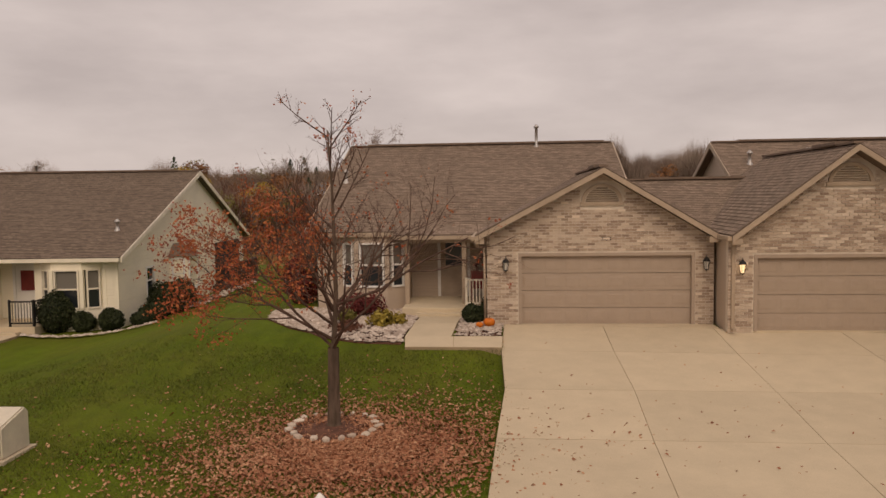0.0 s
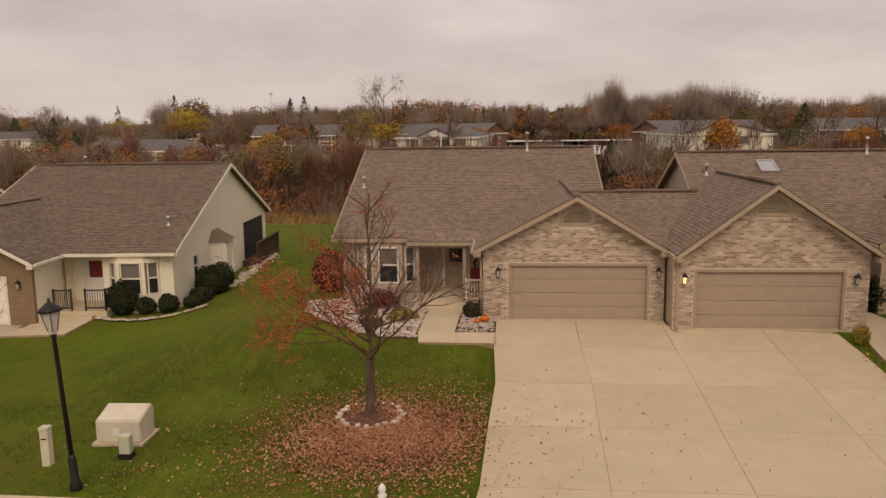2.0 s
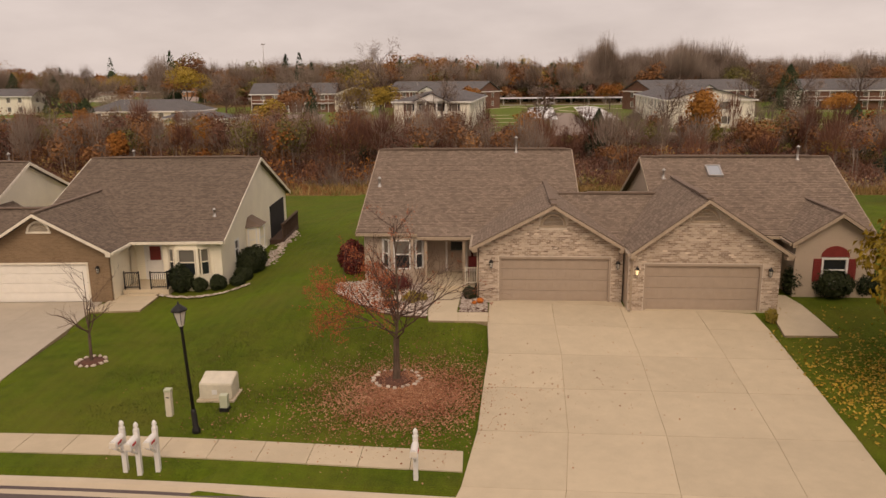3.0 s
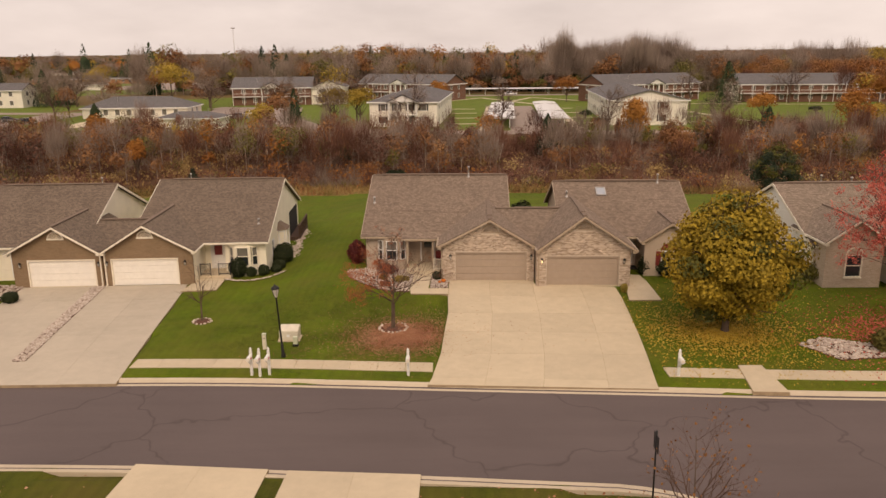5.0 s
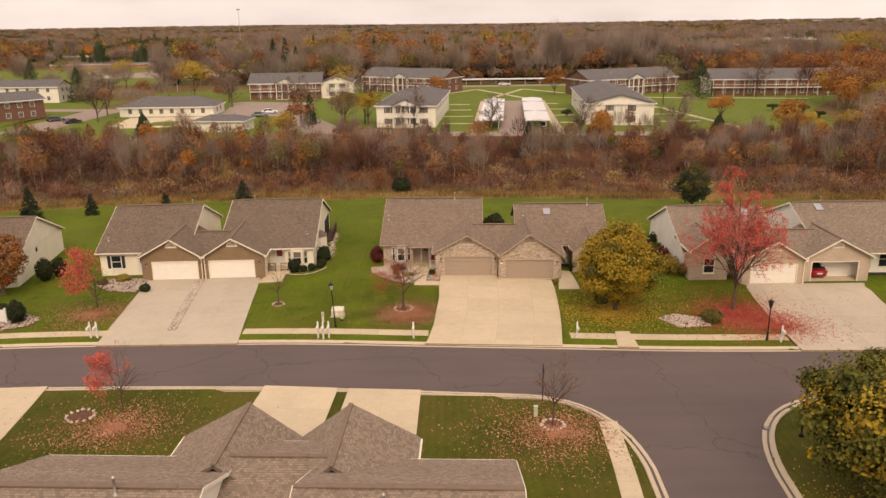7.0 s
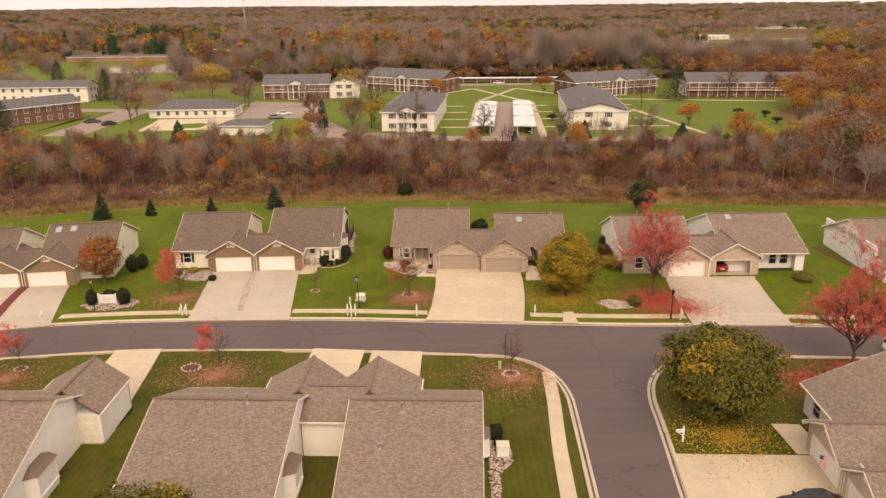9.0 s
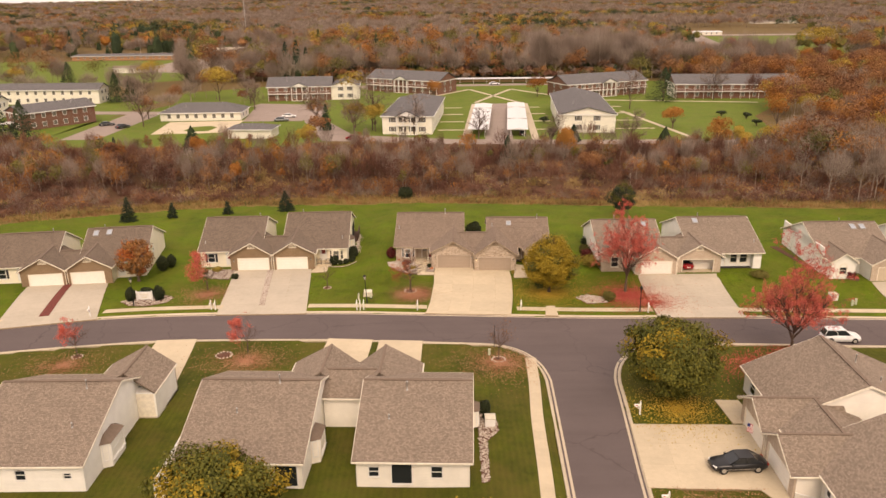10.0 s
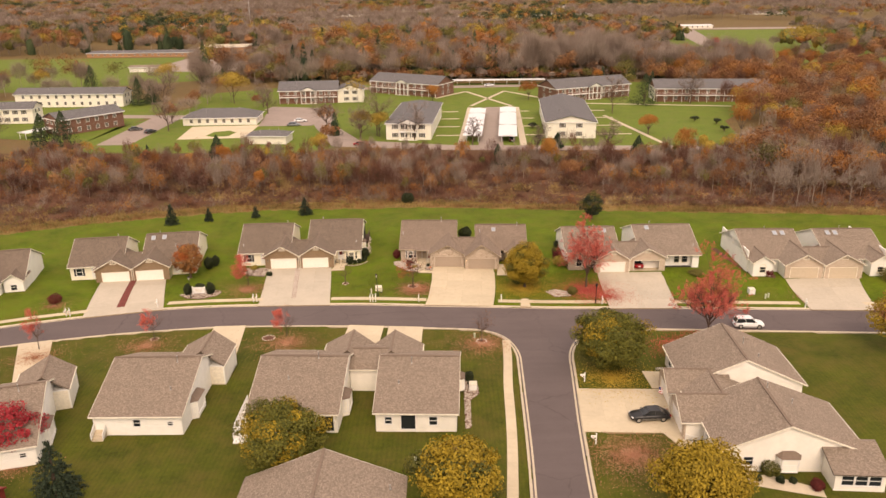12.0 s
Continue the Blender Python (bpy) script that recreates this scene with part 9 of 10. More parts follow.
shrub("hosta", -34.55, 2.25, 1.5, 0.7, 32, "yellow shrub in the stone bed", L_HOSTA, 0.12, 420, category="plant")
shrub("clipped_bush", -36.15, 0.95, 1.1, 0.7, 33, "grey-green bush in the stone bed", W_MATS[OLIVE], 0.08, 600)
# sign with two clipped shrubs
sgn = thing("lot_sign", pose(-41.42, -9.90, ground(-41.42, -9.90)), "white wooden sign on a stone bed between shrubs", "sign")
part("board", bx(-1.0, 1.0, -0.06, 0.06, 0.2, 1.35, bevel=0.02), M_WHITE, sgn)
for x in (-1.08, 1.08):
    part("post", bx(x - 0.08, x + 0.08, -0.08, 0.08, -0.1, 1.5), M_WHITE, sgn)
for k in range(3):
    part("letter_bar", bx(-0.6 + 0.1 * k, 0.6 - 0.1 * k, -0.07, -0.06, 0.95 - 0.25 * k, 1.05 - 0.25 * k), M_BOXCREAM, sgn)
for q, (x, y, w, h) in enumerate(((-43.29, -10.09, 1.4, 2.0), (-39.43, -9.73, 1.5, 2.1), (-41.59, -8.63, 1.8, 1.5))):
    shrub("clipped_bush", x, y, w, h, 40 + q, "dark clipped shrub beside the white sign", L_BUSH, 0.1, 1100)
for q, (x, y, w, h) in enumerate(((-38.95, 4.35, 1.8, 2.4), (-38.15, 5.95, 1.6, 2.0))):
    shrub("clipped_bush", x - 4.5, y - 1.0, w, h, 45 + q, "tall dark evergreen at the house corner", L_BUSH, 0.1, 1100)
# east lots
for q, (x, y, w, h, m) in enumerate(((24.15, 10.00, 1.6, 1.5, L_BUSH), (23.35, 6.60, 1.6, 1.4, W_MATS[OLIVE]), (23.25, 3.60, 1.8, 1.6, M_RED_BUSH), (23.05, 0.20, 2.4, 1.8, L_HOSTA), (24.85, -0.80, 2.0, 1.5, W_MATS[OLIVE]), (23.65, -11.65, 1.8, 1.2, W_MATS[OLIVE]), (57.82, -4.04, 1.8, 1.4, M_RED_BUSH), (59.67, -5.84, 1.6, 1.2, M_RED_BUSH), (80.12, -8.18, 3.2, 2.2, W_MATS[OLIVE]), (47.14, -4.87, 2.6, 0.8, W_MATS[OLIVE]))):
    shrub("garden_bush", x, y, w, h, 60 + q, "loose autumn bush beside the house", m, 0.11, 1000, round_=False, group="garden bushes")
for q, (x, y, w, h, m) in enumerate(((33.37, -63.91, 1.0, 0.8, L_BUSH), (35.19, -64.40, 0.9, 0.7, L_BUSH), (37.52, -64.89, 0.9, 0.7, L_BUSH), (38.84, -64.99, 0.8, 0.6, L_BUSH), (40.86, -66.17, 1.4, 1.2, M_RED_BUSH), (37.01, -63.32, 2.2, 1.5, L_GREEN), (30.74, -58.70, 1.0, 0.8, L_GREEN), (4.90, -42.27, 1.2, 1.4, L_BUSH), (5.09, -43.46, 0.8, 0.7, L_BUSH), (32.77, -66.77, 2.0, 1.2, L_HOSTA), (-65.11, -13.20, 2.4, 1.6, M_RED_BUSH), (-63.13, 1.09, 1.6, 1.2, M_RED_BUSH))):
    shrub("garden_bush", x, y, w, h, 80 + q, "small clipped bush in a garden bed", m, 0.1, 800, group="garden bushes")


# pumpkins
def pumpkin(x, y, r, seed):
    top = thing("pumpkin", pose(x, y, ground(x, y) + 0.05, 0, 0, seed * 40), "orange pumpkin on the gravel by the garage", "pumpkin", "pumpkins")
    bm = bmesh.new()
    n, m = 30, 10
    rings = []
    for j in range(m + 1):
        p = -math.pi / 2 + math.pi * j / m
        ring = []
        for i in range(n):
            a = 2 * math.pi * i / n
            k = r * (1 - 0.1 * abs(math.sin(a * 5))) * max(math.cos(p), 0.02)
            ring.append(bm.verts.new((k * math.cos(a), k * math.sin(a), r * 0.8 * (math.sin(p) * (1 - 0.22 * max(0, math.sin(p)) ** 6) + 1))))
        rings.append(ring)
    for r0, r1 in zip(rings, rings[1:]):
        for i in range(n):
            bm.faces.new((r0[i], r0[(i + 1) % n], r1[(i + 1) % n], r1[i])).smooth = True
    part("flesh", bm, M_PUMPKIN, top)
    part("stem", tube(bmesh.new(), [(0, 0, r * 1.25), (0.01, 0, r * 1.55), (0.04, 0, r * 1.75)], [0.025, 0.018, 0.02], 6), M_TWIG, top)


pumpkin(-0.97, -0.54, 0.17, 1)
pumpkin(-1.24, -0.69, 0.11, 2)


# ---- porches ----
def lantern(x, y, z, lit=False, rot=0):
    top = thing("wall_lantern", pose(x, y, z, 0, 0, rot), "black wall lantern, lit, beside a garage door" if lit else "black wall lantern beside a garage door", "lamp", "wall lanterns")
    part("back_plate", bx(-0.05, 0.05, -0.02, 0.0, -0.12, 0.14, bevel=0.008), M_BLACK, top)
    part("arm", tube(bmesh.new(), [(0, -0.02, 0.1), (0, -0.1, 0.16), (0, -0.13, 0.12)], [0.012, 0.012, 0.012], 6), M_BLACK, top)
    gl = part("glass", lathe(bmesh.new(), [(0.05, -0.17), (0.085, 0.05)], 6, 0, -0.13, smooth=False), M_BULB if lit else M_LANTERN, top)
    for k in range(6):
        a = k * math.pi / 3
        part("rib", tube(bmesh.new(), [(0.052 * math.cos(a), -0.13 + 0.052 * math.sin(a), -0.17), (0.088 * math.cos(a), -0.13 + 0.088 * math.sin(a), 0.05)], [0.008, 0.008], 4), M_BLACK, gl)
    part("cap", lathe(bmesh.new(), [(0.11, 0.05), (0.09, 0.09), (0.04, 0.15), (0.015, 0.18), (0.005, 0.24)], 10, 0, -0.13), M_BLACK, top)
    part("foot", lathe(bmesh.new(), [(0.005, -0.24), (0.02, -0.21), (0.055, -0.19), (0.06, -0.17)], 10, 0, -0.13), M_BLACK, top)


for lx, ly, lit in ((-5.86, 0.0, False), (-0.27, 0.0, False), (0.38, -1.10, True), (5.92, -1.10, False)):
    wp = HOUSE_C.matrix_basis @ Vector((lx, ly, 1.78))
    lantern(wp.x, wp.y, wp.z, lit, CROT)
for lx in (-5.95, -0.3, 0.3, 5.95):
    wp = HOUSE_W.matrix_basis @ Vector((lx, 0, 1.75))
    lantern(wp.x, wp.y, wp.z, False, 2.5)


def railing(name, a, b, z, h, mat, n, label, thick=0.03, bar=0.018):
    """A straight railing from a to b with posts, rails and balusters."""
    d = Vector((b[0] - a[0], b[1] - a[1], 0))
    ln = d.length
    top = thing(name, pose(a[0], a[1], z, 0, 0, math.degrees(math.atan2(d.y, d.x))), label, "railing")
    for x in (0.0, ln):
        part("post", bx(x - thick, x + thick, -thick, thick, 0, h + 0.06), mat, top)
    for zz in (0.1, h - 0.03):
        part("rail", bx(thick, ln - thick, -thick * 0.8, thick * 0.8, zz, zz + 0.05), mat, top)
    for i in range(n):
        x = ln * (i + 1) / (n + 1)
        part("baluster", bx(x - bar / 2, x + bar / 2, -bar / 2, bar / 2, 0.14, h - 0.03), mat, top)
    return top


pz = 0.3
por = thing("porch", HOUSE_C.matrix_basis @ Matrix.Translation((-5.47, 0, 0)), "raised concrete porch with tan posts and rail", "porch")
part("floor_slab", bx(-3.62, -0.97, 1.45, 4.2, -0.1, pz, bevel=0.02), M_CONCRETE, por)
part("step", bx(-3.15, -1.75, 1.15, 1.45, -0.1, 0.16, bevel=0.015), M_CONCRETE, por)
for px_ in (-3.55, -1.72):
    part("post", bx(px_ - 0.07, px_ + 0.07, 2.3, 2.44, pz, 2.42), M_TRIM_TAN, por)
part("beam", bx(-3.7, -0.95, 2.28, 2.46, 2.26, 2.42), M_TRIM_TAN, por)
railing("porch_railing", (-1.66, 1.62), (-1.04, 1.60), pz, 0.85, M_TRIM_CREAM, 5, "short cream railing beside the porch", 0.035, 0.035)
pr_ = bmesh.new()
roof_slope(pr_, (-3.95, 2.15, 2.49), (-0.75, 2.15, 2.49), (-3.95, 2.9, 2.80), (-0.75, 2.9, 2.80), stepped=False)
pr_o = part("roof_skirt", pr_, M_SHINGLE, HOUSE_C)
pr_o.matrix_basis = Matrix.Translation((-5.47, 0, 0.03))
part("gutter", bx(-9.42, -6.27, 2.05, 2.15, 2.38, 2.5), M_TRIM_TAN, HOUSE_C)
wr = thing("autumn_wreath", pose(-1.07, 4.01, 1.35), "dark red autumn wreath hanging by the door", "wreath")
v_, f_ = leaf_arrays(np.random.RandomState(5), [(0.3 * math.cos(a) * (1 + 0.1 * math.sin(9 * a)), -0.1 - 0.08 * (i % 3), 0.34 * math.sin(a)) for i, a in enumerate(np.linspace(0, 2 * math.pi * 9, 420))], 0.1)
soup("leaves", v_, f_, [M_RED_BUSH], parent=wr)
ch = thing("porch_chair", pose(-1.29, 3.32, pz), "dark red porch chair beside the wall", "chair")
part("seat", bx(-0.25, 0.25, -0.25, 0.25, 0.4, 0.46, bevel=0.01), M_REDPAINT, ch)
part("backrest", bx(-0.25, 0.25, 0.2, 0.25, 0.46, 0.95, bevel=0.01), M_REDPAINT, ch)
for lx in (-0.22, 0.22):
    for ly in (-0.22, 0.22):
        part("leg", bx(lx - 0.02, lx + 0.02, ly - 0.02, ly + 0.02, 0, 0.4), M_REDPAINT, ch)
# small dark plaque over the door, and the downspout
part("plaque", bx(-3.17, -2.87, -0.012, -0.002, 2.42, 2.53), M_BLACK, HOUSE_C)
bm_ = bmesh.new()
tube(bm_, [(-1.25, -0.35, 2.45), (-1.2, -0.1, 2.3), (-1.0, 0.05, 2.25), (-0.99, 0.05, 0.2)], [0.045] * 4, 6)
dsp = part("downspout", bm_, M_TRIM_TAN, HOUSE_C)
dsp.matrix_basis = Matrix.Translation((-5.47, 0, 0))

# cream duplex porch, railings, deck
pw = thing("porch", pose(-25.90, 2.55, WZ, 0, 0, 2.5), "low concrete porch with steps at the cream duplex", "porch")
part("floor_slab", bx(6.55, 8.9, 1.2, 3.3, -0.1, 0.32, bevel=0.02), M_CONCRETE, pw)
part("step", bx(6.9, 8.4, 0.85, 1.2, -0.1, 0.16, bevel=0.015), M_CONCRETE, pw)


def on_w(x, y):
    p = HOUSE_W.matrix_basis @ Vector((x, y, 0))
    return (p.x, p.y)


railing("iron_railing", on_w(6.65, 1.25), on_w(7.4, 1.25), WZ + 0.32, 0.9, M_BLACK, 7, "black iron railing on the porch")
railing("iron_railing", on_w(8.0, 1.25), on_w(8.85, 1.25), WZ + 0.32, 0.9, M_BLACK, 7, "black iron railing beside the steps")
railing("iron_railing", on_w(8.85, 1.3), on_w(8.85, 2.4), WZ + 0.32, 0.9, M_BLACK, 9, "black iron railing at the porch end")
dk = thing("rear_deck", pose(-25.90, 2.55, WZ, 0, 0, 2.5), "dark brown wooden deck with a screened porch", "deck")
part("deck_floor", bx(11.45, 12.4, 13.4, 18.8, -0.4, 0.35), M_WOOD_DARK, dk)
part("screen", bx(11.42, 11.5, 14.0, 18.2, 0.35, 2.5), M_DARK, dk)
for k in range(7):
    part("rail_post", bx(12.3, 12.4, 13.4 + 0.88 * k, 13.5 + 0.88 * k, 0.35, 1.35), M_WOOD_DARK, dk)
part("hand_rail", bx(12.26, 12.44, 13.4, 18.8, 1.33, 1.4), M_WOOD_DARK, dk)
for k in range(26):
    part("baluster", bx(12.33, 12.37, 13.55 + 0.2 * k, 13.59 + 0.2 * k, 0.35, 1.33), M_WOOD_DARK, dk)

# white deck and steps of the south houses
dw = thing("white_deck", pose(-23.66, -55.52, -0.5), "white deck with a plain rail behind the beige duplex", "deck")
part("deck_floor", bx(0.0, 3.8, 0.0, 7.6, 0.0, 0.75), M_WHITE, dw)
for a in ((0.0, 0.08, 0.0, 7.6), (0.08, 3.8, 0.0, 0.08)):
    part("hand_rail", bx(*a, 1.55, 1.64), M_WHITE, dw)
    part("rail_panel", bx(a[0] + 0.02, a[1] - 0.02, a[2] + 0.02, a[3] - 0.02, 0.75, 1.5), M_WHITE, dw)
part("landing", bx(0.2, 3.6, -0.9, 0.0, 0.0, 0.2), M_WHITE, dw)
st_ = thing("rear_steps", pose(-40.72, -55.75, -0.55), "white wooden rear steps with rails", "steps")
for k in range(5):
    part("tread", bx(0.3, 1.6, 0.28 * k, 0.28 * k + 0.3, 0.0, 0.18 * (k + 1)), M_KERB, st_)
for x in (0.2, 1.6):
    part("side_rail", beam(bmesh.new(), (x + 0.05, 0.0, 1.05), (x + 0.05, 1.5, 1.9), 0.07, 0.8), M_WHITE, st_)
part("landing", bx(0.0, 2.6, 1.4, 2.6, 0.0, 0.95), M_KERB, st_)
# sunroom of the corner duplex
sr = thing("sunroom", pose(42.48, -66.36, -0.35, 0, 0, -4), "beige sunroom with three wide windows", "sunroom")
sb = bmesh.new()
wall_x(sb, 0.0, 5.2, 0.0, -0.3, 2.4, [(0.7, 1.9, 0.9, 2.0), (2.1, 3.3, 0.9, 2.0), (3.5, 4.7, 0.9, 2.0)])
part("wall", sb, M_SIDING_BEIGE, sr)
for k in range(3):
    window(sr, Matrix.Translation((1.3 + 1.4 * k, 0, 0.9)), 1.2, 1.1, M_WHITE)
for x, q in ((0.0, 1), (5.2, -1)):
    part("wall", wall_y(bmesh.new(), 0.18, 4.2, x, -0.3, 2.4, (), 0.18, q), M_SIDING_BEIGE, sr)
rb_ = bmesh.new()
roof_slope(rb_, (-0.4, -0.4, 2.4), (5.6, -0.4, 2.4), (-0.4, 4.4, 3.7), (5.6, 4.4, 3.7))
part("roof", rb_, M_SHINGLE_S, sr)
railing("white_railing", (29.73, -56.94), (31.04, -57.52), -0.35, 0.95, M_WHITE, 8, "white railing beside the corner porch", 0.05, 0.04)

# small gabled roof bits at the far bottom corner
shd = thing("garden_shed", pose(-46.77, -67.80, -0.5, 0, 0, -6), "red-brown wooden shed at the edge of the lawn", "shed")
part("wall", bx(-1.8, 1.8, -1.5, 1.5, -0.2, 1.6), M_REDPAINT, shd)
rb_ = bmesh.new()
roof_slope(rb_, (-2.0, -1.7, 1.6), (2.0, -1.7, 1.6), (-2.0, 0, 2.4), (2.0, 0, 2.4))
roof_slope(rb_, (2.0, 1.7, 1.6), (-2.0, 1.7, 1.6), (2.0, 0, 2.4), (-2.0, 0, 2.4))
part("roof", rb_, M_REDPAINT, shd)


# ---- cars ----
def car_paint(name, c):
    m = Mat(name, 0.3, spec=0.4)
    f = m.noise(3, 3)
    m.color(m.ramp(f, [(0.3, shade(c, 0.92)), (0.7, shade(c, 1.08))]))
    m.b.inputs["Coat Weight"].default_value = 0.12
    m.b.inputs["Coat Roughness"].default_value = 0.06
    return m.m


M_TYRE = plain("tyre_rubber", (0.02, 0.02, 0.02), 0.85)
M_RIM = plain("alloy_rim", (0.55, 0.54, 0.52), 0.3, 0.8)
M_LIGHT = plain("clear_headlight", (0.72, 0.72, 0.70), 0.15)
M_TAIL = plain("red_tail_light", (0.40, 0.015, 0.015), 0.2)


def car(x, y, z, rot, paint, label, suv=False, detail=True):
    """A car along +x: lofted body, glasshouse, wheels, lights."""
    top = thing("car", pose(x, y, z, 0, 0, rot), label, "car")
    L, W = (4.6, 1.84) if suv else (4.95, 1.86)
    hb = 0.98 if suv else 0.86
    # body sections along x: (x, half width, floor, belt, crown)
    secs = [(-0.5, 0.60, 0.36, 0.62, 0.66), (-0.485, 0.80, 0.26, 0.76, 0.82), (-0.40, 0.93, 0.2, 0.84, 0.92), (-0.2, 0.98, 0.19, hb, hb + 0.04), (0.0, 1.0, 0.19, hb, hb + 0.03), (0.16, 0.99, 0.19, hb - 0.02, hb + 0.02), (0.34, 0.95, 0.2, hb - 0.1, hb - 0.03), (0.46, 0.85, 0.24, hb - 0.2, hb - 0.13), (0.5, 0.62, 0.34, 0.56, 0.6)]
    bm = bmesh.new()
    rings = []
    for sx, hw, fl, be, cr in secs:
        w = hw * W / 2
        prof = [(-w * 0.86, fl), (-w, fl + 0.14), (-w * 1.0, (fl + be) / 2), (-w * 0.97, be), (-w * 0.72, cr), (0, cr + 0.025), (w * 0.72, cr), (w * 0.97, be), (w, (fl + be) / 2), (w, fl + 0.14), (w * 0.86, fl)]
        rings.append([bm.verts.new((sx * L, a, b)) for a, b in prof])
    for r0, r1 in zip(rings, rings[1:]):
        for i in range(len(r0) - 1):
            bm.faces.new((r0[i], r1[i], r1[i + 1], r0[i + 1])).smooth = True
        bm.faces.new((r0[-1], r1[-1], r1[0], r0[0]))
    bm.faces.new(rings[0])
    bm.faces.new(rings[-1][::-1])
    bmesh.ops.recalc_face_normals(bm, faces=bm.faces[:])
    body = part("body", bm, paint, top)
    # glasshouse
    zt = 1.66 if suv else 1.43
    xa, xb, xc, xd = (-0.47, -0.40, 0.06, 0.24) if suv else (-0.40, -0.22, 0.04, 0.22)
    w0, w1 = W * 0.455, W * 0.36
    gb = bmesh.new()
    lowv = [(xa * L, -w0 * 0.9), (xd * L, -w0 * 0.9), (xd * L, w0 * 0.9), (xa * L, w0 * 0.9)]
    upv = [(xb * L, -w1), (xc * L, -w1), (xc * L, w1), (xb * L, w1)]
    a = [gb.verts.new((p[0], p[1], hb - 0.03)) for p in lowv]
    b = [gb.verts.new((p[0], p[1], zt - 0.05)) for p in upv]
    for i in range(4):
        j = (i + 1) % 4
        gb.faces.new((a[i], a[j], b[j], b[i]))
    gb.faces.new(b)
    bmesh.ops.recalc_face_normals(gb, faces=gb.faces[:])
    part("glasshouse", gb, M_GLASS, top)
    rf = bmesh.new()
    box(rf, xb * L - 0.05, xc * L + 0.05, -w1 - 0.02, w1 + 0.02, zt - 0.06, zt, bevel=0.025)
    part("roof_panel", rf, paint, top)
    for s in (-1, 1):
        for (px0, px1) in ((xa, xb), (xd, xc), ((xa + xd) / 2, (xb + xc) / 2 - 0.01)):
            pb = bmesh.new()
            tube(pb, [(px0 * L, s * (w0 * 0.9 + 0.005), hb - 0.02), (px1 * L, s * (w1 + 0.01), zt - 0.04)], [0.04, 0.03], 5)
            part("pillar", pb, paint, top)
    for sx in (-0.3, 0.315):
        for s in (-1, 1):
            cy_ = s * (W / 2 - 0.1)
            ty = bmesh.new()
            tube(ty, [(sx * L, cy_ - 0.11, 0.33), (sx * L, cy_ - 0.09, 0.33), (sx * L, cy_ + 0.09, 0.33), (sx * L, cy_ + 0.11, 0.33)], [0.3, 0.335, 0.335, 0.3], 20)
            wh = part("wheel", ty, M_TYRE, top)
            rm = bmesh.new()
            tube(rm, [(sx * L, cy_ + s * 0.09, 0.33), (sx * L, cy_ + s * 0.118, 0.33)], [0.215, 0.2], 14)
            part("rim", rm, M_RIM, wh)
            ar = bmesh.new()
            tube(ar, [(sx * L, cy_ + s * 0.02, 0.35), (sx * L, s * W * 0.503, 0.35)], [0.37, 0.37], 18)
            part("wheel_arch", ar, M_TYRE, top)
    for s in (-1, 1):
        part("headlight", turned(bx(-0.1, 0.08, -0.2, 0.2, -0.07, 0.07, bevel=0.03), pose(0.462 * L, s * W * 0.33, 0.62, 0, 12, s * 18)), M_LIGHT, top)
        part("tail_light", turned(bx(-0.05, 0.06, -0.2, 0.2, -0.08, 0.08, bevel=0.02), pose(-0.487 * L, s * W * 0.33, 0.72, 0, 0, s * -10)), M_TAIL, top)
        part("mirror", bx(0.17 * L - 0.08, 0.17 * L + 0.06, s * W * 0.52 - 0.09, s * W * 0.52 + 0.09, hb, hb + 0.14, bevel=0.03), paint, top)
        part("sill_trim", bx(-0.26 * L, 0.27 * L, s * W * 0.5 - 0.01, s * W * 0.5 + 0.012, 0.42, 0.46), M_RIM, top)
    # Blank white bar standing for the number plate.
    part("blank_plate", bx(-0.506 * L, -0.5 * L, -0.26, 0.26, 0.5, 0.62), M_WHITE, top)
    return top


CAR_BLACK, CAR_WHITE, CAR_RED, CAR_GREY = car_paint("black_car_paint", (0.012, 0.012, 0.013)), car_paint("white_car_paint", (0.72, 0.72, 0.72)), car_paint("red_car_paint", (0.28, 0.012, 0.014)), car_paint("grey_car_paint", (0.18, 0.19, 0.2))
car(26.69, -52.13, ground(26.69, -52.13) + 0.03, 183, CAR_BLACK, "black sedan parked on the corner driveway")
car(49.01, -25.11, road_z(49.01, -25.11) + 0.01, -3, CAR_WHITE, "white estate car parked along the street", True)
car(37.45, 0.10, 0.03, 90, CAR_RED, "red car standing in the open garage")
for x, y, r, pt, lb in ((-109.35, 140.70, 20, CAR_BLACK, "dark car in the town house lane"), (-102.17, 135.62, 60, CAR_BLACK, "dark car parked beside the lane"), (-52.38, 154.46, 8, CAR_WHITE, "white car in the club parking lot"), (-53.42, 146.70, 5, CAR_GREY, "grey car in the club parking lot"), (-25.02, 110.47, -12, CAR_RED, "red pickup on the back road"), (24.20, 116.20, 84, CAR_BLACK, "dark car under the carport"), (-8.01, 246.08, 0, CAR_GREY, "grey car on the rear drive"), (24.10, 247.91, 0, CAR_WHITE, "pale car on the rear drive")):
    car(x, y, FZ + 0.06, r, pt, lb)

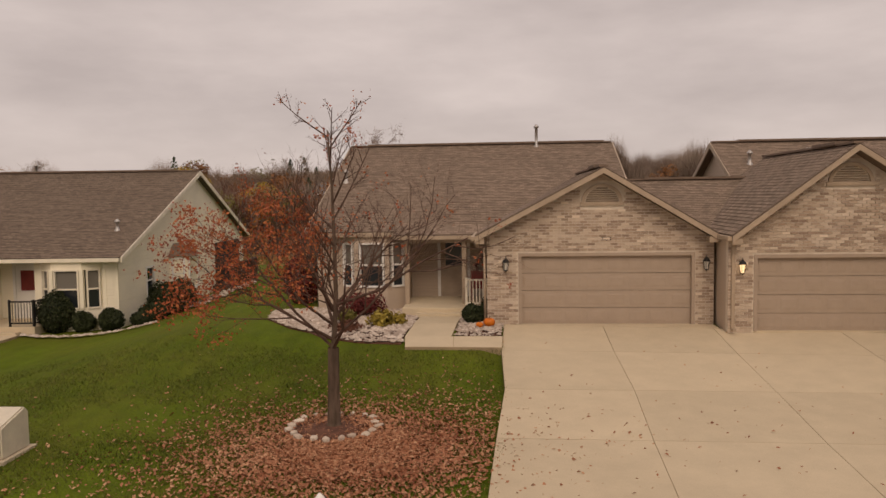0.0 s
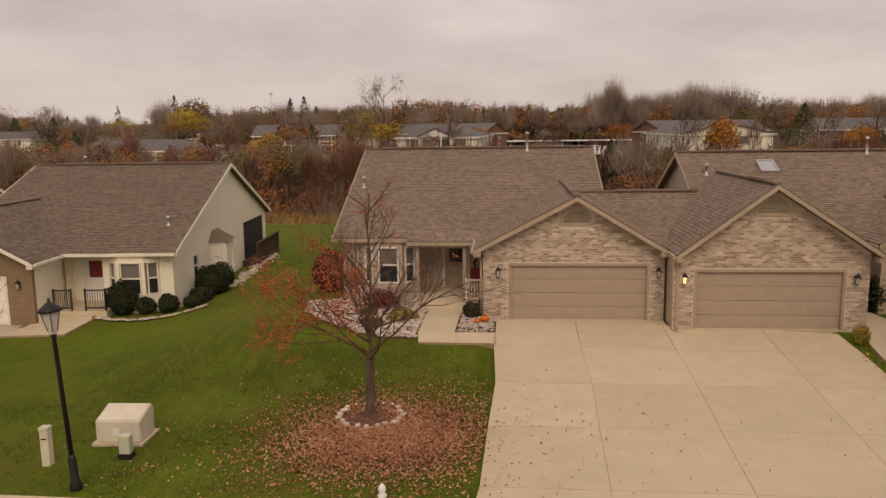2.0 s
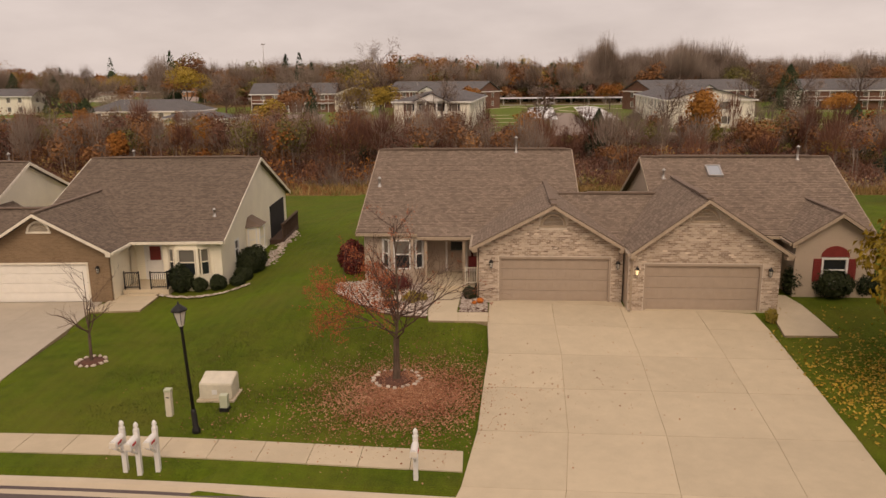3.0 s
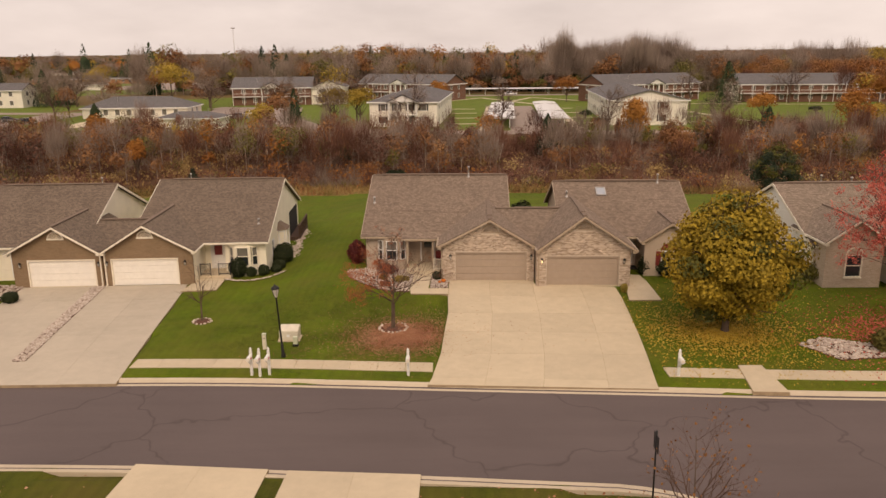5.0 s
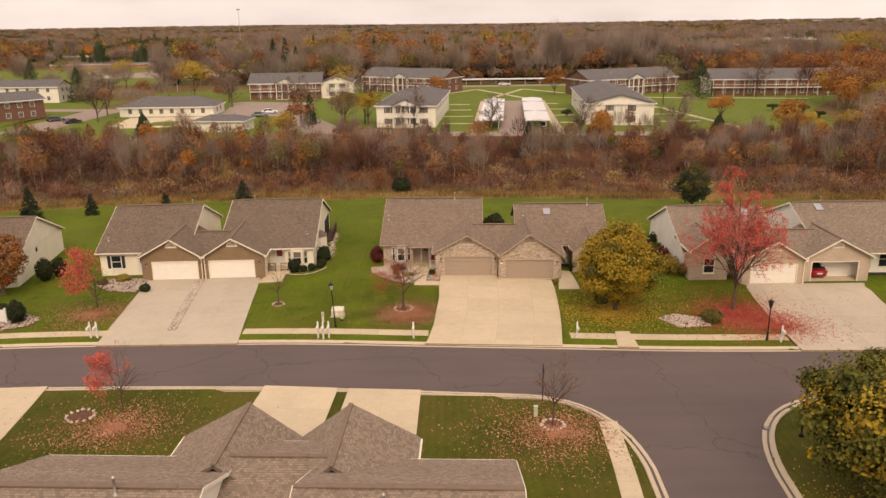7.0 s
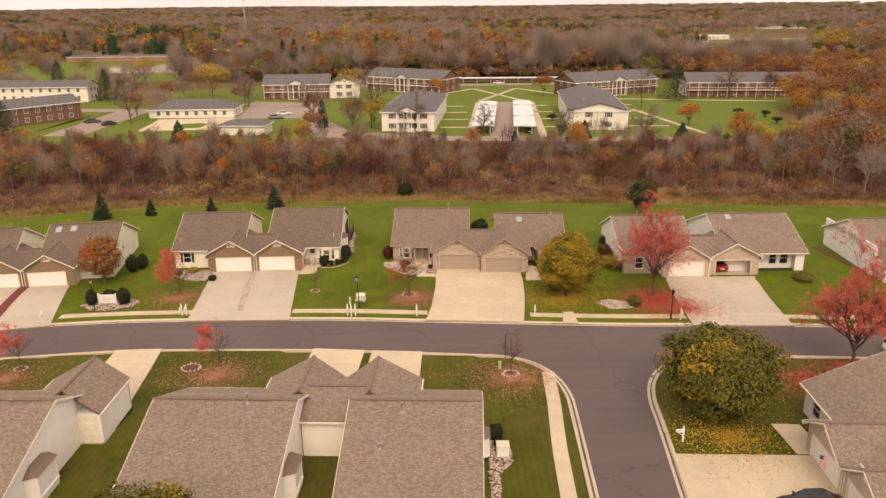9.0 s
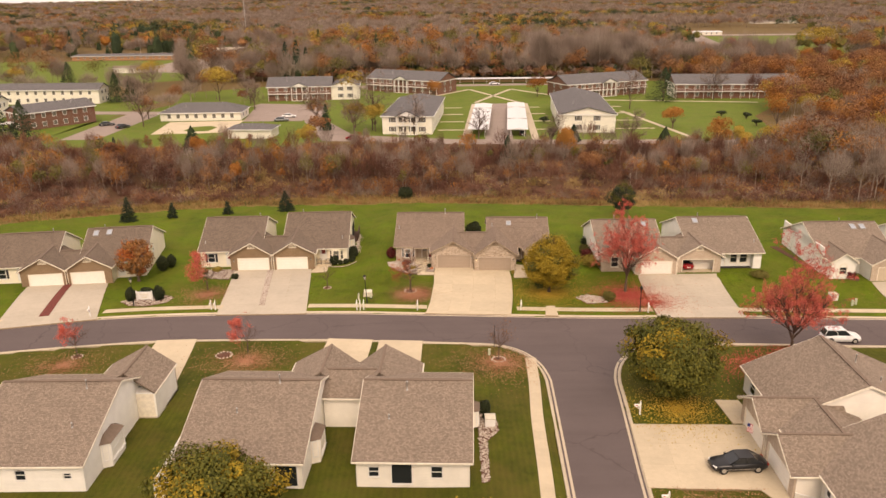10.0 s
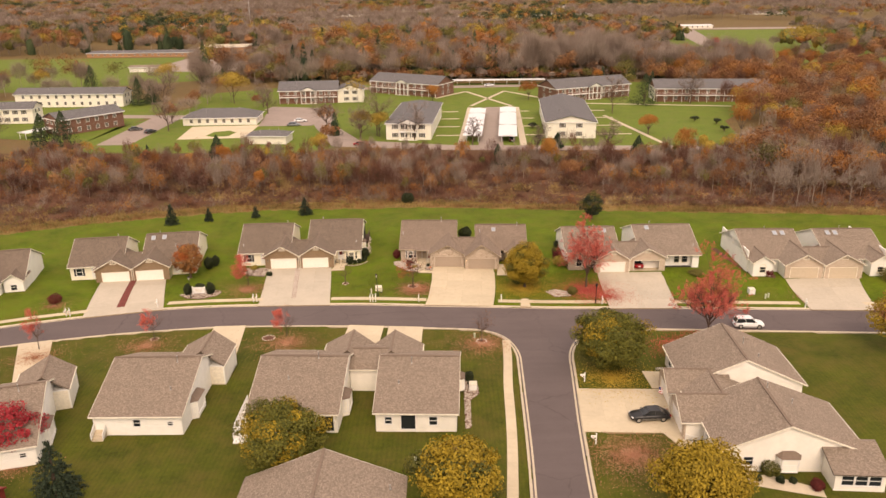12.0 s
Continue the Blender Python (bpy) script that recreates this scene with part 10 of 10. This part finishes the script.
# flag on the corner duplex
M_FSTRIPE = M_FLAGRED
fl = thing("flag", pose(29.11, -49.66, 1.65, 0, 0, -50), "small striped flag on a slanting staff", "flag")
part("staff", tube(bmesh.new(), [(0, 0, 0), (-0.9, 0, 0.9)], [0.015, 0.012], 6), M_WHITE, fl)
for k in range(7):
    bm_ = bmesh.new()
    box(bm_, -0.9, -0.35, -0.01, 0.01, 0.75 - 0.13 * k - 0.065, 0.75 - 0.13 * k)
    part("stripe", bm_, M_FSTRIPE, fl)
    if k < 6:
        part("stripe", bx(-0.9, -0.35, -0.009, 0.009, 0.75 - 0.13 * k - 0.13, 0.75 - 0.13 * k - 0.065), M_WHITE, fl)
part("canton", bx(-0.9, -0.62, -0.014, 0.014, 0.42, 0.755), plain("flag_blue", (0.03, 0.04, 0.14), 0.7), fl)


# ---- bricks of the centre garages ----
def brick_courses(x0, x1, z0, z1, gable, holes, seed):
    """Places of bricks (x, z, length) on a wall from x0 to x1, under the gable (xr, ze, zr), off the holes."""
    out = []
    rng = np.random.RandomState(seed)
    bl, bh, j = 0.197, 0.0640, 0.0150
    row, z = 0, z0
    while z + bh < z1:
        x = x0 - (bl + j) * (0.5 if row % 2 else 0.0)
        while x < x1:
            a, b = max(x, x0), min(x + bl, x1)
            x += bl + j
            if b - a < 0.05:
                continue
            if gable:
                xr, ze, zr = gable
                lim = lambda q: ze + (zr - ze) * (1 - abs(q - xr) / (max(x1 - xr, xr - x0)))
                if z + bh > ze and min(lim(a), lim(b)) < z + bh:
                    continue
            for h in holes:
                if b > h[0] and a < h[1] and z + bh > h[2] and z < h[3]:
                    if a < h[0] - 0.05 and not b > h[1]:
                        b = h[0]
                    elif b > h[1] + 0.05 and not a < h[0]:
                        a = h[1]
                    else:
                        break
            else:
                out.append((a, z, b - a))
        z += bh + j
        row += 1
    return out


def brick_box(L, h=0.0640, d=0.02):
    """A brick face with worn edges, 18 faces or so."""
    e = 0.004
    v = [(0, 0, 0), (L, 0, 0), (L, 0, h), (0, 0, h), (0, -d + e, 0), (L, -d + e, 0), (L, -d + e, h), (0, -d + e, h), (e, -d, e), (L - e, -d, e), (L - e, -d, h - e), (e, -d, h - e)]
    f = [(0, 1, 5, 4), (1, 2, 6, 5), (2, 3, 7, 6), (3, 0, 4, 7), (4, 5, 9, 8), (5, 6, 10, 9), (6, 7, 11, 10), (7, 4, 8, 11), (8, 9, 10, 11)]
    return v, f


def lay_bricks(house, x0, x1, y, gable, holes, singles, seed):
    """Bricks on one garage front: those of the stretch 'singles' as parts, the rest joined."""
    rng = np.random.RandomState(seed)
    places = brick_courses(x0, x1, 0.0, gable[2], gable, holes, seed)
    v, f = brick_box(0.197)
    full = bpy.data.meshes.new("brick")
    full.from_pydata(v, [], f)
    full.materials.append(M_BRICK_ONE)
    vs, fs, n, count = [], [], 0, 0
    for x, z, ln in places:
        dy = rng.uniform(-0.003, 0.003)
        if ln > 0.19 and count < 300 and singles[0] < x < singles[1] and singles[2] < z < singles[3]:
            o = new("brick", full)
            o.parent = house
            o.matrix_basis = Matrix.Translation((x, y + dy, z))
            count += 1
        else:
            bv, bf = brick_box(ln)
            vs += [(a + x, b + y + dy, c + z) for a, b, c in bv]
            fs += [tuple(i + n for i in q) for q in bf]
            n += len(bv)
    ob = soup("brickwork", vs, fs, [M_BRICK], parent=house)
    ob["kind"] = "stuff"
    ob["label"] = "pinkish tan brick facing"


lay_bricks(HOUSE_C, -6.4, -0.04, 0.0, (-3.14, 2.62, 4.42), [(-5.52, -0.54, -1, 2.1), (-3.75, -2.53, 3.38, 4.1)], (-6.4, -3.2, 2.1, 3.6), 7)
lay_bricks(HOUSE_C, 0.04, 6.35, -1.10, (3.13, 2.62, 4.87), [(0.69, 5.63, -1, 2.1), (2.52, 3.74, 3.83, 4.55)], (-9, -9, 0, 0), 8)
